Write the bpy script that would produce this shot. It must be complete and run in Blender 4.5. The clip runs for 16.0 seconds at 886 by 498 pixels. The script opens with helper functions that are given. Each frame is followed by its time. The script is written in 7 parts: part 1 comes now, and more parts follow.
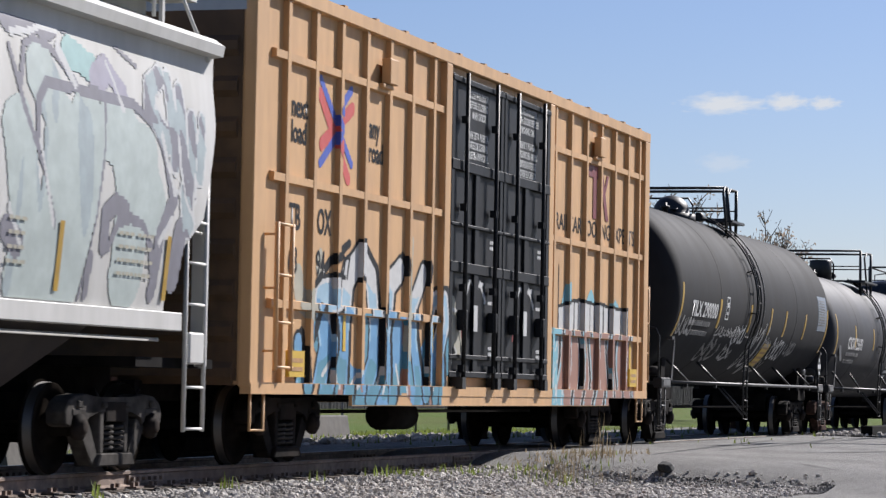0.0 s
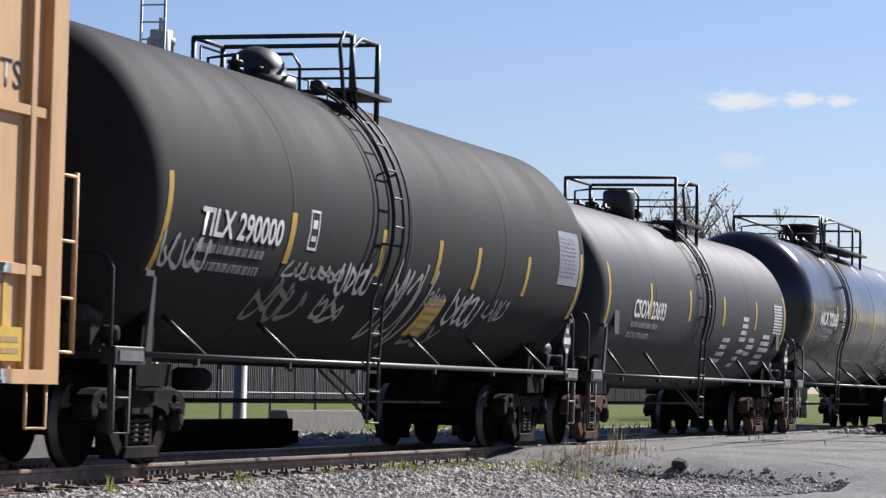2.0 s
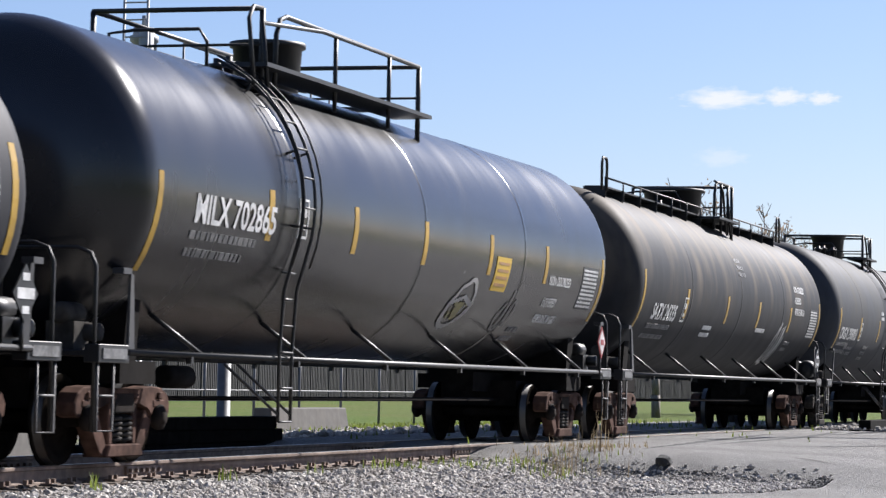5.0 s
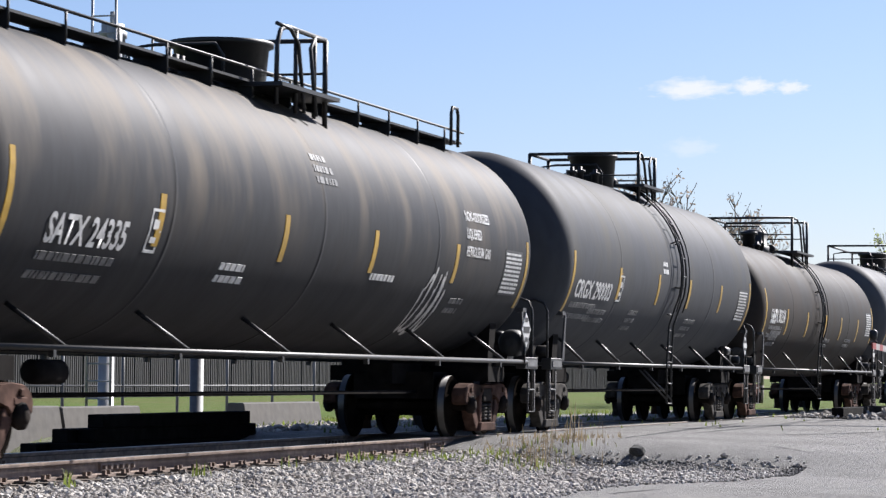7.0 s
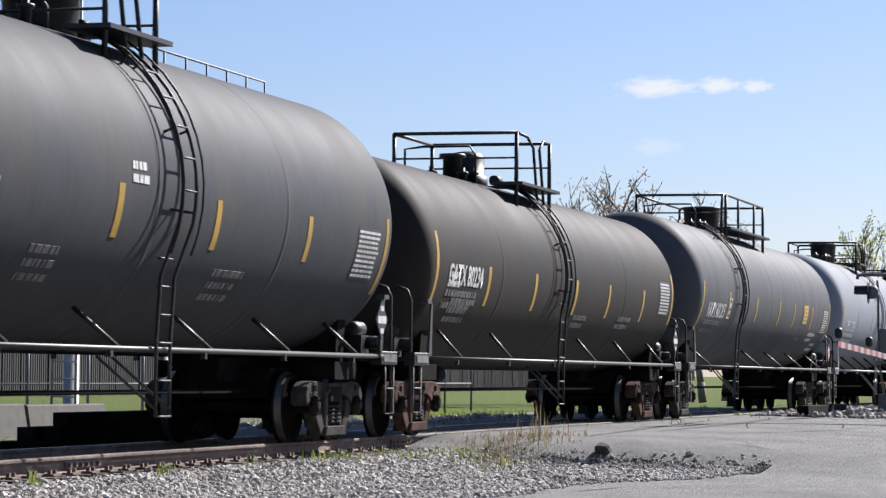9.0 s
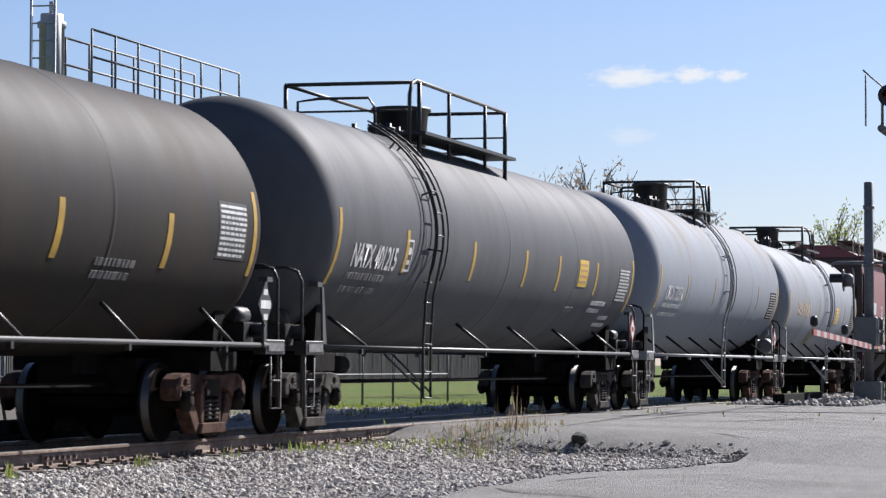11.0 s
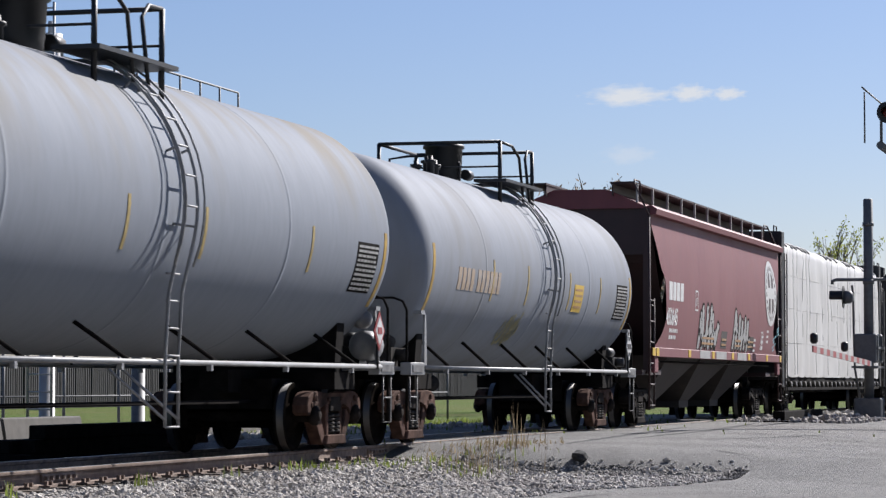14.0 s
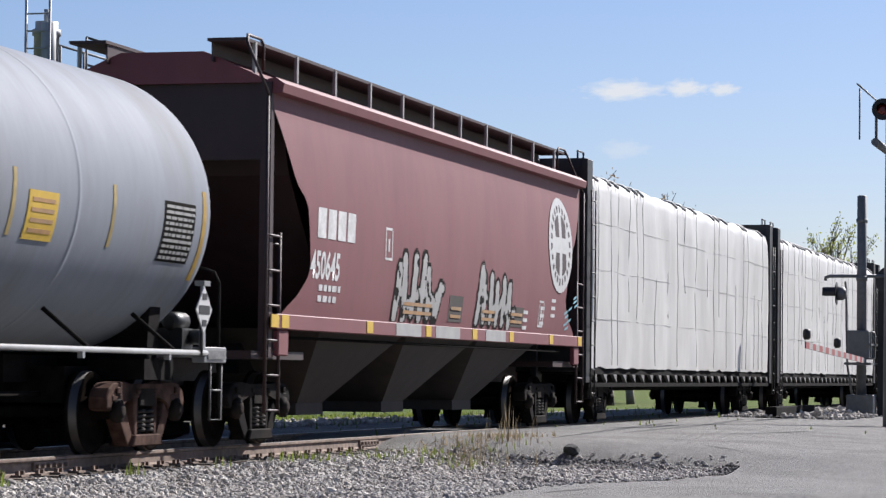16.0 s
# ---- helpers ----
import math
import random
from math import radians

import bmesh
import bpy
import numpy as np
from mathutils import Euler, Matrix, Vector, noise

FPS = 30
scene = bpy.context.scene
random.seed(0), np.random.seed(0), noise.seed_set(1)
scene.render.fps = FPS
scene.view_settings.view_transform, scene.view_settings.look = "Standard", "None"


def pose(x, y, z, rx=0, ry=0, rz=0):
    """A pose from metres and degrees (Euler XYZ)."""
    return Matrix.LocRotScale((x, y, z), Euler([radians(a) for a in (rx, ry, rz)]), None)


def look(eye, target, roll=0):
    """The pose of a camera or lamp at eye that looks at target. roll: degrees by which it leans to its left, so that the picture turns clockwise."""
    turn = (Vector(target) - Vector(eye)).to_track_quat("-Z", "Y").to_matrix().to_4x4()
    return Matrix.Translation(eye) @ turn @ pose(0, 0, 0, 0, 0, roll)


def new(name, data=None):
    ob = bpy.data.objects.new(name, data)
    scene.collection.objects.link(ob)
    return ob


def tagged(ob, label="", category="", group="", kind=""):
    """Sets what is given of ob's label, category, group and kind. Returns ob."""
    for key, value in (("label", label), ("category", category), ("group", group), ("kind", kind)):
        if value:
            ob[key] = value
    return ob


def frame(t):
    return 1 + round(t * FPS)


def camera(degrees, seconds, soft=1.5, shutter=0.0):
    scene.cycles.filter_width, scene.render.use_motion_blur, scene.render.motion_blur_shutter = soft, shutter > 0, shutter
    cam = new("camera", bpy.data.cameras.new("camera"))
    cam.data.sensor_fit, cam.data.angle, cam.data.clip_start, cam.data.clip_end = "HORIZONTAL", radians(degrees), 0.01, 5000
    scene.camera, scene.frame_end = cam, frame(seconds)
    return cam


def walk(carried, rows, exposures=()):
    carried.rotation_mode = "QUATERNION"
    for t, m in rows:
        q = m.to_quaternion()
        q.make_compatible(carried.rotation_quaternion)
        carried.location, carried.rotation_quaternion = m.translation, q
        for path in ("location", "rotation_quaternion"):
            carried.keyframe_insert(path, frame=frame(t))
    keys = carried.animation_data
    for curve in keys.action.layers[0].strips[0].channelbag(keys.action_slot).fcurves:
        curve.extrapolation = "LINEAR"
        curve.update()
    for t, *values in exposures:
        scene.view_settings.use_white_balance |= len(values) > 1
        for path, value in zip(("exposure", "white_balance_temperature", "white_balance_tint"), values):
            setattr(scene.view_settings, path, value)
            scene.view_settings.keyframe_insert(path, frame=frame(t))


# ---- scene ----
# camera: stands beside the line, swings slightly in the hand
EYE = (0.0, -12.55, 0.90)
cam = camera(18.0, 16.0, soft=1.35, shutter=0.1)
TURNS = [  # seconds, heading from the track's line, pitch, roll
    (0.0, 17.186, 2.890, 1.073),
    (0.5, 17.178, 2.872, 1.095),
    (1.0, 17.237, 2.874, 1.123),
    (1.5, 17.391, 2.745, 1.286),
    (2.0, 17.497, 2.786, 1.411),
    (2.5, 17.507, 2.784, 1.431),
    (3.0, 17.426, 2.785, 1.435),
    (3.5, 17.419, 2.774, 1.301),
    (6.0, 16.742, 2.700, 1.008),
    (6.5, 16.595, 2.705, 0.414),
    (7.0, 16.572, 2.598, 0.587),
    (7.5, 16.237, 2.508, 0.436),
    (8.0, 16.009, 2.753, 0.349),
    (8.5, 15.910, 2.817, 0.548),
    (9.0, 15.871, 2.565, 0.593),
    (11.5, 15.328, 2.366, 0.199),
    (12.0, 15.348, 2.325, 0.279),
    (12.5, 15.291, 2.273, 0.327),
    (13.0, 15.297, 2.317, 0.348),
    (13.5, 15.296, 2.510, 0.171),
    (14.0, 15.360, 2.750, 0.031),
    (14.5, 15.458, 2.696, -0.004),
    (15.0, 15.530, 2.648, 0.267),
    (15.5, 15.443, 2.402, 0.627),
    (16.0, 15.232, 2.593, 0.619),
]


def aim(yaw, pitch, roll):
    y, p = radians(yaw), radians(pitch)
    d = Vector((math.cos(y) * math.cos(p), math.sin(y) * math.cos(p), math.sin(p)))
    return look(EYE, Vector(EYE) + d * 10, roll)


EXPOSURE = [(0.0, 0.79), (1.0, 0.84), (2.0, 0.96), (3.5, 1.13), (7.0, 1.16), (9.0, 1.09), (12.5, 0.98), (14.5, 0.79), (16.0, 0.92)]
walk(cam, [(t, aim(a, b, c)) for t, a, b, c in TURNS], [(t, e, 6500, 12.5) for t, e in EXPOSURE])

# ---- daylight ----
SUN = Vector((1.2, -0.58, 1.0)).normalized()
world = bpy.data.worlds.new("sky")
scene.world = world
world.use_nodes = True
wn = world.node_tree
sky = wn.nodes.new("ShaderNodeTexSky")
sky.sky_type = "NISHITA"
sky.sun_disc = False
sky.sun_elevation = math.asin(SUN.z)
sky.sun_rotation = math.atan2(SUN.x, SUN.y)
sky.air_density, sky.dust_density, sky.ozone_density, sky.altitude = 1.0, 0.6, 5.0, 300
wn.nodes["Background"].inputs["Strength"].default_value = 0.05
tint = wn.nodes.new("ShaderNodeMixRGB")
tint.blend_type = "MULTIPLY"
tint.inputs["Fac"].default_value, tint.inputs["Color2"].default_value = 1.0, (1.03, 0.99, 1.10, 1)
wn.links.new(sky.outputs[0], tint.inputs["Color1"])
wn.links.new(tint.outputs[0], wn.nodes["Background"].inputs["Color"])
sun = new("sun", bpy.data.lights.new("sun", "SUN"))
sun.data.energy, sun.data.angle, sun.data.color = 5.0, radians(0.55), (1.0, 0.975, 0.945)
sun.matrix_world = look(SUN * 50, (0, 0, 0))


# ---- materials ----
def lin(c):
    return tuple(v / 12.92 if v <= 0.04045 else ((v + 0.055) / 1.055) ** 2.4 for v in c)


DIMMED = 0.475  # dims every base colour against a raised exposure, to deepen shade


def mat(name, colour, rough=0.6, metal=0.0, spread=0.25, scale=6.0, stain=None, amount=0.35, big=0.7, bump=0.15, stretch=(1, 1, 1), vary=0.0, spec=0.5, emit=0.0, settle=None):
    """Paint, metal, earth: a base colour with fine grain, large stains and a little relief."""
    colour = tuple(v * DIMMED for v in colour)
    stain = tuple(v * DIMMED for v in stain) if stain else None
    m = bpy.data.materials.new(name)
    m.use_nodes = True
    n, l = m.node_tree.nodes, m.node_tree.links
    b = n["Principled BSDF"]
    co = n.new("ShaderNodeTexCoord")
    mp = n.new("ShaderNodeMapping")
    mp.inputs["Scale"].default_value = stretch
    l.new(co.outputs["Object"], mp.inputs["Vector"])
    fine = n.new("ShaderNodeTexNoise")
    fine.inputs["Scale"].default_value, fine.inputs["Detail"].default_value = scale, 6
    wide = n.new("ShaderNodeTexNoise")
    wide.inputs["Scale"].default_value, wide.inputs["Detail"].default_value = big, 4
    l.new(mp.outputs[0], fine.inputs["Vector"])
    l.new(mp.outputs[0], wide.inputs["Vector"])
    ramp = n.new("ShaderNodeValToRGB")
    lo, hi = [max(0, v * (1 - spread)) for v in colour], [min(1, v * (1 + spread)) for v in colour]
    ramp.color_ramp.elements[0].position, ramp.color_ramp.elements[1].position = 0.3, 0.7
    ramp.color_ramp.elements[0].color, ramp.color_ramp.elements[1].color = (*lo, 1), (*hi, 1)
    l.new(fine.outputs["Fac"], ramp.inputs["Fac"])
    last = ramp.outputs["Color"]
    if stain:
        sr = n.new("ShaderNodeValToRGB")
        sr.color_ramp.elements[0].position, sr.color_ramp.elements[1].position = 0.45, 0.68
        sr.color_ramp.elements[0].color, sr.color_ramp.elements[1].color = (0, 0, 0, 1), (amount, amount, amount, 1)
        l.new(wide.outputs["Fac"], sr.inputs["Fac"])
        mix = n.new("ShaderNodeMixRGB")
        mix.inputs["Color2"].default_value = (*stain, 1)
        if settle:
            axes = n.new("ShaderNodeSeparateXYZ")
            l.new(co.outputs["Object"], axes.inputs[0])
            rise = n.new("ShaderNodeMapRange")
            rise.interpolation_type = "SMOOTHSTEP"
            rise.inputs["From Min"].default_value, rise.inputs["From Max"].default_value = settle
            l.new(axes.outputs["Z"], rise.inputs["Value"])
            lay = n.new("ShaderNodeMath")
            lay.operation = "MULTIPLY"
            l.new(rise.outputs[0], lay.inputs[0])
            l.new(sr.outputs["Color"], lay.inputs[1])
            l.new(lay.outputs[0], mix.inputs["Fac"])
        else:
            l.new(sr.outputs["Color"], mix.inputs["Fac"])
        l.new(last, mix.inputs["Color1"])
        last = mix.outputs["Color"]
    if vary:
        info = n.new("ShaderNodeObjectInfo")
        geo = n.new("ShaderNodeNewGeometry")
        add = n.new("ShaderNodeMath")
        add.operation = "ADD"
        l.new(info.outputs["Random"], add.inputs[0])
        l.new(geo.outputs["Random Per Island"], add.inputs[1])
        hsv = n.new("ShaderNodeHueSaturation")
        mr = n.new("ShaderNodeMapRange")
        mr.inputs["From Max"].default_value = 2
        mr.inputs["To Min"].default_value, mr.inputs["To Max"].default_value = 1 - vary, 1 + vary
        l.new(add.outputs[0], mr.inputs["Value"])
        l.new(mr.outputs[0], hsv.inputs["Value"])
        l.new(last, hsv.inputs["Color"])
        last = hsv.outputs["Color"]
    l.new(last, b.inputs["Base Color"])
    rr = n.new("ShaderNodeMapRange")
    rr.inputs["To Min"].default_value, rr.inputs["To Max"].default_value = max(0.02, rough - 0.12), min(1, rough + 0.12)
    l.new(wide.outputs["Fac"], rr.inputs["Value"])
    l.new(rr.outputs[0], b.inputs["Roughness"])
    b.inputs["Metallic"].default_value = metal
    b.inputs["Specular IOR Level"].default_value = spec
    if bump:
        bp = n.new("ShaderNodeBump")
        bp.inputs["Strength"].default_value, bp.inputs["Distance"].default_value = bump, 0.02
        l.new(fine.outputs["Fac"], bp.inputs["Height"])
        l.new(bp.outputs[0], b.inputs["Normal"])
    if emit:
        b.inputs["Emission Color"].default_value = (*colour, 1)
        b.inputs["Emission Strength"].default_value = emit
    return m


def leafy(name, colour):
    """Thin leaves and stalks: they shine through when the light stands behind them."""
    m = mat(name, colour, 0.7, spread=0.3, scale=3, vary=0.4, bump=0)
    n, l = m.node_tree.nodes, m.node_tree.links
    b = n["Principled BSDF"]
    tr = n.new("ShaderNodeBsdfTranslucent")
    src = b.inputs["Base Color"].links[0].from_socket
    l.new(src, tr.inputs["Color"])
    mx = n.new("ShaderNodeMixShader")
    mx.inputs[0].default_value = 0.55
    l.new(b.outputs[0], mx.inputs[1])
    l.new(tr.outputs[0], mx.inputs[2])
    l.new(mx.outputs[0], n["Material Output"].inputs["Surface"])
    return m


def plain(name, colour, rough=0.5, metal=0.0, **kw):
    return mat(name, colour, rough, metal, spread=0.08, scale=9, bump=0.03, **kw)


RUST = (0.11, 0.055, 0.03)
DUST = (0.16, 0.13, 0.10)
M = {
    "dark_asphalt": mat("dark_asphalt", (0.07, 0.07, 0.07), 0.95, spread=0.5, scale=25, bump=0.8),
    "blade": leafy("blade", (0.30, 0.38, 0.08)),
    "straw": leafy("straw", (0.42, 0.33, 0.21)),
    "rail_top": mat("rail_top", (0.42, 0.41, 0.40), 0.35, 0.9, spread=0.2, scale=3, stretch=(0.3, 6, 6)),
    "rail_side": mat("rail_side", (0.40, 0.29, 0.225), 0.85, 0.0, spread=0.4, scale=8, stain=(0.20, 0.13, 0.095), amount=0.6),
    "tie": mat("tie", (0.24, 0.17, 0.12), 0.9, spread=0.45, scale=5, stretch=(1, 0.2, 1), stain=(0.07, 0.055, 0.045), amount=0.6, vary=0.3, bump=0.5),
    "concrete": mat("concrete", (0.17, 0.16, 0.15), 0.9, spread=0.2, scale=5, stain=(0.22, 0.2, 0.18), amount=0.5, big=1.3, bump=0.3),
    "fence": mat("fence", (0.055, 0.055, 0.057), 0.85, spread=0.25, scale=4, stretch=(1, 1, 0.1), vary=0.25),
    "galv": mat("galv", (0.2448, 0.2520, 0.2592), 0.6, 0.3, spread=0.15, scale=8),
    "silver": mat("silver", (0.75, 0.76, 0.77), 0.6, 0.2, spread=0.1, scale=6, stain=(0.2480, 0.2480, 0.2480), amount=0.3),
    "wheel": mat("wheel", (0.030, 0.025, 0.022), 0.7, 0.0, spread=0.4, scale=6, stain=(0.0135, 0.0113, 0.0090), amount=0.7, spec=0.0),
    "tread": mat("tread", (0.16, 0.155, 0.15), 0.4, 0.8, spread=0.15, scale=4),
    "truck_rust": mat("truck_rust", (0.17, 0.10, 0.078), 0.85, 0.0, spread=0.45, scale=6, stain=(0.0210, 0.0154, 0.0140), amount=0.9, big=2.0, spec=0.05),
    "truck_dark": mat("truck_dark", (0.0195, 0.0169, 0.0156), 0.8, 0.0, spread=0.5, scale=6, stain=(0.0845, 0.0650, 0.0553), amount=0.6, big=2.0, spec=0.05),
    "truck_grey": mat("truck_grey", (0.12, 0.11, 0.10), 0.8, 0.0, spread=0.45, scale=6, stain=(0.0217, 0.0186, 0.0174), amount=0.8, big=2.0, spec=0.05),
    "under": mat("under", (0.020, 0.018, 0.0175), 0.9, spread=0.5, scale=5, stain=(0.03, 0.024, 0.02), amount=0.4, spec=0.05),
    "black": mat("black", (0.011, 0.011, 0.012), 0.5, spread=0.3, scale=8, stain=(0.05, 0.045, 0.04), amount=0.4),
    "white": plain("white", (0.95, 0.95, 0.93)),
    "stencil": mat("stencil", (1.12, 1.12, 1.10), 0.6, spread=0.15, scale=20, stain=(0.4, 0.4, 0.4), amount=0.4, big=4.0, bump=0),
    "faded": mat("faded", (0.26, 0.26, 0.26), 0.6, spread=0.4, scale=20, stain=(0.06, 0.06, 0.06), amount=0.7, big=4.0, bump=0),
    "yellow": mat("yellow", (0.80, 0.48, 0.045), 0.45, spread=0.12, scale=8, stain=(0.35, 0.22, 0.05), amount=0.5, big=3, bump=0),
    "sign_yellow": plain("sign_yellow", (1.05, 0.68, 0.06)),
    "red": plain("red", (0.50, 0.05, 0.05)),
    "emblem_red": plain("emblem_red", (0.95, 0.13, 0.11)),
    "emblem_blue": plain("emblem_blue", (0.08, 0.16, 0.75)),
    "blue": plain("blue", (0.07, 0.12, 0.42)),
    "orange": mat("orange", (0.70, 0.38, 0.14), 0.6, spread=0.2, scale=8, stain=(0.45, 0.40, 0.33), amount=0.5, big=3, bump=0),
    "leaf": leafy("leaf", (0.60, 0.66, 0.20)),
    "bud": leafy("bud", (0.55, 0.45, 0.36)),
    "bark": mat("bark", (0.36, 0.31, 0.27), 0.9, spread=0.4, scale=8, stretch=(1, 1, 0.3), bump=0.5),
}


# ---- mesh helpers ----
def box(bm, x0, x1, y0, y1, z0, z1):
    v = [bm.verts.new(p) for p in ((x0, y0, z0), (x1, y0, z0), (x1, y1, z0), (x0, y1, z0), (x0, y0, z1), (x1, y0, z1), (x1, y1, z1), (x0, y1, z1))]
    for f in ((3, 2, 1, 0), (4, 5, 6, 7), (0, 1, 5, 4), (1, 2, 6, 5), (2, 3, 7, 6), (3, 0, 4, 7)):
        bm.faces.new([v[i] for i in f])
    return v


def tube(bm, pts, r, seg=8, closed=False):
    """A round bar along a line of points, with capped ends."""
    pts = [Vector(p) for p in pts]
    rings = []
    n = len(pts)
    up = None
    for i, p in enumerate(pts):
        a, b = pts[(i - 1) % n] if (i or closed) else p, pts[(i + 1) % n] if (i < n - 1 or closed) else p
        d = (b - a).normalized()
        if up is None:
            up = Vector((0, 0, 1)) if abs(d.z) < 0.9 else Vector((0, 1, 0))
        s = d.cross(up).normalized()
        up = s.cross(d).normalized()
        rings.append([bm.verts.new(p + (s * math.cos(k * math.tau / seg) + up * math.sin(k * math.tau / seg)) * r) for k in range(seg)])
    for i in range(n if closed else n - 1):
        a, b = rings[i], rings[(i + 1) % n]
        for k in range(seg):
            f = bm.faces.new((a[k], a[(k + 1) % seg], b[(k + 1) % seg], b[k]))
            f.smooth = True
    if not closed:
        bm.faces.new(rings[0][::-1])
        bm.faces.new(rings[-1])


def lathe(bm, profile, axis="x", centre=(0, 0, 0), seg=32, smooth=True):
    """Turns (along, radius) points about an axis through centre."""
    rings = []
    c = Vector(centre)
    for u, r in profile:
        ring = []
        for k in range(seg):
            a = math.tau * k / seg
            s, t = r * math.cos(a), r * math.sin(a)
            p = {"x": (u, s, t), "y": (t, u, s), "z": (s, t, u)}[axis]
            ring.append(bm.verts.new(c + Vector(p)))
        rings.append(ring)
    for a, b in zip(rings, rings[1:]):
        for k in range(seg):
            f = bm.faces.new((a[k], a[(k + 1) % seg], b[(k + 1) % seg], b[k]))
            f.smooth = smooth
    bm.faces.new(rings[0][::-1])
    bm.faces.new(rings[-1])


def prism(bm, outline, axis, a, b):
    """An outline of two coordinates drawn out along an axis from a to b."""
    def at(p, w):
        u, v = p
        return {"x": (w, u, v), "y": (u, w, v), "z": (u, v, w)}[axis]
    lo, hi = [bm.verts.new(at(p, a)) for p in outline], [bm.verts.new(at(p, b)) for p in outline]
    n = len(outline)
    bm.faces.new(lo[::-1])
    bm.faces.new(hi)
    for i in range(n):
        bm.faces.new((lo[i], lo[(i + 1) % n], hi[(i + 1) % n], hi[i]))


def mesh_of(name, bm, material, bevel=0.0):
    if bevel:
        bmesh.ops.bevel(bm, geom=bm.edges[:], offset=bevel, segments=1, affect="EDGES")
    bmesh.ops.recalc_face_normals(bm, faces=bm.faces[:])
    me = bpy.data.meshes.new(name)
    bm.to_mesh(me)
    bm.free()
    me.materials.append(M[material] if isinstance(material, str) else material)
    return me


def part(name, bm, material, parent=None, label="", bevel=0.0):
    me = bm if isinstance(bm, bpy.types.Mesh) else mesh_of(name, bm, material, bevel)
    ob = new(name, me)
    if parent:
        ob.parent = parent
    if label:
        ob["label"] = label
    return ob


def thing(name, label, category, group="", kind="", at=(0, 0, 0)):
    ob = new(name)
    ob.empty_display_size = 0.3
    ob.location = at
    return tagged(ob, label, category, group, kind)


def bmn():
    return bmesh.new()


def smooth01(a, b, v):
    t = max(0.0, min(1.0, (v - a) / (b - a)))
    return t * t * (3 - 2 * t)


# ---- ground, road and track ----
ROAD0, ROAD1 = 38.0, 84.0


def road_share(x, y):
    """1 on the asphalt of the crossing, 0 on ballast and earth; the near verge runs slantwise."""
    wob = 0.35 * noise.noise((x * 0.35, y * 0.4, 3)) + 0.15 * noise.noise((x * 1.3, y * 1.3, 5))
    edge = -4.75 - 0.07 * max(0.0, 30 - x) - 1.35 * smooth01(32.0, 37.5, x)
    verge = smooth01(edge + 0.35, edge - 0.35, y + wob)
    a = max(verge, smooth01(38.7, 39.7, x + wob))
    return a * (1 - smooth01(ROAD1, ROAD1 + 1.5, x)) if y > -4 else a


def ground_z(x, y):
    d = abs(y)
    bank = -0.21 - 0.20 * smooth01(1.45, 3.2, d) - 0.10 * smooth01(4, 12, d)
    road = -0.015 - 0.20 * smooth01(2.5, 9.5, d) - 0.25 * smooth01(8, 16, d)
    low = -0.40 - 0.08 * smooth01(6, 12, d)
    road = low + (road - low) * smooth01(37.6, 41.0, x)
    k = road_share(x, y)
    z = bank * (1 - k) + road * k
    if y > 3:
        z += 0.012 * max(0, y - 8) * smooth01(8, 40, y) * 0.2
    return z + 0.02 * (1 - k) * noise.noise((x * 0.9, y * 0.9, 0)) * smooth01(1.4, 2.2, d)


def axis_steps(*spans):
    out = []
    for a, b, s in spans:
        n = max(1, round((b - a) / s))
        out += [a + (b - a) * i / n for i in range(n)]
    return out + [spans[-1][1]]


def sheet(name, xs, ys, zf, keep, material):
    idx, verts, faces = {}, [], []
    for i, x in enumerate(xs):
        for j, y in enumerate(ys):
            idx[i, j] = len(verts)
            verts.append((x, y, zf(x, y)))
    for i in range(len(xs) - 1):
        for j in range(len(ys) - 1):
            faces.append((idx[i, j], idx[i + 1, j], idx[i + 1, j + 1], idx[i, j + 1]))
    me = bpy.data.meshes.new(name)
    me.from_pydata(verts, [], faces)
    for p in me.polygons:
        p.use_smooth = True
    me.materials.append(material)
    return new(name, me)


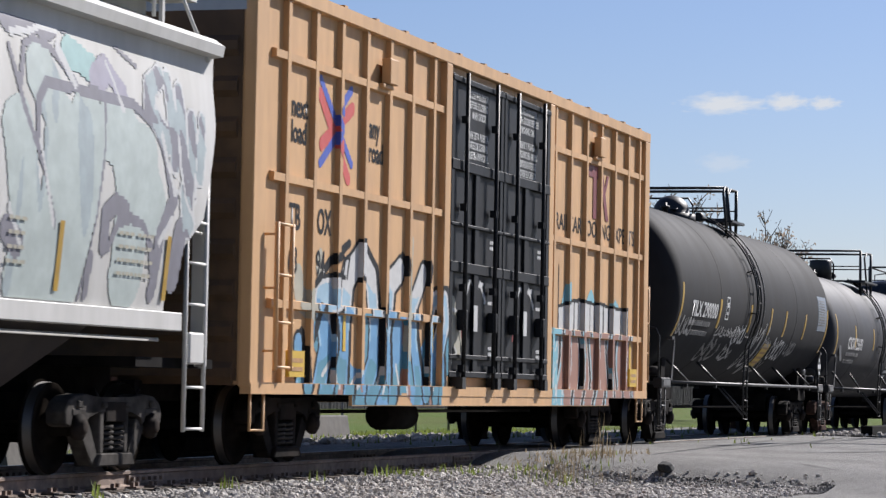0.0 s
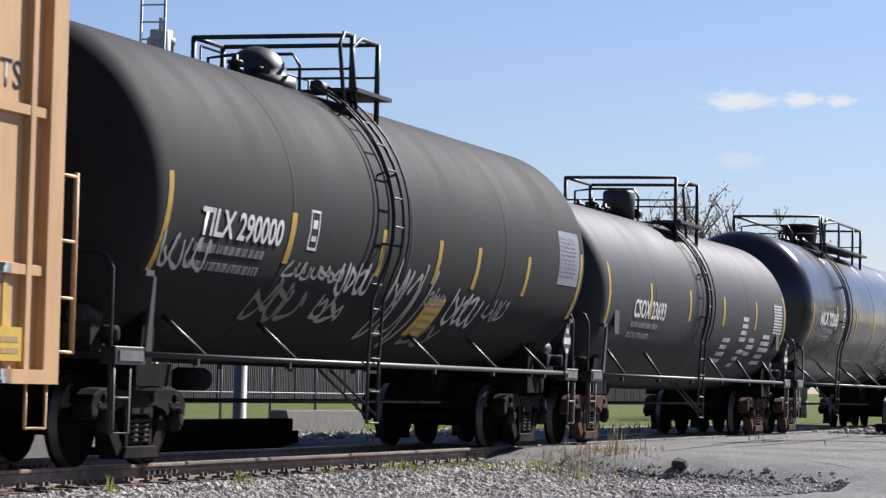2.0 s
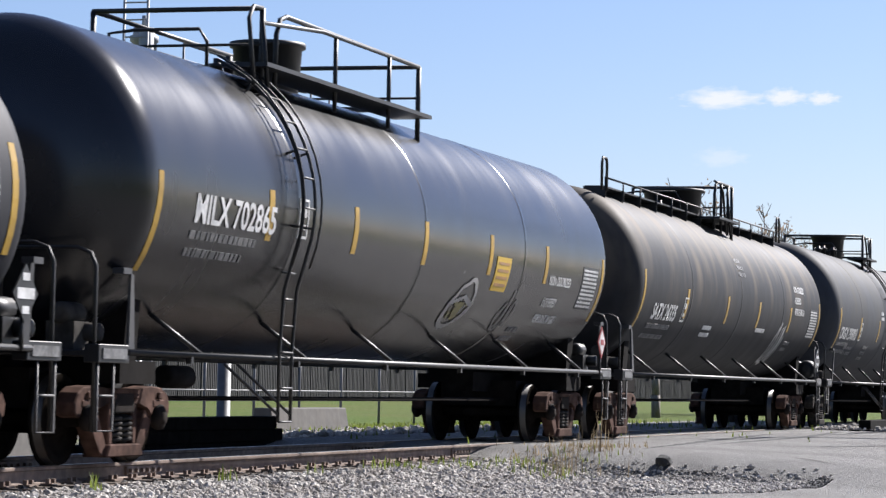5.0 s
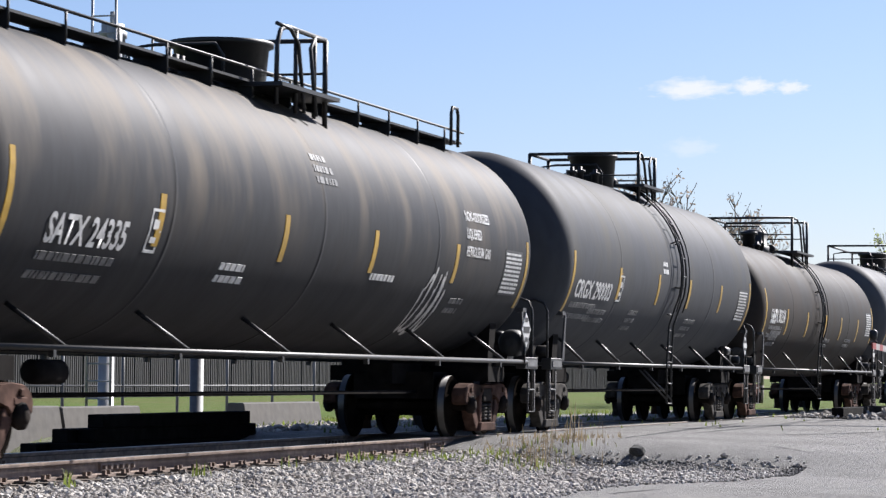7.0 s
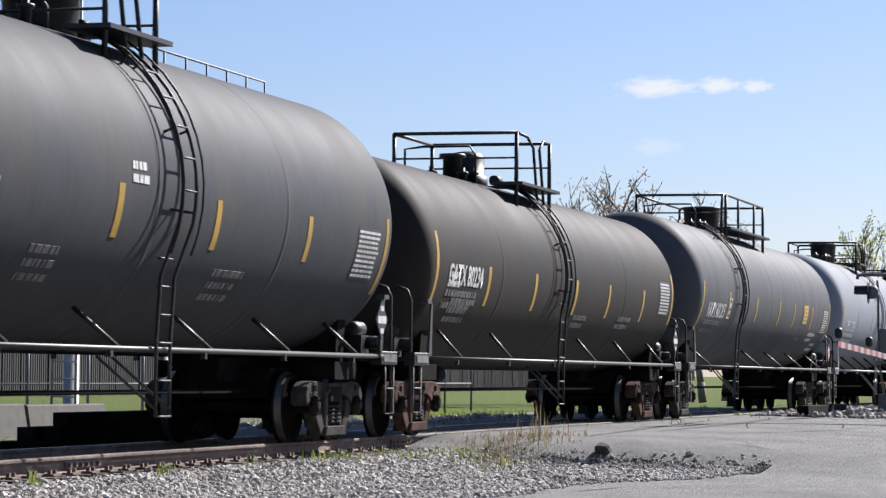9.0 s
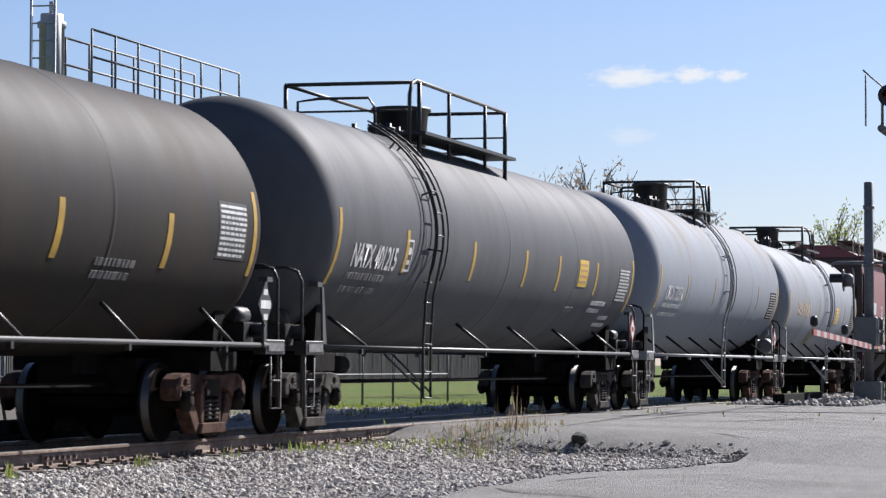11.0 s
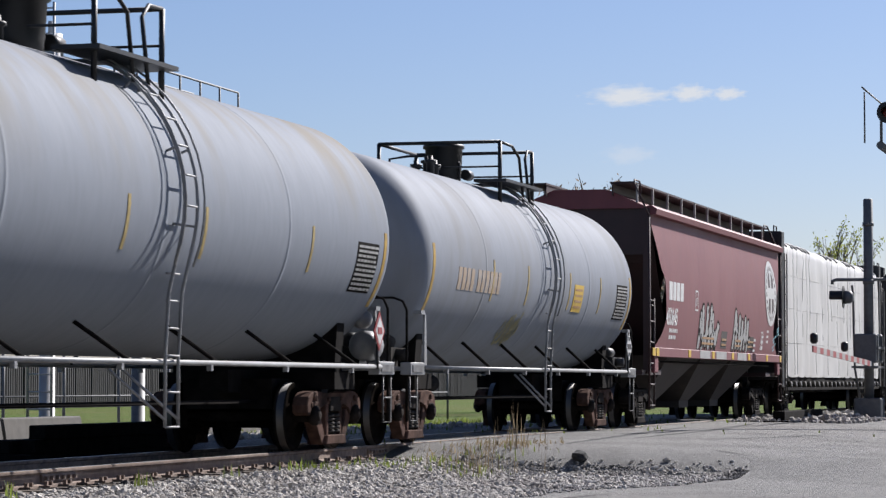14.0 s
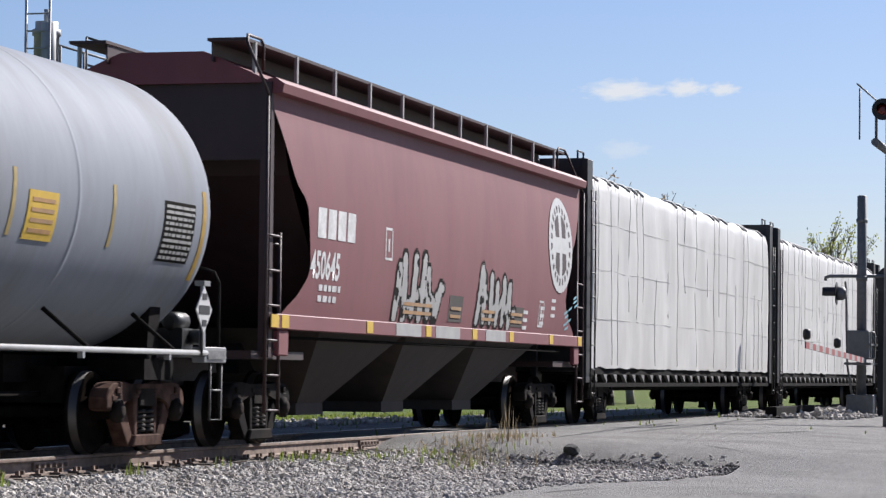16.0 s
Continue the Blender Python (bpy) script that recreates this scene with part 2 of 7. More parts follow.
def ground_material():
    """Crushed stone along the line, asphalt at the crossing, mown grass behind."""
    m = bpy.data.materials.new("ground")
    m.use_nodes = True
    n, l = m.node_tree.nodes, m.node_tree.links
    b = n["Principled BSDF"]
    co = n.new("ShaderNodeTexCoord")

    def tex(scale, detail=6, rough=0.6):
        t = n.new("ShaderNodeTexNoise")
        t.inputs["Scale"].default_value, t.inputs["Detail"].default_value, t.inputs["Roughness"].default_value = scale, detail, rough
        l.new(co.outputs["Object"], t.inputs["Vector"])
        return t.outputs["Fac"]

    def ramp(fac, *stops):
        r = n.new("ShaderNodeValToRGB")
        e = r.color_ramp.elements
        # ground colours dimmed too, to deepen shade; masks stay whole
        dimmed = 1.0 if stops[0][1] == (0, 0, 0) else 0.88
        while len(e) < len(stops):
            e.new(0.5)
        for k, (p, c) in enumerate(stops):
            e[k].position, e[k].color = p, (*(v * dimmed for v in c), 1)
        l.new(fac, r.inputs["Fac"])
        return r.outputs["Color"]

    def mix(fac, a, c):
        x = n.new("ShaderNodeMixRGB")
        l.new(fac, x.inputs["Fac"])
        l.new(a, x.inputs["Color1"])
        l.new(c, x.inputs["Color2"])
        return x.outputs["Color"]

    vor = n.new("ShaderNodeTexVoronoi")
    vor.inputs["Scale"].default_value = 22
    l.new(co.outputs["Object"], vor.inputs["Vector"])
    # stone bed darkened: shade in the gaps between loose stones put into colour
    stones = mix(ramp(tex(0.8), (0.45, (0, 0, 0)), (0.7, (0.550, 0.550, 0.550))), ramp(vor.outputs["Color"], (0.1, (0.045, 0.042, 0.038)), (0.5, (0.115, 0.108, 0.10)), (0.9, (0.24, 0.23, 0.215))), ramp(tex(9), (0.3, (0.095, 0.085, 0.073)), (0.7, (0.183, 0.161, 0.139))))
    tar = mix(ramp(tex(0.45, 5), (0.44, (0, 0, 0)), (0.62, (0.6, 0.6, 0.6))), ramp(tex(55, 3, 0.75), (0.30, (0.10, 0.098, 0.092)), (0.5, (0.235, 0.23, 0.22)), (0.72, (0.42, 0.41, 0.395))), ramp(tex(12), (0.3, (0.114, 0.110, 0.106)), (0.7, (0.205, 0.198, 0.190))))
    lawn = mix(ramp(tex(0.12, 4), (0.4, (0, 0, 0)), (0.7, (0.800, 0.800, 0.800))), ramp(tex(2.5), (0.3, (0.057, 0.096, 0.017)), (0.7, (0.107, 0.152, 0.028))), ramp(tex(1.5), (0.3, (0.090, 0.096, 0.028)), (0.7, (0.147, 0.135, 0.051))))
    at = n.new("ShaderNodeAttribute")
    at.attribute_name = "kinds"
    sep = n.new("ShaderNodeSeparateColor")
    l.new(at.outputs["Color"], sep.inputs[0])
    col = mix(sep.outputs[0], stones, tar)
    col = mix(sep.outputs[1], col, lawn)
    # near-black tone between the rails: the train's shade put into the colour
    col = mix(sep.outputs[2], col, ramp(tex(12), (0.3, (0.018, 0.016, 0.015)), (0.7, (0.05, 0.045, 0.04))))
    l.new(col, b.inputs["Base Color"])
    b.inputs["Roughness"].default_value = 0.93
    b.inputs["Specular IOR Level"].default_value = 0.1
    bp = n.new("ShaderNodeBump")
    bp.inputs["Strength"].default_value, bp.inputs["Distance"].default_value = 0.8, 0.03
    l.new(tex(45, 4, 0.7), bp.inputs["Height"])
    l.new(bp.outputs[0], b.inputs["Normal"])
    return m


def build_ground():
    xs = axis_steps((-2500, -300, 550), (-300, -20, 40), (-20, 20, 4), (20, 84, 0.4), (84, 110, 2), (110, 300, 19), (300, 4000, 740))
    ys = axis_steps((-2500, -200, 575), (-200, -20, 30), (-20, -10, 1.2), (-10, 6, 0.3), (6, 20, 2), (20, 60, 8), (60, 300, 60), (300, 3000, 675))
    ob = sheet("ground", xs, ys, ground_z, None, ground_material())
    col = ob.data.color_attributes.new("kinds", "FLOAT_COLOR", "POINT")
    for i, v in enumerate(ob.data.vertices):
        x, y, _ = v.co
        k = road_share(x, y)
        g = smooth01(5.0, 6.5, y) * (1 - smooth01(44, 46, x) * (1 - smooth01(68, 71, x)))
        far = smooth01(24, 34, -y)
        # mask of the painted shade along the track bed
        bed_shade = (1 - smooth01(0.95, 1.25, abs(y))) * 0.9 * (1 - 0.75 * k)
        col.data[i].color = (k, max(g, far), bed_shade, 1)
    return tagged(ob, "grey crushed stone, worn asphalt and mown grass ground", "ground", kind="structure")


build_ground()

RAIL = [(-0.07, -0.175), (0.07, -0.175), (0.07, -0.16), (0.012, -0.14), (0.010, -0.045), (0.036, -0.035), (0.036, -0.006), (0.026, 0.0), (-0.026, 0.0), (-0.036, -0.006), (-0.036, -0.035), (-0.010, -0.045), (-0.012, -0.14), (-0.07, -0.16)]


def build_track():
    for side in (-1, 1):
        rail = thing("rail", "rusty steel rail with a bright worn running surface", "rail", "rails of the track", "structure")
        bm = bmn()
        prism(bm, [(side * 0.755 + y, z) for y, z in RAIL], "x", -60, 420)
        part("rail_web", bm, "rail_side", rail)
        bm = bmn()
        prism(bm, [(side * 0.755 + y, z) for y, z in ((-0.03, 0.0005), (0.03, 0.0005), (0.026, 0.003), (-0.026, 0.003))], "x", -60, 420)
        part("running_surface", bm, "rail_top", rail, "bright worn steel strip")
        for jx in (27.5, 39.2):
            bm = bmn()
            y = side * 0.755
            for s in (-1, 1):
                box(bm, jx - 0.45, jx + 0.45, y + s * 0.014, y + s * 0.04, -0.135, -0.05)
                for k in range(6):
                    xb = jx - 0.38 + k * 0.152
                    box(bm, xb - 0.02, xb + 0.02, y + s * 0.04, y + s * 0.075, -0.11, -0.07)
            part("joint_bar", bm, "rail_side", rail, "bolted joint bar")


build_track()


# ---- trucks ----
WHEEL_R = 0.457
AXLES = (-0.89, 0.89)


def wheelset_mesh():
    bm = bmn()
    lathe(bm, [(-1.12, 0.06), (-1.1, 0.075), (1.1, 0.075), (1.12, 0.06)], "y", seg=12)
    for s in (-1, 1):
        prof = [(0.66, 0.11), (0.66, 0.15), (0.735, 0.2), (0.75, 0.34), (0.69, 0.375), (0.69, 0.48), (0.715, 0.482), (0.727, 0.458), (0.82, 0.452), (0.828, 0.44), (0.828, 0.375), (0.79, 0.355), (0.77, 0.2), (0.84, 0.14), (0.84, 0.10)]
        lathe(bm, [(s * a, r) for a, r in prof], "y", seg=32)
    me = mesh_of("wheelset", bm, "wheel")
    me.materials.append(M["tread"])
    for p in me.polygons:
        c = p.center
        if abs(math.hypot(c.x, c.z) - 0.456) < 0.012 and abs(c.y) > 0.725:
            p.material_index = 1
    return me


def side_frame_mesh(material):
    """A cast frame: arched top member, two raking legs round the side windows, spring seat and pedestals."""
    bm = bmn()
    half = [(1.05, 0.47), (1.17, 0.50), (1.19, 0.62), (1.12, 0.72), (0.98, 0.78), (0.70, 0.80), (0.42, 0.77)]
    under = [(1.03, 0.60), (0.90, 0.65), (0.77, 0.60), (0.72, 0.48), (0.64, 0.58), (0.40, 0.62)]
    top = half + [(-x, z) for x, z in reversed(half)] + [(-x, z) for x, z in under] + [(x, z) for x, z in reversed(under)]
    prism(bm, top, "y", -0.11, 0.11)
    for s in (-1, 1):
        prism(bm, [(s * 0.80, 0.60), (s * 0.72, 0.44), (s * 0.62, 0.56), (s * 0.56, 0.50), (s * 0.40, 0.24), (s * 0.34, 0.10), (s * 0.48, 0.09), (s * 0.60, 0.22), (s * 0.80, 0.46)], "y", -0.085, 0.085)
        prism(bm, [(s * 0.25, 0.20), (s * 0.34, 0.20), (s * 0.36, 0.63), (s * 0.24, 0.63)], "y", -0.10, 0.10)
        box(bm, s * 0.89 - 0.15, s * 0.89 + 0.15, -0.12, 0.12, 0.58, 0.66)
        box(bm, s * 0.89 - 0.05, s * 0.89 + 0.05, -0.14, -0.11, 0.66, 0.74)
    prism(bm, [(-0.46, 0.08), (0.46, 0.08), (0.38, 0.21), (-0.38, 0.21)], "y", -0.14, 0.14)
    for u in (-0.28, 0.28):
        box(bm, u - 0.06, u + 0.06, -0.13, -0.11, 0.66, 0.72)
    return mesh_of("side_frame", bm, material, 0.014)


def spring_mesh():
    bm = bmn()
    pts = [(0.075 * math.cos(k * 0.6), 0.075 * math.sin(k * 0.6) - 0.05, 0.22 + 0.28 * k / 56) for k in range(57)]
    tube(bm, pts, 0.021, 5)
    return mesh_of("spring", bm, "truck_grey")


def cap_mesh():
    bm = bmn()
    lathe(bm, [(0, 0.12), (-0.03, 0.135), (-0.09, 0.13), (-0.10, 0.08), (-0.125, 0.075), (-0.13, 0.03)], "y", seg=16)
    return mesh_of("bearing_cap", bm, "truck_dark")


def bolster_mesh():
    bm = bmn()
    box(bm, -0.24, 0.24, -1.12, 1.12, 0.52, 0.72)
    box(bm, -0.3, 0.3, -0.5, 0.5, 0.5, 0.8)
    for s in (-1, 1):
        box(bm, s * 0.42 - 0.05, s * 0.42 + 0.05, -0.85, 0.85, 0.30, 0.46)
        for q in (-1, 1):
            box(bm, s * 0.40 - 0.04, s * 0.40 + 0.06, q * 0.72 - 0.09, q * 0.72 + 0.09, 0.33, 0.60)
    return mesh_of("bolster", bm, "truck_dark", 0.01)


SHARED = {"wheelset": wheelset_mesh(), "spring": spring_mesh(), "cap": cap_mesh(), "bolster": bolster_mesh()}
for k in ("truck_rust", "truck_dark", "truck_grey"):
    SHARED[k] = side_frame_mesh(k)
WHEELSETS = ([], [])


def truck(car, x, paint):
    t = new("truck")
    t.empty_display_size = 0.2
    t.parent, t.location = car, (x, 0, 0)
    t["label"] = {"truck_rust": "rusty brown cast steel truck", "truck_dark": "dark grimy cast steel truck", "truck_grey": "grey dusty cast steel truck"}[paint]
    part("bolster", SHARED["bolster"], None, t)
    for s in (-1, 1):
        f = part("side_frame", SHARED[paint], None, t)
        f.location = (0, s * 1.0, 0)
        for q in (-0.125, 0.125):
            sp = part("spring", SHARED["spring"], None, t)
            sp.location = (q, s * 1.0, 0)
        for a in AXLES:
            c = part("bearing_cap", SHARED["cap"], None, t)
            c.location = (a, s * 1.06, WHEEL_R + 0.02)
            c.rotation_euler = (0, 0, 0 if s < 0 else math.pi)
    for k, a in enumerate(AXLES):
        w = part("wheelset", SHARED["wheelset"], None, t)
        w.location = (a, 0, WHEEL_R)
        WHEELSETS[k].append(w)
    return t


def coupler(car, x, d):
    """Draft gear and knuckle at an end that faces d."""
    bm = bmn()
    box(bm, min(x - d * 1.1, x - d * 0.25), max(x - d * 1.1, x - d * 0.25), -0.09, 0.09, 0.74, 0.93)
    prism(bm, [(x - d * 0.28, -0.14), (x - d * 0.05, -0.17), (x + d * 0.02, -0.05), (x - d * 0.02, 0.12), (x - d * 0.22, 0.16)], "z", 0.70, 0.98)
    part("coupler", bm, "truck_rust", car)
    bm = bmn()
    tube(bm, [(x - d * 0.6, -0.25, 0.85), (x - d * 0.3, -0.25, 0.62), (x - d * 0.05, -0.22, 0.52), (x, -0.2, 0.5)], 0.022, 6)
    part("air_hose", bm, "black", car)


CARS = []


def begin_car(name, label, category, c0, c1):
    car = thing(name, label, category, "cars of the train", at=((c0 + c1) / 2, 0, 0))
    CARS.append((car, (c0 + c1) / 2))
    return car, (c0 + c1) / 2, (c1 - c0) / 2


# ---- tank cars ----
for key, col in {"pale_blue": (0.52, 0.80, 1.0), "sky_blue": (0.20, 0.52, 0.88), "teal_blue": (0.12, 0.42, 0.58), "cyan": (0.32, 0.74, 0.88), "salmon": (0.55, 0.27, 0.19), "cream": (0.70, 0.66, 0.52), "mint": (0.74, 0.84, 0.80), "grey_violet": (0.34, 0.33, 0.38), "lilac": (0.58, 0.55, 0.66), "tag_grey": (0.30, 0.29, 0.28), "tag_light": (0.62, 0.61, 0.59), "maroon": (0.30, 0.035, 0.05), "drab_yellow": (0.42, 0.38, 0.16), "mist": (0.58, 0.68, 0.70), "aqua": (0.52, 0.80, 0.78)}.items():
    M[key] = mat("paint_" + key, col, 0.55, spread=0.10, scale=6, stain=tuple(v * 0.75 for v in col), amount=0.4, big=2.0, bump=0.02)
TANK_Z = 2.58


def patch(bm, x0, x1, a0, a1, r, off=0.006, steps=6, slant=0.0):
    """A thin plate on the near side of a tank, between two angles from level (degrees)."""
    rows = []
    for k in range(steps + 1):
        a = radians(a0 + (a1 - a0) * k / steps)
        sh = slant * k / steps
        rows.append([bm.verts.new((x + sh, -(r + o) * math.cos(a), TANK_Z + (r + o) * math.sin(a))) for x, o in ((x0, 0), (x1, 0), (x1, off), (x0, off))])
    for p, q in zip(rows, rows[1:]):
        for i in range(4):
            bm.faces.new((p[i], p[(i + 1) % 4], q[(i + 1) % 4], q[i]))
    bm.faces.new(rows[0])
    bm.faces.new(rows[-1])


def letters(body, size, spacing=1.0, bold=0.022):
    """Flat letter mesh in the x-z plane, from its left foot."""
    cu = bpy.data.curves.new("letters", "FONT")
    cu.body, cu.size, cu.space_character, cu.resolution_u = body, size, spacing, 3
    cu.offset = size * bold
    ob = bpy.data.objects.new("letters", cu)
    scene.collection.objects.link(ob)
    me = bpy.data.meshes.new_from_object(ob.evaluated_get(bpy.context.evaluated_depsgraph_get()))
    bpy.data.objects.remove(ob)
    bpy.data.curves.remove(cu)
    return me


def lettering(parent, body, x, z, size, material, r=None, y=None, squeeze=1.0, name="lettering", label="", bold=0.022):
    """Words on a tank of radius r about its axis, or on a flat side at y."""
    me = letters(body, size, bold=bold)
    for v in me.vertices:
        u, w = v.co.x * squeeze, v.co.y
        if r:
            a = math.asin(max(-1, min(1, (z - TANK_Z) / r))) + w / r
            v.co = (x + u, -(r + 0.012) * math.cos(a), TANK_Z + (r + 0.012) * math.sin(a))
        else:
            v.co = (x + u, y, z + w)
    me.materials.append(M[material])
    return part(name, me, None, parent, label)


def bars(bm, x, z, w, rows, h, gap, r, rng, y=None):
    """Lines of lettering too small to read, as broken bars."""
    for i in range(rows):
        zz = z - i * (h + gap)
        u = x
        while u < x + w * rng.uniform(0.75, 1.0):
            s = rng.uniform(0.05, 0.16)
            if r:
                a1 = math.degrees(math.asin((zz - TANK_Z) / r))
                patch(bm, u, u + s, a1 - math.degrees(h / r), a1, r, 0.008, 1)
            else:
                box(bm, u, u + s, y - 0.004, y + 0.004, zz - h, zz)
            u += s + rng.uniform(0.02, 0.05)


def scrawl(car, X, r, x, z, w, h, n, material, seed, thick=0.022):
    """An unreadable sprayed tag: quick looping strokes on the tank side."""
    thick *= 1.35
    rs = random.Random(seed)
    bm = bmn()
    for k in range(n):
        u = x + w * (k + 0.2) / n
        p = [(u + rs.uniform(-0.1, 0.1), z + h * rs.uniform(0.6, 1.1)), (u + rs.uniform(-0.12, 0.05), z + h * rs.uniform(0, 0.25)), (u + w / n * rs.uniform(0.4, 0.8), z + h * rs.uniform(-0.1, 0.2)), (u + w / n * rs.uniform(0.5, 1.0), z + h * rs.uniform(0.5, 1.0)), (u + w / n * rs.uniform(0.6, 1.1), z + h * rs.uniform(0.1, 0.5))]
        p = [(a, max(z - 0.1 * h, min(z + 1.05 * h, b))) for a, b in p[:rs.randint(4, 5)]]
        if rs.random() < 0.5:
            p.append((p[0][0] + rs.uniform(-0.05, 0.15), z + h * rs.uniform(0.5, 0.8)))
        fine = []
        for i in range(len(p) - 1):
            for j in range(6):
                t = j / 6
                a, b, c, d = p[max(0, i - 1)], p[i], p[i + 1], p[min(len(p) - 1, i + 2)]
                fine.append(tuple(0.5 * (2 * b[q] + (c[q] - a[q]) * t + (2 * a[q] - 5 * b[q] + 4 * c[q] - d[q]) * t * t + (3 * b[q] - a[q] - 3 * c[q] + d[q]) * t ** 3) for q in (0, 1)))
        fine.append(p[-1])
        last = None
        for i, (fu, fz) in enumerate(fine):
            o = fine[min(i + 1, len(fine) - 1)], fine[max(i - 1, 0)]
            dx, dz = o[0][0] - o[1][0], o[0][1] - o[1][1]
            m = math.hypot(dx, dz) or 1
            ww = thick * (0.6 + 0.6 * math.sin(i * 0.7 + k) ** 2)
            pair = []
            for s in (-1, 1):
                qx, qz = fu - s * dz / m * ww, fz + s * dx / m * ww
                a = math.asin(max(-0.97, min(0.97, (qz - TANK_Z) / r)))
                pair.append(bm.verts.new((X(qx), -(r + 0.010) * math.cos(a), TANK_Z + (r + 0.010) * math.sin(a))))
            if last:
                bm.faces.new((last[0], pair[0], pair[1], last[1]))
            last = pair
    part("graffiti", bm, material, car, "dull yellow sprayed scrawl" if material == "drab_yellow" else "white sprayed tag scrawl")["kind"] = "stuff"


def paint_tank(name, colour, rough, dirt, amount, spread=0.12, spec=0.22, settle=None, big=0.8):
    """Weathered tank paint with streaks that run down from the top."""
    return mat(name, colour, rough, spread=spread, scale=5, stain=dirt, amount=amount, big=big, bump=0.03, stretch=(1.6, 0.5, 0.5), spec=spec, settle=settle)


def tank_car(c0, c1, s0, s1, paint, label, mark="", mark_x=0, mark_h=0.36, ladder=None, rail=None, rail_z=5.1, stripes=(), stripe_z=(2.15, 2.73), trim="black", dome="box", trucks=("truck_dark", "truck_dark"), seed=1, r=1.6, placard="", panel="dark", extra=(), walkway=False, sign=None, stack='', low='', mark_z=2.2, plates=False, cross=True, wide=0.82, faint=None, tank_tags=(), seams=(0.22, 0.48, 0.74), zc=2.58, boxed=True, dome_x=None, dome_r=0.44, words=()):
    global TANK_Z
    TANK_Z = zc
    rng = random.Random(seed)
    car, cx, half = begin_car("tank_car", label, "tank car", c0, c1)
    X = lambda v: v - cx
    x0, x1 = X(s0) - 0.12, X(s1) + 0.12
    def ang(z):
        return math.degrees(math.asin(max(-0.99, min(0.99, (z - TANK_Z) / r))))
    # shell with its dished heads
    bm = bmn()
    head = [(0.78 * math.cos(a), r * math.sin(a)) for a in [radians(d) for d in (4, 12, 22, 32, 42, 52, 60, 68, 75, 82, 90)]]
    prof = [(x0 - u, q) for u, q in head] + [(x0 + 0.1, r)]
    cuts = [x0 + (x1 - x0) * k for k in seams]
    for c in cuts:
        prof += [(c - 0.08, r), (c - 0.02, r), (c - 0.012, r + 0.004), (c + 0.012, r + 0.004), (c + 0.02, r), (c + 0.08, r)]
    prof += [(x1 - 0.1, r)] + [(x1 + u, q) for u, q in reversed(head)]
    lathe(bm, prof, "x", (0, 0, TANK_Z), 72)
    part("tank", bm, paint, car)
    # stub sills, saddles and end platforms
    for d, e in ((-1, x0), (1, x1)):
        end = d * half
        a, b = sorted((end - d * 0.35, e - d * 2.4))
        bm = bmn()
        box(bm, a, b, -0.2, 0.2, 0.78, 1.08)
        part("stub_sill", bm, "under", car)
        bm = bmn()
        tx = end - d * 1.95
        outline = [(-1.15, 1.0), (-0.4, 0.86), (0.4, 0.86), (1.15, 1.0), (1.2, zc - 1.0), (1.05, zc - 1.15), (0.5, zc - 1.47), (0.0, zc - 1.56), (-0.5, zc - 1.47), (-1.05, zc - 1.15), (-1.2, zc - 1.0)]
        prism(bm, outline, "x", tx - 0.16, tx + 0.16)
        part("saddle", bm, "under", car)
        bm = bmn()
        a, b = sorted((end - d * 0.42, end - d * 1.15))
        box(bm, a, b, -1.5, 1.5, 1.08, 1.14)
        for s in (-1, 1):
            box(bm, a, b, s * 1.42 - 0.08, s * 1.42 + 0.08, 1.02, 1.20)
        part("end_platform", bm, trim if trim != "pale" else "pale_trim", car, bevel=0.008)
        # plain steel plate of the end sill, near side, with its small stencils
        bm = bmn()
        box(bm, a + 0.08, b - 0.08, -1.515, -1.50, 1.06, 1.16)
        part("end_plate", bm, "faded", car, "small white-grey stencil plate")
        # hooped end handrail
        bm = bmn()
        hx = end - d * 0.48
        for s in (-1, 1):
            tube(bm, [(hx, s * 1.42, 0.35), (hx, s * 1.42, 1.95), (hx, s * 1.36, 2.08), (hx, s * 1.22, 2.13), (hx, s * 0.55, 2.13), (hx, s * 0.42, 2.05), (hx, s * 0.40, 1.14)], 0.02, 6)
        part("end_handrail", bm, trim if trim != "pale" else "under", car)
        # sill step
        for s in (-1, 1):
            bm = bmn()
            tube(bm, [(hx, s * 1.46, 1.06), (hx, s * 1.46, 0.36), (hx - d * 0.38, s * 1.46, 0.36), (hx - d * 0.38, s * 1.46, 1.06)], 0.016, 6)
            tube(bm, [(hx, s * 1.46, 0.7), (hx - d * 0.38, s * 1.46, 0.7)], 0.014, 6)
            part("sill_step", bm, "brace_grey", car)
        # tapered brackets that brace the tank on the platform
        gx = end - d * 1.2
        ty = math.sqrt(max(0.5, r * r - (zc - 1.98) ** 2))
        for s in (-1, 1):
            bm = bmn()
            v = []
            for z, y, w in ((1.10, 1.50, 0.075), (1.90, ty + 0.06, 0.035)):
                v.append([bm.verts.new((gx + q, s * (y + o), z)) for q, o in ((-w, 0), (w, 0), (w, -0.03), (-w, -0.03))])
            for i in range(4):
                bm.faces.new((v[0][i], v[0][(i + 1) % 4], v[1][(i + 1) % 4], v[1][i]))
            bm.faces.new(v[0][::-1])
            bm.faces.new(v[1])
            box(bm, gx - 0.10 + d * 0.12, gx + 0.10 + d * 0.12, s * ty - 0.06, s * ty + 0.06, 1.90, 1.96)
            part("brace", bm, "brace_grey" if trim != "pale" else "pale_trim", car)
        if plates:
            bm = bmn()
            px = e - d * 0.75
            py = -math.sqrt(max(0.5, r * r - (zc - 2.0) ** 2)) - 0.03
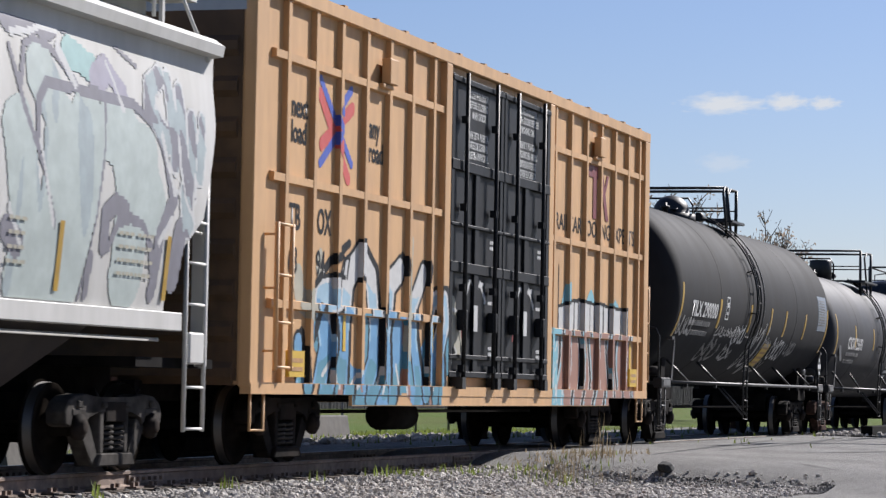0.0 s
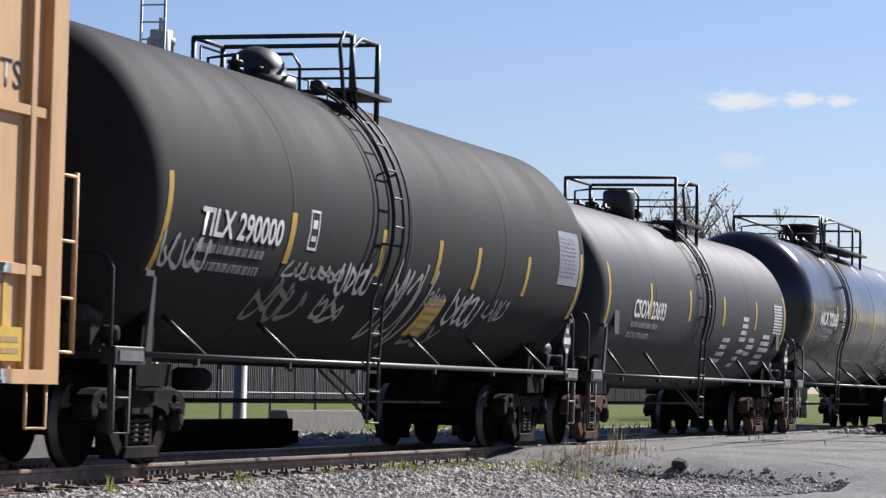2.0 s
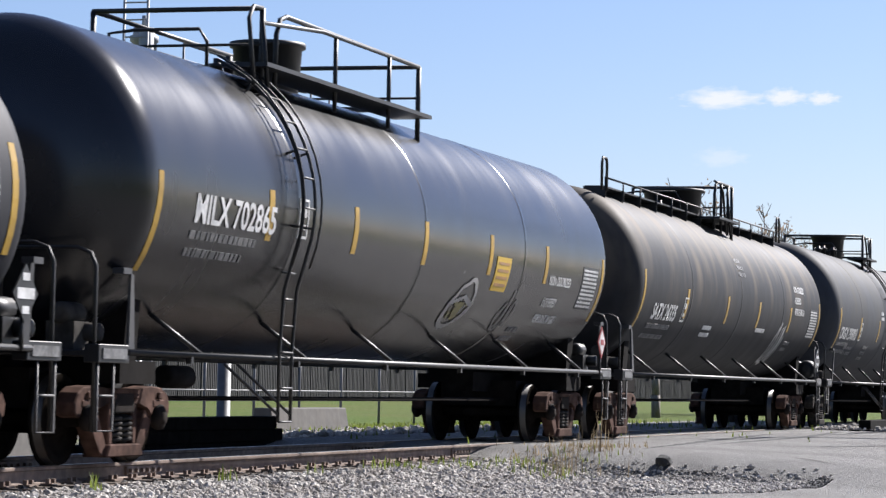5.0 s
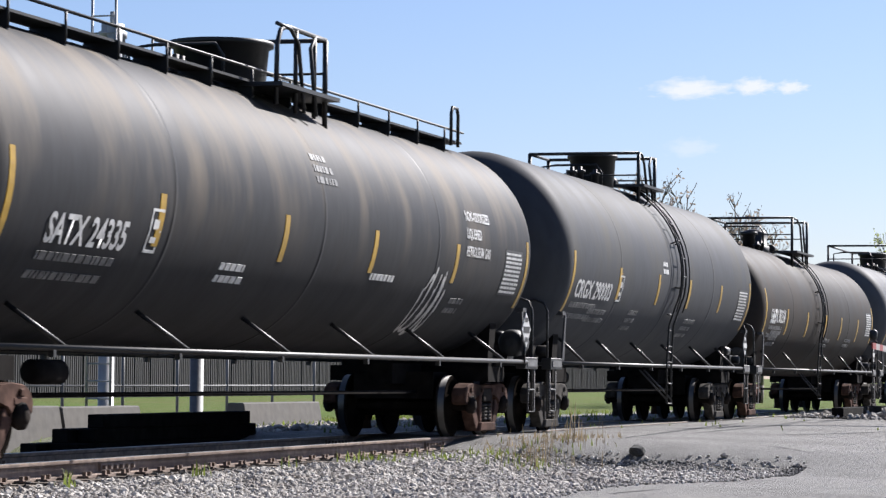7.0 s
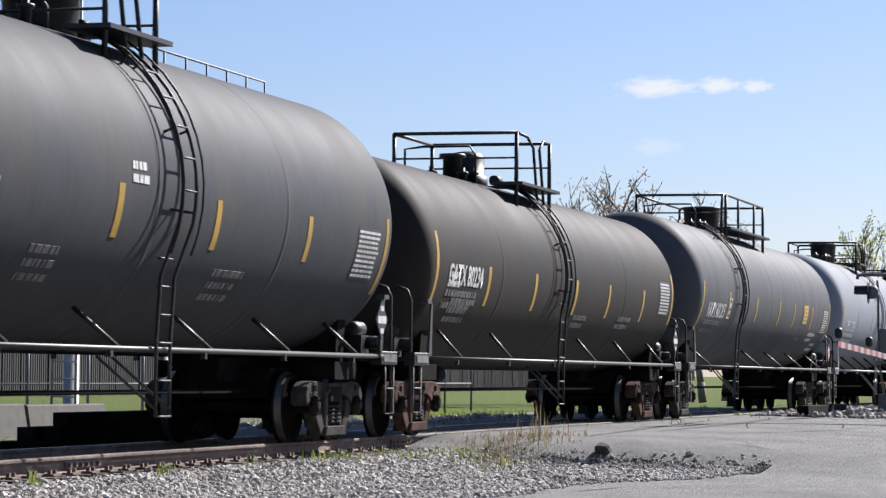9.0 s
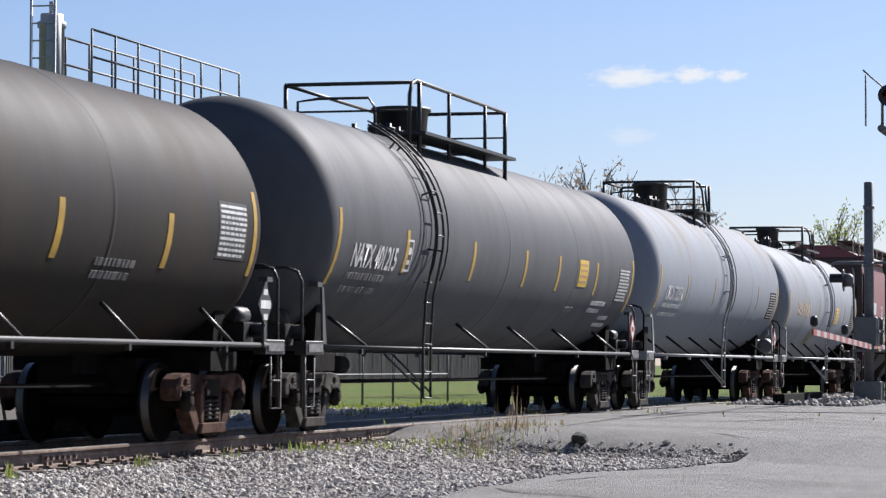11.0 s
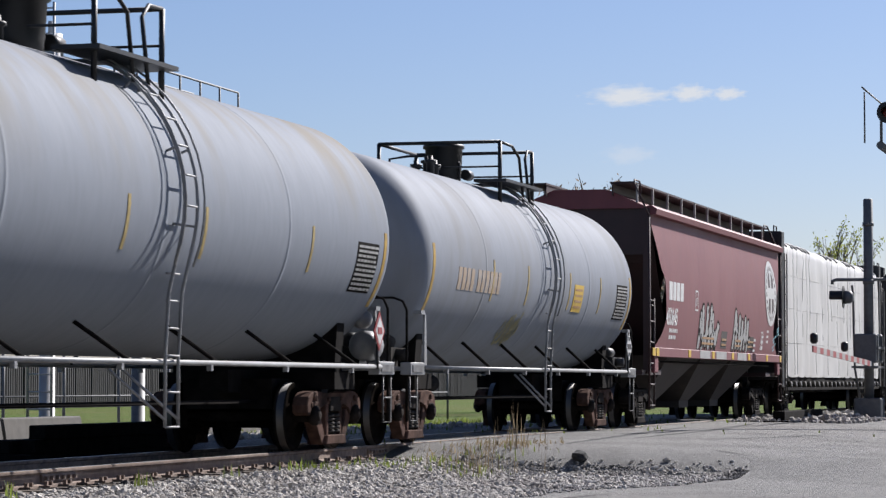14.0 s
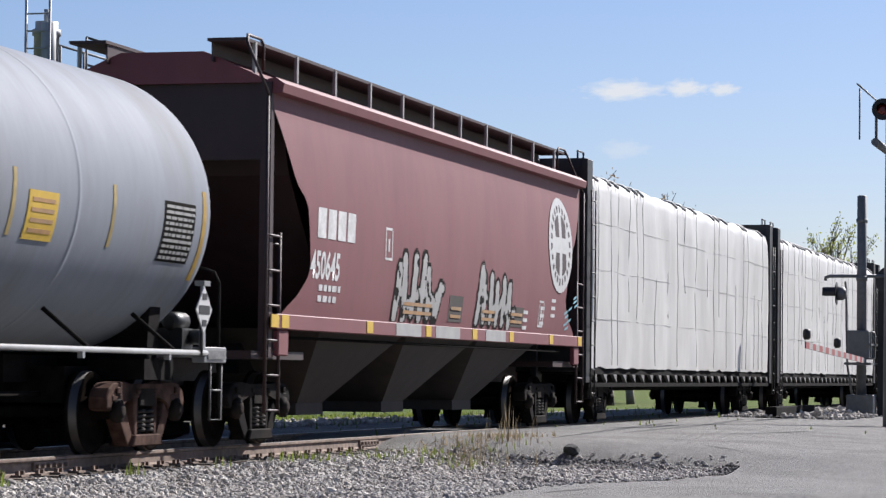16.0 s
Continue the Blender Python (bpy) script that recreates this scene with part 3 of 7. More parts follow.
            prism(bm, [(px - 0.16, 1.80), (px + 0.16, 1.80), (px + 0.16, 2.22), (px - 0.16, 2.22)], "y", py - 0.02, py)
            part("placard_holder", bm, "brace_grey", car, "bare grey placard holder", bevel=0.006)
        # brake valve cluster on the deck
        bm = bmn()
        vx = end - d * 0.78
        box(bm, vx - 0.18, vx + 0.16, -1.15, -0.85, 1.14, 1.42)
        lathe(bm, [(-0.22, 0.06), (-0.2, 0.11), (0.2, 0.11), (0.22, 0.06)], "x", (vx, -1.0, 1.50), 12)
        lathe(bm, [(-0.12, 0.05), (-0.1, 0.09), (0.1, 0.09), (0.12, 0.05)], "y", (vx + 0.1, -1.2, 1.32), 12)
        part("brake_valve", bm, "truck_grey" if d < 0 else "black", car, bevel=0.0)
        # added near-black blocks that fill the gap over the truck with darkness
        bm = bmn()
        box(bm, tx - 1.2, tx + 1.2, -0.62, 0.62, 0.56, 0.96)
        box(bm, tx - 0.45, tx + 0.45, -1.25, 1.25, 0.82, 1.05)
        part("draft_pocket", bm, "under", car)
        coupler(car, end, d)
        truck(car, tx, trucks[0 if d < 0 else 1])
    # side pipe rails with their struts
    ea, eb = -half + 1.1, half - 1.1
    for s in (-1, 1):
        bm = bmn()
        tube(bm, [(ea, s * 1.5, 1.13), (eb, s * 1.5, 1.13)], 0.032, 8)
        for k in range(6):
            u = ea + (eb - ea) * (k + 0.5) / 6
            box(bm, u - 0.03, u + 0.03, s * 1.5 - 0.03, s * 1.5 + 0.03, 1.04, 1.11)
        part("side_rail", bm, trim if trim != "pale" else "pale_trim", car)
    n = 6
    for s in (-1, 1):
        for k in range(n):
            u = ea + (eb - ea) * (k + 0.6) / n
            if ladder and s < 0 and abs(u - X(ladder)) < 0.7:
                continue
            bm = bmn()
            tube(bm, [(u, s * 1.49, 1.14), (u - 0.36, s * math.sqrt(max(0.3, r * r - (zc - 1.55) ** 2)), 1.55)], 0.026, 6)
            part("strut", bm, trim if trim != "pale" else "under", car)
    # ladder over the shoulder of the tank
    if ladder:
        bm = bmn()
        lx = X(ladder)
        arc = [(-(r + 0.12) * math.cos(radians(a)), TANK_Z + (r + 0.12) * math.sin(radians(a))) for a in range(66, -13, -6)]
        foot = [(-1.60, 1.9), (-1.56, 1.2), (-1.56, 0.42)]
        line = arc + foot
        for s in (-0.2, 0.2):
            tube(bm, [(lx + s, y, z) for y, z in line], 0.02, 6)
        for a in range(54, -12, -11):
            y, z = -(r + 0.12) * math.cos(radians(a)), TANK_Z + (r + 0.12) * math.sin(radians(a))
            tube(bm, [(lx - 0.2, y, z), (lx + 0.2, y, z)], 0.013, 6)
        for z in (2.1, 1.8, 1.5, 1.2, 0.8, 0.42):
            tube(bm, [(lx - 0.2, -1.57, z), (lx + 0.2, -1.57, z)], 0.013, 6)
        for a in (50, 20, -8):
            for s in (-0.2, 0.2):
                y, z = math.cos(radians(a)), math.sin(radians(a))
                tube(bm, [(lx + s, -(r - 0.02) * y, TANK_Z + (r - 0.02) * z), (lx + s, -(r + 0.13) * y, TANK_Z + (r + 0.13) * z)], 0.016, 6)
        for s in (-0.2, 0.2):
            tube(bm, [(lx + s, -1.56, 0.5), (lx + s - 0.75, -1.2, 1.05)], 0.016, 6)
        part("ladder", bm, "pale_trim" if trim == "pale" else "black", car)
        bm = bmn()
        for s in (-0.29, 0.29):
            tube(bm, [(lx + s, -(r + 0.17) * math.cos(radians(a)), TANK_Z + (r + 0.17) * math.sin(radians(a))) for a in range(66, -30, -8)], 0.014, 6)
        part("ladder_handrail", bm, "pale_trim" if trim == "pale" else "black", car)
    # platform, its railing and the fittings
    if rail:
        a, b = X(rail[0]), X(rail[1])
        top, w, base = rail_z + 0.02, 1.06, TANK_Z + r + 0.02
        bm = bmn()
        for y in (-0.95, 0.95):
            box(bm, a - 0.25, b + 0.1, y - 0.28, y + 0.28, base - 0.10, base - 0.05)
        box(bm, b - 0.25, b + 0.1, -0.9, 0.9, base + 0.0, base + 0.04)
        part("platform", bm, "black", car)
        for x in (a, b) if cross else (b,):
            for y in (-w, w):
                low = TANK_Z + math.sqrt(max(0.1, r * r - y * y)) - 0.02
                bm = bmn()
                tube(bm, [(x, y, low), (x, y, top)], 0.036, 8)
                part("rail_post", bm, "black", car)
        for p, q in (((a, w), (a, -w)), ((b, w), (b, -w)), ((a, w), (b, w))) if cross else (((b, w), (b, -w)),):
            bm = bmn()
            tube(bm, [(*p, top), (*q, top)], 0.03, 8)
            part("top_rail", bm, "black", car)
        lx = X(ladder) if ladder else (a + b) / 2
        for x, q in ((a, lx - 0.22), (b, lx + 0.22)):
            if abs(q - x) > 0.05 and min(a, b) - 1.0 < q < max(a, b) + 0.6:
                bm = bmn()
                tube(bm, [(x, -w, top), (q + (x - q) * 0.35, -w - 0.02, top - 0.02), (q, -w - 0.04, top - 0.18), (q, -w - 0.12, base - 0.35)], 0.026, 8)
                part("grab_rail", bm, "black", car)
        # side rail past the ladder, bowed down at its near end
        if b - a > 3 or not cross:
            g = lx + 0.75 if cross else a
            bm = bmn()
            tube(bm, [(g, -w, base - 0.30), (g + 0.02, -w, top - 0.25), (g + 0.14, -w, top - 0.06), (g + 0.34, -w, top), (b, -w, top)], 0.032, 8)
            part("side_top_rail", bm, "black", car)
            for k in (1, 2):
                u = g + (b - g) * k / 2.6
                bm = bmn()
                tube(bm, [(u, -w, base - 0.35), (u, -w, top)], 0.03, 8)
                part("rail_post", bm, "black", car)
        for x, q in ((a, -1), (b, 1)) if cross else ((b, 1),):
            bm = bmn()
            tube(bm, [(x, w, top - 0.42), (x + q * 0.02, -w, top - 0.42)], 0.018, 6)
            part("mid_rail", bm, "black", car)
        bm = bmn()
        tube(bm, [(a + 0.1, 0.9, base - 0.2), (a + 0.1, 0.9, top - 0.25), (a + 0.2, 0.6, top - 0.2), (a + 0.2, -0.2, top - 0.2), (a + 0.2, -0.3, top - 0.35), (a + 0.2, -0.3, base - 0.1)], 0.022, 6)
        part("inner_rail", bm, "black", car)
        mx = X(dome_x) if dome_x else ((a + b) / 2 if dome != "side" else a - 0.3)
        dm = car
        if dome == "box":
            bm = bmn()
            lathe(bm, [(base - 0.14, dome_r * 0.9), (base + 0.08, dome_r * 0.92), (base + 0.10, dome_r * 0.94), (base + 0.50, dome_r), (base + 0.51, dome_r * 1.1), (base + 0.57, dome_r * 1.1), (base + 0.58, dome_r * 0.95)], "z", (mx, 0, 0), 24)
            dm = part("valve_housing", bm, "black", car, "round black valve housing")
        elif dome == "ball":
            bm = bmn()
            lathe(bm, [(base - 0.15, 0.5), (base + 0.05, 0.5), (base + 0.05, 0.42)] + [(base + 0.08 + 0.36 * math.sin(radians(q)), 0.38 * math.cos(radians(q))) for q in range(0, 90, 12)], "z", (mx - 1.0, 0, 0), 24)
            dm = part("manway", bm, "black", car, "black domed manway cover")
        elif dome == "tall":
            bm = bmn()
            lathe(bm, [(base - 0.15, 0.36), (base + 0.1, 0.36), (base + 0.12, 0.30), (base + 0.42, 0.30), (base + 0.5, 0.24), (base + 0.53, 0.1)], "z", (mx - 0.4, 0, 0), 20)
            lathe(bm, [(base - 0.1, 0.16), (base + 0.34, 0.16), (base + 0.36, 0.22), (base + 0.42, 0.22)], "z", (mx - 1.3, 0, 0), 14)
            dm = part("valve_housing", bm, "black", car, "tall black domed valve housing")
        else:
            bm = bmn()
            lathe(bm, [(base - 0.12, 0.30), (base + 0.46, 0.30), (base + 0.50, 0.27)], "z", (mx + 0.2, 0.0, 0), 20)
            dm = part("valve_housing", bm, "black", car, "black valve housing")
        for k in range(5):
            bm = bmn()
            u, v, h = mx - 0.75 - 0.28 * k + rng.uniform(-0.05, 0.05), rng.uniform(-0.3, 0.3), rng.uniform(0.04, 0.14)
            lathe(bm, [(base - 0.15, 0.065), (base + h, 0.065), (base + h + 0.01, 0.10), (base + h + 0.05, 0.10), (base + h + 0.06, 0.04), (base + h + 0.12, 0.04)], "z", (u, v, 0), 10)
            part("valve", bm, "black", car)
        bm = bmn()
        tube(bm, [(mx + 0.45, -0.25, base + 0.1), (mx + 0.75, -0.25, base + 0.1)], 0.09, 10)
        part("vent_pipe", bm, "black", car)
    if walkway:
        bm = bmn()
        base = TANK_Z + r
        wx0, wx1 = x0 + 0.3, X(125.8)
        for y in (-0.62, 0.62):
            box(bm, wx0, wx1, y - 0.18, y + 0.18, base - 0.03, base + 0.0)
            tube(bm, [(wx0, y * 1.32, base + 0.14), (wx1, y * 1.32, base + 0.14)], 0.018, 6)
            k = wx0
            while k < wx1:
                box(bm, k - 0.02, k + 0.02, y - 0.2, y + 0.2, base - 0.22, base - 0.01)
                tube(bm, [(k, y * 1.32, base - 0.2), (k, y * 1.32, base + 0.14)], 0.016, 6)
                k += 1.35
        part("walkway", bm, "black", car, "dark running boards along the top")
        for u in (wx0 - 0.35, X(125.1)):
            bm = bmn()
            tube(bm, [(u, -0.84, base - 0.1), (u, -0.84, base + 0.38), (u + 0.06, -0.84, base + 0.47), (u + 0.3, -0.84, base + 0.47), (u + 0.36, -0.84, base + 0.38), (u + 0.36, -0.84, base - 0.1)], 0.026, 6)
            part("hoop", bm, "black", car)
    # reflective stripes
    for sx in stripes:
        bm = bmn()
        hw = 0.04 if trim == "pale" else 0.075
        patch(bm, X(sx) - hw, X(sx) + hw, ang(stripe_z[0]), ang(stripe_z[1]), r)
        part("reflector", bm, "worn_strip" if trim == "pale" else "yellow", car)
    for sx in (s0, s1):
        bm = bmn()
        patch(bm, X(sx) - 0.06, X(sx) + 0.06, ang(1.95), ang(2.95), r)
        part("reflector", bm, "yellow", car)
    # lettering
    if mark:
        lettering(car, mark, X(mark_x), mark_z, mark_h, "ghost" if panel == "pale" else ("orange" if panel == "orange" else "stencil"), r, squeeze=wide, label="stencilled car lettering")
        bm = bmn()
        bars(bm, X(mark_x), mark_z - 0.09, 2.1, 1, 0.09, 0.06, r, rng)
        bars(bm, X(mark_x), mark_z - 0.27, 2.0, 1, 0.09, 0.06, r, rng)
        part("small_lettering", bm, "faded" if trim != "pale" else "ghost", car)["kind"] = "stuff"
    if faint:
        bm = bmn()
        for k in range(10):
            u = X(faint) + k * 0.25 + (0.16 if k > 3 else 0)
            patch(bm, u, u + 0.18, ang(mark_z), ang(mark_z + 0.34), r, 0.006, 3)
        part("lettering", bm, "faded_orange", car, "faded orange car mark")["kind"] = "stuff"
    if mark and boxed:
        bm = bmn()
        bx, bz, q = X(mark_x) + mark_h * 0.63 * len(mark) * wide + 0.12, mark_z, 0.03
        for u0, u1, w0, w1 in ((0, 0.3, 0, q), (0, 0.3, 0.42, 0.42 + q), (0, q, q, 0.42), (0.3 - q, 0.3, q, 0.42), (0.08, 0.22, 0.1, 0.16), (0.08, 0.22, 0.24, 0.34)):
            patch(bm, bx + u0, bx + u1, math.degrees(math.asin((bz + w0 - TANK_Z) / r)), math.degrees(math.asin((bz + w1 - TANK_Z) / r)), r, 0.006, 2)
        part("stencil_box", bm, "stencil", car)["kind"] = "stuff"
    # data panel near the far end
    px = X(s1) - 1.25
    pz = 3.15 if panel == "chart" else 2.74
    bm = bmn()
    if panel == "chart":
        patch(bm, px - 0.02, px + 1.12, ang(2.44), ang(3.24), r, 0.005)
    else:
        patch(bm, px, px + 0.95, ang(2.12), ang(2.78), r, 0.005)
    part("data_panel", bm, "under" if panel in ("pale", "orange") else ("chart" if panel == "chart" else "panel_grey"), car, "consolidated stencil panel")
    bm = bmn()
    for k in range(10):
        zz = pz - k * 0.062
        u = px + 0.05
        while u < px + 0.86:
            w = rng.uniform(0.16, 0.30) if k in (0, 1, 6) else rng.uniform(0.06, 0.15)
            patch(bm, u, min(u + w, px + 0.92), ang(zz - 0.032), ang(zz), r + 0.005, 0.004, 1)
            u += w + (0.02 if k in (0, 1, 6) else 0.035)
    part("panel_lettering", bm, "tag_grey" if panel == "chart" else ("tag_light" if trim == "pale" else "stencil"), car)["kind"] = "stuff"
    for wx, wz, wh, body in words:
        lettering(car, body, X(wx), wz, wh, "stencil", r, squeeze=0.8, label="white stencilled words")
    for nx, nz, nw, nr, nm in extra:
        bm = bmn()
        bars(bm, X(nx), nz, nw, nr, 0.085, 0.05, r, rng)
        part("small_lettering", bm, nm, car)["kind"] = "stuff"
    if sign:
        bm = bmn()
        patch(bm, X(sign[0]), X(sign[0]) + 0.72, ang(sign[1] - 0.48), ang(sign[1]), r, 0.008)
        part("sign", bm, "sign_yellow", car, "yellow inspection notice")
        bm = bmn()
        for k in range(4):
            patch(bm, X(sign[0]) + 0.08, X(sign[0]) + 0.64, ang(sign[1] - 0.11 - k * 0.10), ang(sign[1] - 0.07 - k * 0.10), r + 0.008, 0.004, 1)
        part("sign_lettering", bm, "orange", car)
    # placard on the near corner of each platform
    for d in ((-1, 1) if placard == "both" else (1,)):
        bm = bmn()
        gx, gz, q = d * (half - 1.35), 1.62, 0.27
        prism(bm, [(gx - q * 0.95, gz), (gx, gz - q), (gx + q * 0.95, gz), (gx, gz + q)], "y", -1.56, -1.545)
        pl = part("placard", bm, "red" if placard == "red" else ("white" if placard else "black"), car, "diamond hazard placard")
        bm = bmn()
        if placard == "red":
            q = 0.20
            prism(bm, [(gx - q * 0.95, gz), (gx, gz - q), (gx + q * 0.95, gz), (gx, gz + q)], "y", -1.566, -1.56)
            part("placard_field", bm, "stencil", pl, "white field of the placard")
            bm = bmn()
            box(bm, gx - 0.10, gx + 0.10, -1.572, -1.566, gz - 0.045, gz + 0.045)
            part("placard_lettering", bm, "red", pl)
        else:
            for k in (-1, 0, 1):
                h = 0.07 if k else 0.1
                wd = (0.22 - abs(k) * 0.13) * 0.8
                box(bm, gx - wd, gx + wd, -1.566, -1.56, gz + k * 0.15 - h / 2, gz + k * 0.15 + h / 2)
            part("placard_lettering", bm, "black" if placard else "stencil", pl)
        bm = bmn()
        tube(bm, [(gx, -1.53, 1.1), (gx, -1.53, 1.45)], 0.02, 6)
        part("placard_post", bm, "black", car)
    if stack:
        for gx, gz, gr, gl in ((half - 0.95, 1.42, 0.21, 0.5),) + (((half - 1.15, 1.78, 0.13, 0.35),) if stack == "pale_trim" else ()):
            bm = bmn()
            lathe(bm, [(-gl / 2, gr * 0.3), (-gl / 2 + 0.04, gr * 0.8), (-gl / 2 + 0.1, gr), (gl / 2 - 0.1, gr), (gl / 2 - 0.04, gr * 0.8), (gl / 2, gr * 0.3)], "x", (gx, -1.25, gz), 18)
            part("air_reservoir", bm, stack, car, "rounded air reservoir drum")
    for tags in tank_tags:
        scrawl(car, X, r, *tags)
    # brake gear under the middle
    bm = bmn()
    tube(bm, [(-half + 3.2, -0.35, 0.66), (half - 3.2, -0.35, 0.66)], 0.03, 6)
    lathe(bm, [(-0.35, 0.08), (-0.32, 0.13), (0.32, 0.13), (0.35, 0.08)], "x", (-half + 4.6, -0.55, 0.9), 14)
    part("brake_rigging", bm, "under", car)
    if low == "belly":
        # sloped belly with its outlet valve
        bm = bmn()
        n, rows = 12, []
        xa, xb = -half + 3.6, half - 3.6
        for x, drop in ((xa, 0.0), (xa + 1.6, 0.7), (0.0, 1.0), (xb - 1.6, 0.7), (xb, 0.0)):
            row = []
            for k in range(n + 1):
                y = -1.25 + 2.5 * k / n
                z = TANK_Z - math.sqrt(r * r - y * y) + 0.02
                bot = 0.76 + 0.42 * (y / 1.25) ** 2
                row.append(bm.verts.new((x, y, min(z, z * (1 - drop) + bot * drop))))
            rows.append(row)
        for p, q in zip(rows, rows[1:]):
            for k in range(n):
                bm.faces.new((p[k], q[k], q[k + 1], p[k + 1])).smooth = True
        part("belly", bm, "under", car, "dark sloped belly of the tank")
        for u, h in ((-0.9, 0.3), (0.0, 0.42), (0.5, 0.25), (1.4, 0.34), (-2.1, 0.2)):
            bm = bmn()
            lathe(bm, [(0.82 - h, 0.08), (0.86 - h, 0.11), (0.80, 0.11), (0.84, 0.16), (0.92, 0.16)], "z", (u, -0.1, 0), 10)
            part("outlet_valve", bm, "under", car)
    if low == "frame":
        # light brake-rod frame slung under the tank
        xa, xb = -half + 3.4, half - 4.2
        for z in (0.96, 0.60):
            bm = bmn()
            tube(bm, [(xa, -0.95, z), (xb, -0.95, z)], 0.03, 6)
            part("frame_bar", bm, "under", car)
        k = xa
        while k <= xb + 0.01:
            bm = bmn()
            tube(bm, [(k, -0.95, 0.58), (k, -0.95, 1.15)], 0.028, 6)
            part("frame_hanger", bm, "under", car)
            k += (xb - xa) / 7
    return car


M["pale_trim"] = mat("pale_trim", (0.45, 0.46, 0.47), 0.5, spread=0.15, scale=8, stain=(0.2, 0.18, 0.16), amount=0.5, big=2)
M["brace_grey"] = mat("brace_grey", (0.055, 0.055, 0.06), 0.55, spread=0.2, scale=8, stain=(0.1, 0.095, 0.09), amount=0.5, big=3)
M["panel_grey"] = mat("panel_grey", (0.035, 0.04, 0.045), 0.6, spread=0.2, scale=8)
M["ghost"] = mat("ghost", (0.80, 0.81, 0.82), 0.6, spread=0.1, scale=9, bump=0)
M["worn_strip"] = mat("worn_strip", (0.60, 0.44, 0.14), 0.6, spread=0.3, scale=9, bump=0)
M["faded_orange"] = mat("faded_orange", (0.66, 0.49, 0.34), 0.7, spread=0.15, scale=12, stain=(0.50, 0.50, 0.50), amount=0.6, big=4.0, bump=0)
M["chart"] = mat("chart", (0.30, 0.36, 0.44), 0.5, spread=0.12, scale=9, bump=0)
T1 = paint_tank("tank_charcoal", (0.030, 0.031, 0.035), 0.75, (0.042, 0.041, 0.040), 0.6, 0.12, 0.12)
T2 = paint_tank("tank_black", (0.032, 0.034, 0.045), 0.62, (0.044, 0.044, 0.05), 0.5, 0.12, 0.2)
T3 = paint_tank("tank_gloss", (0.026, 0.026, 0.029), 0.24, (0.034, 0.033, 0.033), 0.4, 0.12, 0.5)
T4 = paint_tank("tank_dusty", (0.040, 0.042, 0.048), 0.62, (0.25, 0.205, 0.155), 0.9, 0.2, 0.15, (1.9, 3.5), 1.0)
T5 = paint_tank("tank_slate", (0.094, 0.100, 0.114), 0.66, (0.14, 0.135, 0.12), 0.8, 0.12, 0.12, (1.6, 3.2))
T6 = paint_tank("tank_brownblack", (0.042, 0.037, 0.034), 0.66, (0.075, 0.052, 0.038), 0.7, 0.12, 0.12)
T7 = paint_tank("tank_grey", (0.160, 0.166, 0.180), 0.66, (0.10, 0.10, 0.104), 0.4, 0.08, 0.12)
T8 = paint_tank("tank_light", (0.42, 0.46, 0.525), 0.75, (0.42, 0.36, 0.26), 0.7, 0.05, 0.1, (2.6, 4.2))
T9 = paint_tank("tank_pale", (0.43, 0.465, 0.525), 0.72, (0.33, 0.31, 0.28), 0.4, 0.05, 0.12)

tank_car(48.75, 67.10, 49.90, 65.90, T1, "charcoal tank car with white scrawled tags and amber reflectors", "TILX 290000", 50.75, 0.40, 56.65, (57.0, 57.98), 5.18, (53.39, 56.52, 58.79, 60.53, 62.99,), (2.2, 2.76), dome="ball", seed=2, tank_tags=((49.95, 2.05, 1.2, 0.32, 4, "tag_light", 1, 0.018), (53.5, 2.08, 1.9, 0.16, 7, "tag_light", 2, 0.014), (55.3, 1.98, 1.1, 0.36, 4, "white", 3, 0.022), (53.0, 1.62, 1.5, 0.45, 3, "tag_grey", 4), (55.0, 1.62, 0.9, 0.32, 2, "tag_light", 5), (57.2, 1.5, 1.6, 0.95, 3, "tag_light", 6, 0.026), (58.8, 1.95, 0.8, 0.2, 3, "tag_light", 7, 0.014), (60.0, 1.75, 1.3, 0.42, 4, "white", 8), (61.6, 1.85, 0.9, 0.25, 3, "tag_light", 9, 0.016), (59.0, 1.45, 1.2, 0.3, 2, "tag_grey", 10)), sign=(58.95, 2.02), zc=2.83, r=1.72, mark_z=2.38, low="belly", panel="chart", wide=1.1)
tank_car(67.10, 85.35, 68.31, 83.69, T2, "black tank car with white lettering and amber reflectors", "CSOX 23693", 70.05, 0.42, 75.45, (75.23, 77.1), 4.84, (71.24, 74.37, 77.39, 80.56), (2.17, 2.73), dome="side", trucks=("truck_rust", "truck_rust"), seed=3, extra=((77.8, 1.95, 0.7, 4, "stencil"), (79.3, 2.4, 0.6, 4, "stencil"), (79.6, 1.75, 0.5, 3, "stencil"), (80.3, 2.0, 0.7, 3, "stencil"), (81.6, 2.1, 0.9, 5, "stencil")), zc=2.50, r=1.58, mark_z=2.13, low="belly", boxed=False, plates=True, wide=1.02)
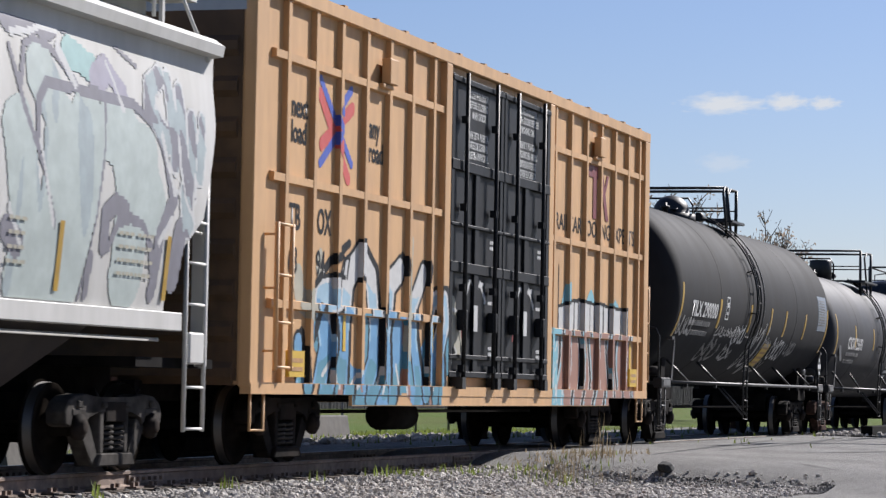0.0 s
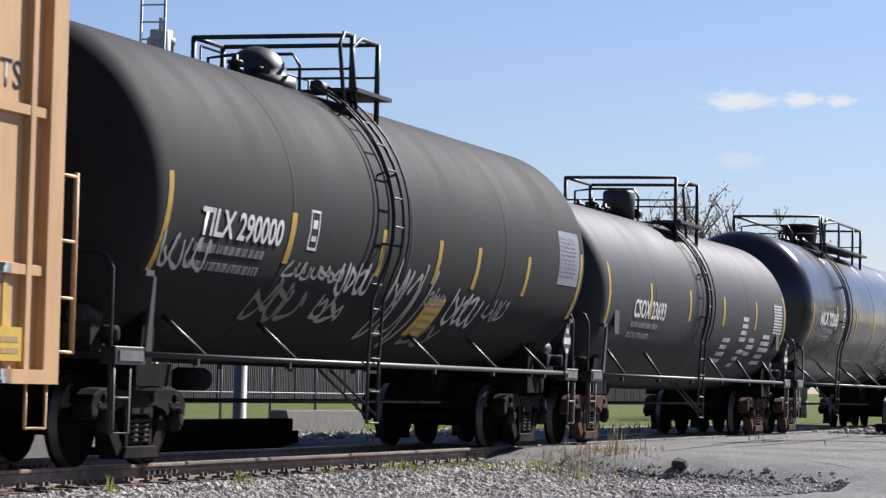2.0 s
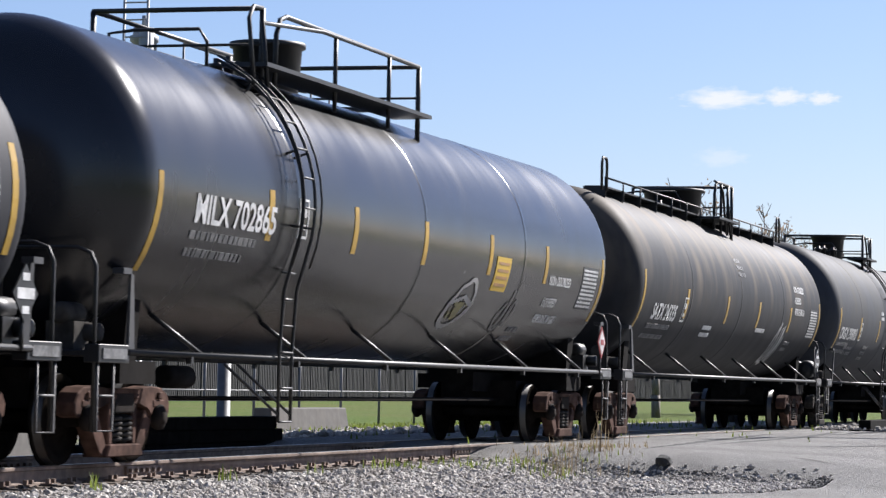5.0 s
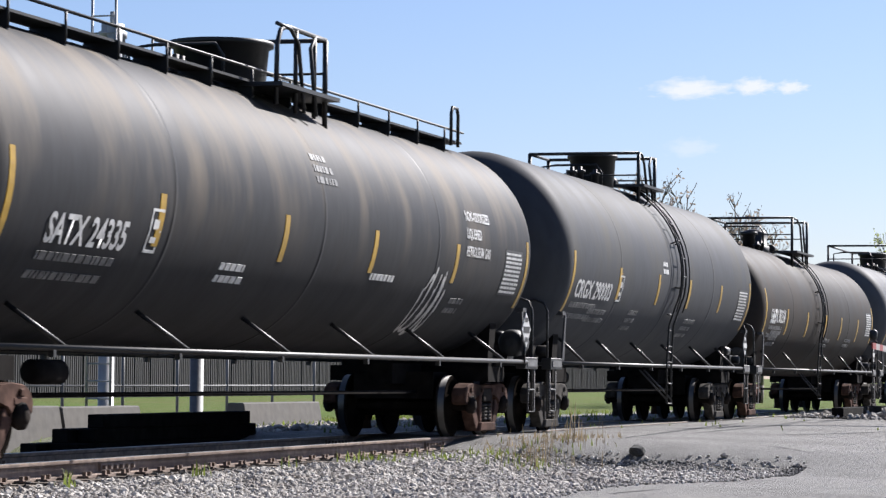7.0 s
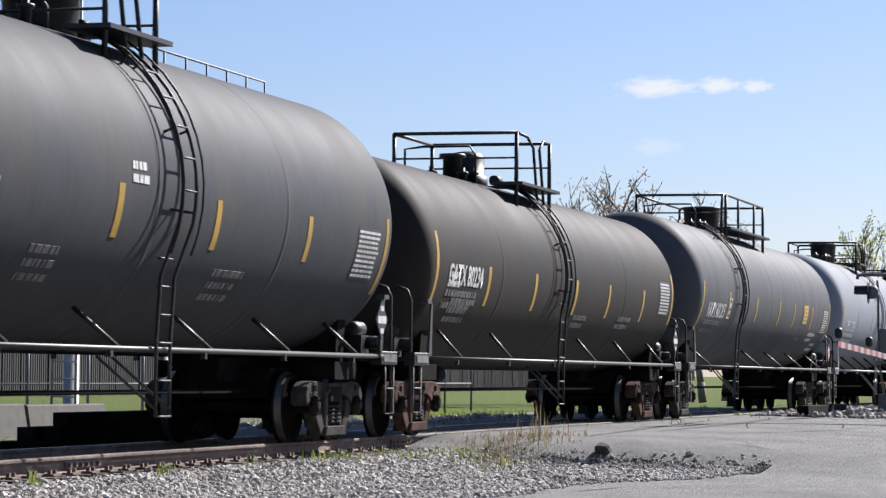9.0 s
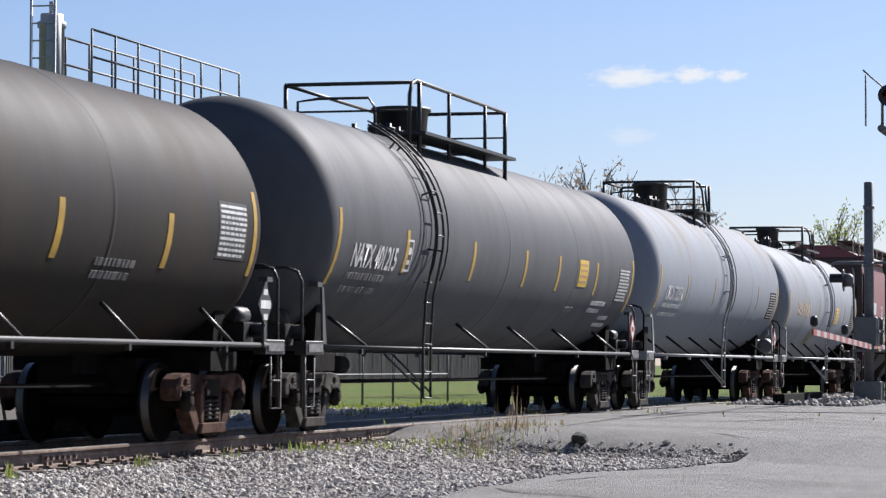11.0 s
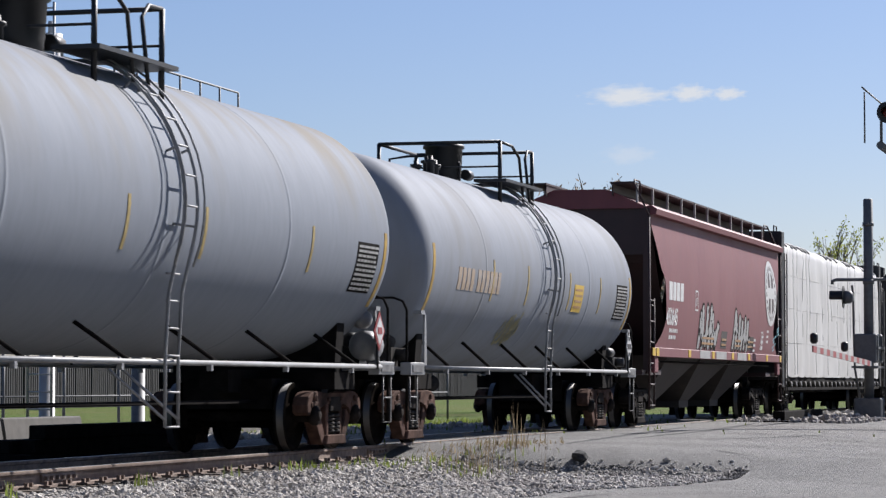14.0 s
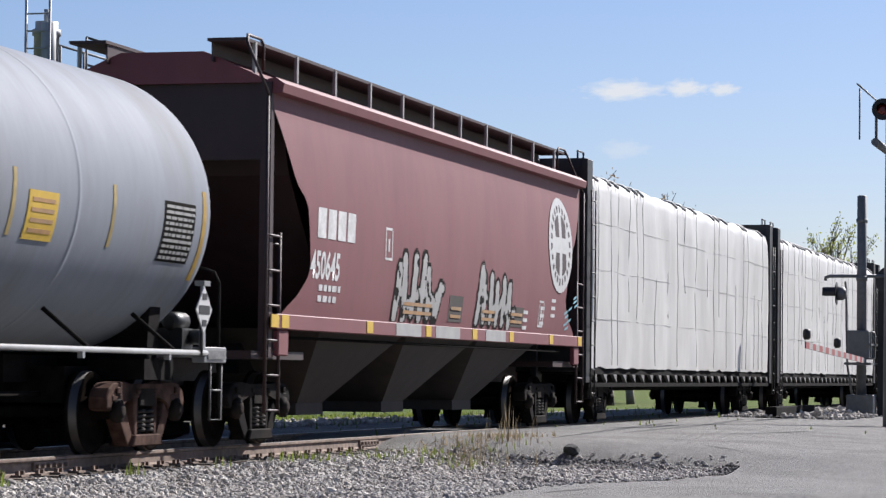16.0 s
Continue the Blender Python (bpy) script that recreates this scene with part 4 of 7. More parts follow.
gloss_car = tank_car(85.35, 106.95, 86.76, 105.10, T3, "glossy black tank car with amber reflectors and yellow notice", "MILX 702865", 87.7, 0.42, 90.75, (91.06, 97.0), 5.14, (89.89, 92.78, 95.58, 98.63, 101.63,), (2.42, 2.98), dome="box", trucks=("truck_rust", "truck_rust"), seed=4, placard="red", sign=(98.95, 2.70), tank_tags=((100.0, 1.75, 0.6, 0.5, 3, "tag_grey", 22),), extra=((101.0, 1.75, 0.6, 2, "faded"),), zc=2.86, r=1.68, mark_z=2.50, low="frame", words=((101.9, 2.42, 0.2, "NON-ODORIZED"), (101.9, 2.10, 0.2, "LIQUEFIED"), (101.9, 1.86, 0.2, "PETROLEUM GAS")), wide=1.02)
tank_car(106.95, 128.20, 108.45, 126.65, T4, "dusty black tank car streaked brown with top walkways", "SATX 24335", 109.4, 0.42, None, (116.9, 118.7), 5.1, (112.06, 115.84, 119.2, 122.9), (2.2, 2.74), dome="box", walkway=True, trucks=("truck_rust", "truck_rust"), seed=5, placard="white", stack="panel_grey", tank_tags=((121.8, 1.6, 1.0, 0.75, 4, "white", 31),), extra=((114.1, 2.12, 0.8, 2, "stencil"), (119.3, 2.2, 1.2, 1, "stencil"), (117.0, 3.55, 0.7, 3, "faded"), (123.2, 2.0, 0.8, 2, "faded")), zc=2.80, r=1.62, mark_z=2.13, low="frame", words=((123.3, 3.1, 0.2, "NON-ODORIZED"), (123.3, 2.85, 0.2, "LIQUEFIED"), (123.3, 2.6, 0.2, "PETROLEUM GAS")), dome_r=0.6, cross=False, wide=0.87)
tank_car(128.20, 146.65, 129.29, 145.00, T5, "slate grey tank car with amber reflectors and side ladder", "CRGX 290003", 129.6, 0.42, 137.4, (136.87, 138.3), 5.12, (132.64, 135.82, 138.65, 141.82), (2.25, 2.8), dome="box", trucks=("truck_grey", "truck_grey"), seed=6, extra=((131.0, 2.05, 1.5, 2, "faded"), (136.1, 3.05, 0.4, 2, "stencil"), (134.0, 2.1, 0.8, 3, "faded"), (139.0, 2.05, 1.0, 3, "faded")), zc=2.85, r=1.72, mark_z=2.22, low="belly", wide=1.0)
tank_car(146.65, 166.95, 147.96, 165.19, T6, "brownish black tank car with white car number panel", "GATX 80234", 148.57, 0.42, 155.6, (154.4, 156.7), 4.9, (150.88, 153.83, 156.75, 159.38, 162.4), (1.95, 2.55), dome="tall", trucks=("truck_rust", "truck_rust"), seed=7, extra=((148.6, 2.40, 0.55, 2, "stencil"), (149.0, 2.02, 1.3, 3, "faded"), (157.0, 1.95, 1.0, 2, "faded"), (160.5, 2.0, 1.2, 2, "faded")), zc=2.55, r=1.57, mark_z=2.22, boxed=False)
tank_car(166.95, 189.10, 168.40, 187.46, T7, "mid-grey tank car with yellow notice and black railing", "NATX 401215", 169.1, 0.45, 172.8, (174.1, 179.4), 5.14, (171.6, 175.3, 178.69, 181.13, 184.21), (2.2, 2.80), dome="box", trucks=("truck_grey", "truck_grey"), seed=8, placard="red", sign=(182.7, 2.80), extra=((184.4, 2.1, 1.2, 2, "stencil"), (185.7, 1.85, 0.9, 2, "stencil"), (182.5, 1.95, 0.7, 1, "faded")), zc=2.80, r=1.63, mark_z=2.22, low="frame", wide=0.76)
tank_car(189.10, 207.65, 190.28, 206.25, T8, "light grey tank car with white end brackets and ladder", "CTCX 732554", 191.06, 0.42, 198.36, (197.3, 199.3), 5.14, (193.41, 196.84, 199.19, 203.07,), (2.3, 2.88), trim="pale", dome="box", trucks=("truck_grey", "truck_rust"), seed=9, placard="red", panel="pale", stack="pale_trim", zc=2.87, r=1.66, mark_z=2.30, boxed=False, low="frame", dome_x=197.5, dome_r=0.40, wide=0.74)
tank_car(207.65, 224.70, 208.89, 223.15, T9, "pale grey tank car with faded orange lettering", "", 210.12, 0.46, 216.40, (215.0, 217.3), 4.94, (212.44, 214.76, 217.90, 220.44,), (2.2, 2.85), trim="pale", dome="box", trucks=("truck_rust", "truck_rust"), seed=10, placard="white", panel="orange", sign=(218.25, 2.66), zc=2.73, r=1.62, mark_z=2.32, boxed=False, low="frame", dome_x=215.3, dome_r=0.32, faint=210.3, tank_tags=((214.0, 1.62, 1.0, 0.45, 6, "drab_yellow", 41),))


# ---- painted pieces ----
def spray(parent, name, label, surface, u0, u1, z0, z1, step, pick, paints):
    """Spray paint: thin flecks laid on a surface wherever pick(u, z) names a paint."""
    meshes = {}
    nz = int((z1 - z0) / step)
    for j in range(nz):
        z = z0 + j * step
        run, start = None, u0
        u = u0
        while u < u1 + step:
            c = pick(u + step / 2, z + step / 2) if u < u1 else None
            if c != run:
                if run is not None:
                    vs, fs = meshes.setdefault(run, ([], []))
                    k = len(vs)
                    vs += [surface(start, z), surface(u, z), surface(u, z + step), surface(start, z + step)]
                    fs.append((k, k + 1, k + 2, k + 3))
                run, start = c, u
            u += step
    for c, (vs, fs) in meshes.items():
        me = bpy.data.meshes.new(name)
        me.from_pydata(vs, [], fs)
        me.materials.append(M[paints[c]])
        part(name, me, None, parent, label)["kind"] = "stuff"


def seg_dist(x, z, a, b):
    ax, az, bx, bz = *a, *b
    dx, dz = bx - ax, bz - az
    t = max(0, min(1, ((x - ax) * dx + (z - az) * dz) / (dx * dx + dz * dz + 1e-9)))
    return math.hypot(x - ax - t * dx, z - az - t * dz)


def strokes_dist(x, z, strokes):
    return min(seg_dist(x, z, a, b) - w for a, b, w in strokes)


M["tan"] = mat("tan", (1.0, 0.585, 0.265), 0.6, spread=0.09, scale=4, stain=(0.74, 0.43, 0.20), amount=0.6, big=1.2, bump=0.05, stretch=(1.5, 1, 0.4))
# Tan darkened to brown: the shade of the end walls in colour.
M["end_shade"] = mat("end_shade", (0.17, 0.095, 0.045), 0.8, spread=0.3, scale=4, stain=(0.07, 0.045, 0.03), amount=0.6, big=1.0)
M["tan_roof"] = mat("tan_roof", (0.55, 0.60, 0.66), 0.5, 0.2, spread=0.1, scale=4)
M["door_black"] = mat("door_black", (0.022, 0.024, 0.028), 0.5, spread=0.25, scale=6, stain=(0.03, 0.03, 0.033), amount=0.5, big=1.5, spec=0.15)
M["oxide"] = mat("oxide", (0.29, 0.066, 0.078), 0.62, spread=0.08, scale=4, stain=(0.33, 0.095, 0.10), amount=0.6, big=0.9, bump=0.04, stretch=(1.2, 1, 0.35))
# Darker oxide for trim, and for ends and slopes with shade in the colour.
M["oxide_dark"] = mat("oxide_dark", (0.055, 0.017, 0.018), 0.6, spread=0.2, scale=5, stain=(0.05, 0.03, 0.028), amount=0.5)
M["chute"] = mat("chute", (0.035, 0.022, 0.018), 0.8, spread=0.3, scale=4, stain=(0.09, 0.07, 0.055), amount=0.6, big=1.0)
M["hopper_white"] = mat("hopper_white", (0.98, 0.965, 0.92), 0.6, spread=0.06, scale=4, stain=(0.66, 0.64, 0.58), amount=0.5, big=1.1, bump=0.03, stretch=(1.5, 1, 0.35))
M["wrap"] = mat("wrap", (0.98, 0.965, 0.93), 0.5, spread=0.05, scale=2.5, stain=(0.55, 0.52, 0.47), amount=0.35, big=0.7, bump=0.5, stretch=(1, 1, 0.5))
M["seam"] = plain("seam", (0.60, 0.60, 0.60), 0.7)
M["slot"] = plain("slot", (0.16, 0.16, 0.165), 0.7)
M["glow_red"] = plain("glow_red", (0.25, 0.02, 0.02), 0.3)


def pick_drop(u, z):
    """A leaning white-rimmed drop with a pale yellow middle."""
    w = 0.10 * noise.noise((u * 4, z * 4, 3))
    du, dz = (u - 97.9 - 0.45 * (z - 2.0)) / 0.52, (z - 2.0) / 0.36
    d = math.hypot(du * (1.0 + 0.35 * max(0.0, dz)), dz) + w
    if 0.80 < d < 1.0 or (d < 0.8 and abs(dz - 0.25 + 0.3 * abs(du)) < 0.09):
        return "w"
    if d < 0.62 and dz < 0.05 and noise.noise((u * 6, z * 6, 9)) > -0.15:
        return "y"
    return None


def on_gloss(u, z):
    a = math.asin((z - 2.86) / 1.68)
    return u - 96.15, -1.692 * math.cos(a), 2.86 + 1.692 * math.sin(a)


spray(gloss_car, "graffiti", "white-rimmed sprayed drop with pale yellow middle", on_gloss, 97.0, 98.9, 1.5, 2.5, 0.02, pick_drop, {"w": "tag_light", "y": "drab_yellow"})


# ---- box car ----
def box_car():
    car, cx, half = begin_car("box_car", "tan high-cube box car with black doors and blue graffiti", "box car", 27.9, 48.75)
    X = lambda v: v - cx
    L, R, P = X(28.62), X(47.85), 1.43
    bm = bmn()
    box(bm, L, R, -P, P, 0.92, 5.30)
    part("body", bm, "tan", car)
    bm = bmn()
    prism(bm, [(-1.50, 5.30), (-1.52, 5.31), (-1.52, 5.465), (-1.48, 5.47), (0, 5.58), (1.48, 5.47), (1.52, 5.465), (1.52, 5.31), (1.50, 5.30)], "x", L - 0.05, R + 0.05)
    k = L + 0.6
    while k < R:
        prism(bm, [(-1.50, 5.46), (0, 5.57), (1.50, 5.46), (1.50, 5.50), (0, 5.61), (-1.50, 5.50)], "x", k - 0.06, k + 0.06)
        k += 1.2
    part("roof", bm, "tan", car)
    bm = bmn()
    box(bm, L - 0.02, L + 0.01, -1.4, 1.4, 5.05, 5.31)
    part("end_cap", bm, "tan_roof", car, "bluish grey top plate of the end wall")
    posts_l = [29.72, 30.66, 31.57, 32.51, 33.42, 34.35, 35.28]
    posts_r = [41.58, 42.56, 43.55, 44.52, 45.48, 46.42, 47.25]
    bm = bmn()
    prism(bm, [(-0.055, -P - 0.068), (0.055, -P - 0.068), (0.06, -P + 0.01), (-0.06, -P + 0.01)], "z", 0.92, 5.30)
    post = mesh_of("post", bm, "tan", 0.006)
    for px in posts_l + posts_r:
        for s in (0, 1):
            o = part("post", post, None, car)
            o.location = (X(px), 0, 0)
            if s:
                o.rotation_euler = (0, 0, math.pi)
    for a, b in ((28.6, 28.98), (35.72, 35.98), (41.12, 41.38), (47.55, 47.88)):
        for s in (-1, 1):
            bm = bmn()
            y0, y1 = sorted((s * (P - 0.05), s * (P + 0.09)))
            box(bm, X(a), X(b), y0, y1, 0.90, 5.30)
            part("corner_post", bm, "tan", car, bevel=0.01)
    for z in (4.66, 3.27, 1.84):
        for a, b in ((29.3, 35.74), (41.36, 47.58)):
            bm = bmn()
            prism(bm, [(-P + 0.01, z - 0.06), (-P - 0.062, z - 0.045), (-P - 0.062, z + 0.045), (-P + 0.01, z + 0.06)], "x", X(a), X(b))
            part("belt_rail", bm, "tan", car)
    bm = bmn()
    for s in (-1, 1):
        y0, y1 = sorted((s * 1.40, s * 1.53))
        box(bm, L, R, y0, y1, 0.82, 0.95)
    part("side_sill", bm, "tan", car)
    for s in (-1, 1):
        bm = bmn()
        prism(bm, [(X(32.05), 0.69), (X(45.1), 0.69), (X(45.1), 0.90), (X(32.05), 0.90)], "y", s * 1.50 - 0.02, s * 1.50 + 0.02)
        part("sill_plate", bm, "tan", car)
    bm = bmn()
    k = X(33.9)
    while k < X(43.6):
        box(bm, k, k + 0.1, -1.526, -1.519, 0.835, 0.87)
        k += 0.42
    part("sill_slots", bm, "slot", car)
    # corrugated end walls, their shade put into a dark brown colour
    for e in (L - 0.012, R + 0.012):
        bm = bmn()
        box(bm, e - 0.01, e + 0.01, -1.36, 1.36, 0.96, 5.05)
        part("end_wall", bm, "end_shade", car, "corrugated end wall with shade painted in dark brown")
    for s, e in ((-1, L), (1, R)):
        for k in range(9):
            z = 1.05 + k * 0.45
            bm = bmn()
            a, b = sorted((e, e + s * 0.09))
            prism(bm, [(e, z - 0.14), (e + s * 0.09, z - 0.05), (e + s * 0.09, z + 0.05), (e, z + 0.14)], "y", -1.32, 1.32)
            part("end_rib", bm, "end_shade", car, "corrugated end wall with shade painted in dark brown")
    # sliding plug doors
    for a, b in ((36.0, 38.53), (38.58, 41.1)):
        xa, xb = X(a), X(b)
        bm = bmn()
        box(bm, xa, xb, -P - 0.05, -P + 0.02, 1.08, 5.20)
        door = part("door", bm, "door_black", car, "black steel plug door")
        w = xb - xa
        for i, (f0, f1) in enumerate(((0.0, 0.055), (0.46, 0.54), (0.945, 1.0))):
            bm = bmn()
            box(bm, xa + w * f0, xa + w * f1, -P - 0.09, -P - 0.05, 1.08, 3.97 if i == 1 else 5.20)
            part("stile", bm, "door_black", door, bevel=0.006)
        for z, h in ((1.12, 0.08), (1.36, 0.06), (2.58, 0.14), (3.16, 0.04), (3.97, 0.14), (5.14, 0.07)):
            bm = bmn()
            box(bm, xa, xb, -P - 0.105, -P - 0.05, z - h / 2, z + h / 2)
            part("cross_rail", bm, "door_black", door, bevel=0.006)
        for f in (0.2, 0.78):
            bm = bmn()
            u = xa + w * f
            tube(bm, [(u, -P - 0.15, 0.92), (u, -P - 0.15, 5.24)], 0.032, 8)
            for z in (1.2, 2.3, 3.4, 4.6):
                box(bm, u - 0.06, u + 0.06, -P - 0.17, -P - 0.08, z - 0.05, z + 0.05)
            part("lock_rod", bm, "door_black", door)
            bm = bmn()
            box(bm, u - 0.05, u + 0.16, -P - 0.16, -P - 0.06, 1.72, 2.0)
            part("lock_box", bm, "door_black", door, bevel=0.01)
        lines = ((5.0, "CLOSE THIS DOOR"), (4.86, "BEFORE CLOSING"), (4.72, "MAIN DOOR"), (4.44, "CIERRE ESTA PUERTA"), (4.30, "ANTES DE CERRAR"), (4.16, "LA PUERTA PRINCIPAL"))
        if a > 37:
            lines = ((5.04, "CLOSE AND LOCK"), (4.90, "BOTH DOORS BEFORE"), (4.76, "MOVING CAR"), (4.54, "CIERRE Y PONGA"), (4.40, "EL SEGURO EN AMBAS"), (4.26, "PUERTAS ANTES DE"), (4.12, "MOVER EL CARRO"))
        for z, body in lines:
            wide = 0.0685 * len(body)
            lettering(door, body, xa + w * 0.535 - wide / 2, z - 0.05, 0.145, "white", None, -P - 0.054, 0.80, name="door_lettering", label="small white warning words")
        # quick white tag over the lower panels, rows of small stencils
        sq = [((0.42, 2.42), (0.36, 2.22), 0.035), ((0.42, 2.42), (0.49, 2.36), 0.03), ((0.62, 2.42), (0.72, 2.16), 0.035), ((0.55, 2.34), (0.68, 2.40), 0.03)] + [((0.06, 2.0), (0.30, 1.98), 0.02)] * (a < 37)
        sq = [((xa + w * p[0], p[1]), (xa + w * q[0], q[1]), k) for p, q, k in sq]
        lowp = [((36.12, 2.0), (36.18, 1.35), 0.14), ((36.3, 2.05), (36.5, 1.45), 0.13), ((36.6, 1.8), (36.8, 1.6), 0.08)] if a < 37 else []
        lowp = [((X(p[0]), p[1]), (X(q[0]), q[1]), k) for p, q, k in lowp]

        def pick_door(u, z, sq=sq, lowp=lowp):
            if strokes_dist(u, z, sq) + 0.02 * noise.noise((u * 9, z * 9, 1)) < 0:
                return "w"
            if lowp and strokes_dist(u, z, lowp) + 0.12 * noise.noise((u * 4, z * 4, 6)) < 0:
                return "c" if noise.noise((u * 3, z * 3, 2)) > -0.2 else "w"
            return None
        spray(door, "graffiti", "white oversprayed tag", lambda u, z: (u, -P - 0.053, z), xa + 0.05, xb - 0.05, 1.2, 2.5, 0.02, pick_door, {"w": "white", "c": "cream"})
        rng = random.Random(int(a))
        bm = bmn()
        for f, z in ((0.78, 2.14), (0.78, 1.95), (0.78, 1.90), (0.80, 3.0), (0.80, 2.92), (0.80, 1.5), (0.80, 1.42)):
            u = xa + w * f
            while u < xa + w * (f + 0.13):
                q = rng.uniform(0.04, 0.09)
                box(bm, u, u + q, -P - 0.056, -P - 0.051, z - 0.025, z + 0.025)
                u += q + 0.02
        part("small_lettering", bm, "white", door, "rows of small white lettering")["kind"] = "stuff"
        bm = bmn()
        for f in (0.47,):
            box(bm, xa + w * f - 0.09, xa + w * f + 0.09, -P - 0.112, -P - 0.107, 1.72, 2.08)
        part("door_tag", bm, "white", door)
        bm = bmn()
        box(bm, xa + w * 0.27, xa + w * 0.33, -P - 0.057, -P - 0.052, 1.62, 1.90)
        part("red_mark", bm, "red", door)
        for u in (xa + 0.4, xb - 0.4):
            bm = bmn()
            box(bm, u - 0.08, u + 0.08, -P - 0.2, -P - 0.02, 0.92, 1.08)
            part("door_roller", bm, "black", door)
    # fittings
    for z, x in ((4.88, 33.25), (4.90, 44.2)):
        bm = bmn()
        box(bm, X(x) - 0.16, X(x) + 0.16, -P - 0.16, -P - 0.04, z - 0.16, z + 0.16)
        box(bm, X(x) - 0.3, X(x) + 0.1, -P - 0.12, -P - 0.05, z - 0.22, z - 0.17)
        part("bracket", bm, "tan", car, bevel=0.01)
    for x, s in ((29.35, 1),):
        bm = bmn()
        for u in (-0.24, 0.24):
            tube(bm, [(X(x) + u, -P - 0.19, 1.08), (X(x) + u, -P - 0.19, 2.74)], 0.028, 6)
        for z in (1.12, 1.62, 2.15, 2.72):
            tube(bm, [(X(x) - 0.26, -P - 0.19, z), (X(x) + 0.3, -P - 0.19, z)], 0.018, 6)
        for z in (1.3, 2.0, 2.6):
            tube(bm, [(X(x) - 0.24, -P - 0.19, z), (X(x) - 0.24, -P, z)], 0.016, 6)
        part("ladder", bm, "tan", car)
    bm = bmn()
    for u in (-0.2, 0.2):
        tube(bm, [(X(48.15) + u, -1.42, 1.1), (X(48.15) + u, -1.42, 2.8)], 0.026, 6)
    for z in (1.12, 1.62, 2.15, 2.76):
        tube(bm, [(X(48.15) - 0.2, -1.42, z), (X(48.15) + 0.2, -1.42, z)], 0.018, 6)
    for z in (1.2, 2.6):
        tube(bm, [(X(48.15) - 0.2, -1.42, z), (X(47.8), -1.42, z)], 0.018, 6)
    part("ladder", bm, "tan", car)
    for u, d in ((X(28.75), 1), (X(47.3), 1)):
        bm = bmn()
        tube(bm, [(u, -1.47, 0.84), (u, -1.47, 0.42), (u + 0.42, -1.47, 0.42), (u + 0.42, -1.47, 0.84)], 0.018, 6)
        part("sill_step", bm, "tan", car)
    # lettering on the recessed panels
    y = -P - 0.006
    lettering(car, "next", X(29.97), 4.02, 0.36, "door_black", None, y, 0.85, label="black lower-case lettering")
    lettering(car, "load", X(29.97), 3.72, 0.36, "door_black", None, y, 0.85)
    lettering(car, "any", X(32.74), 4.02, 0.36, "door_black", None, y, 0.85)
    lettering(car, "road", X(32.74), 3.72, 0.36, "door_black", None, y, 0.85)
    lettering(car, "TB", X(29.97), 2.72, 0.42, "door_black", None, y, 0.75)
    lettering(car, "OX", X(30.92), 2.72, 0.42, "door_black", None, y, 0.75)
    for x, body in ((29.96, "63"), (30.90, "94"), (31.82, "27")):
        lettering(car, body, X(x), 2.22, 0.42, "door_black", None, y, 0.75)
    lettering(car, "RAILCAR POOLING EXPERTS", X(41.78), 3.44, 0.37, "door_black", None, y, 1.12, bold=0.004)
    reds = [((30.95, 4.36), (31.98, 3.44), 0.085), ((31.02, 3.78), (32.10, 4.30), 0.085)]
    blues = [((30.95, 4.54), (32.10, 3.62), 0.055), ((30.98, 3.55), (31.55, 3.92), 0.06), ((31.60, 4.22), (32.05, 4.52), 0.06)]

    def pick_cross(u, z):
        if strokes_dist(u, z, blues) < 0:
            return "b"
        return "r" if strokes_dist(u, z, reds) < 0 else None
    cross = lambda u, z: None if abs(u - 31.57) < 0.075 else pick_cross(u, z)
    spray(car, "emblem", "crossed red and blue emblem", lambda u, z: (X(u), -P - 0.005, z), 30.74, 32.3, 3.36, 4.6, 0.015, cross, {"r": "emblem_red", "b": "emblem_blue"})
    spray(car, "emblem", "", lambda u, z: (X(u), -P - 0.072, z), 31.515, 31.625, 3.36, 4.6, 0.015, pick_cross, {"r": "emblem_red", "b": "emblem_blue"})
    spray(car, "emblem", "", lambda u, z: (X(31.508), -P - u, z), 0.0, 0.066, 3.36, 4.6, 0.0225, lambda u, z: pick_cross(31.5, z), {"r": "emblem_red", "b": "emblem_blue"})
    bm = bmn()
    for q in (((43.62, 4.60), (44.46, 4.60), (44.46, 4.40), (43.62, 4.42)), ((44.14, 4.42), (44.38, 4.42), (44.38, 3.74), (44.14, 3.74)), ((44.60, 4.55), (44.78, 4.55), (45.20, 3.75), (45.00, 3.75)), ((45.06, 4.50), (45.20, 4.50), (44.92, 4.12), (44.84, 4.16))):
        prism(bm, [(X(u), z) for u, z in q], "y", y - 0.006, y)
    part("emblem", bm, "maroon", car, "faded dark red emblem")
    # notices and reflectors
    for x, z in ((29.86, 1.02), (46.6, 1.02)):
        bm = bmn()
        box(bm, X(x), X(x) + 0.5, -P - 0.085, -P, z, z + 0.3)
        n = part("notice", bm, "sign_yellow", car, "yellow notice plate")
        bm = bmn()
        for zz in (0.09, 0.19):
            box(bm, X(x) + 0.07, X(x) + 0.43, -P - 0.089, -P - 0.085, z + zz - 0.025, z + zz + 0.025)
        part("notice_lettering", bm, "orange", n)
    for x, z0, z1 in ((29.85, 1.35, 1.78), (31.95, 1.35, 1.78), (35.5, 1.4, 1.78), (43.8, 1.35, 1.78), (46.9, 1.3, 1.75)):
        bm = bmn()
        box(bm, X(x) - 0.05, X(x) + 0.05, -P - 0.012, -P - 0.006, z0, z1)
        part("reflector", bm, "sign_yellow", car)
    # graffiti
    def run(pts, w):
        return [(p, q, w) for p, q in zip(pts, pts[1:])]

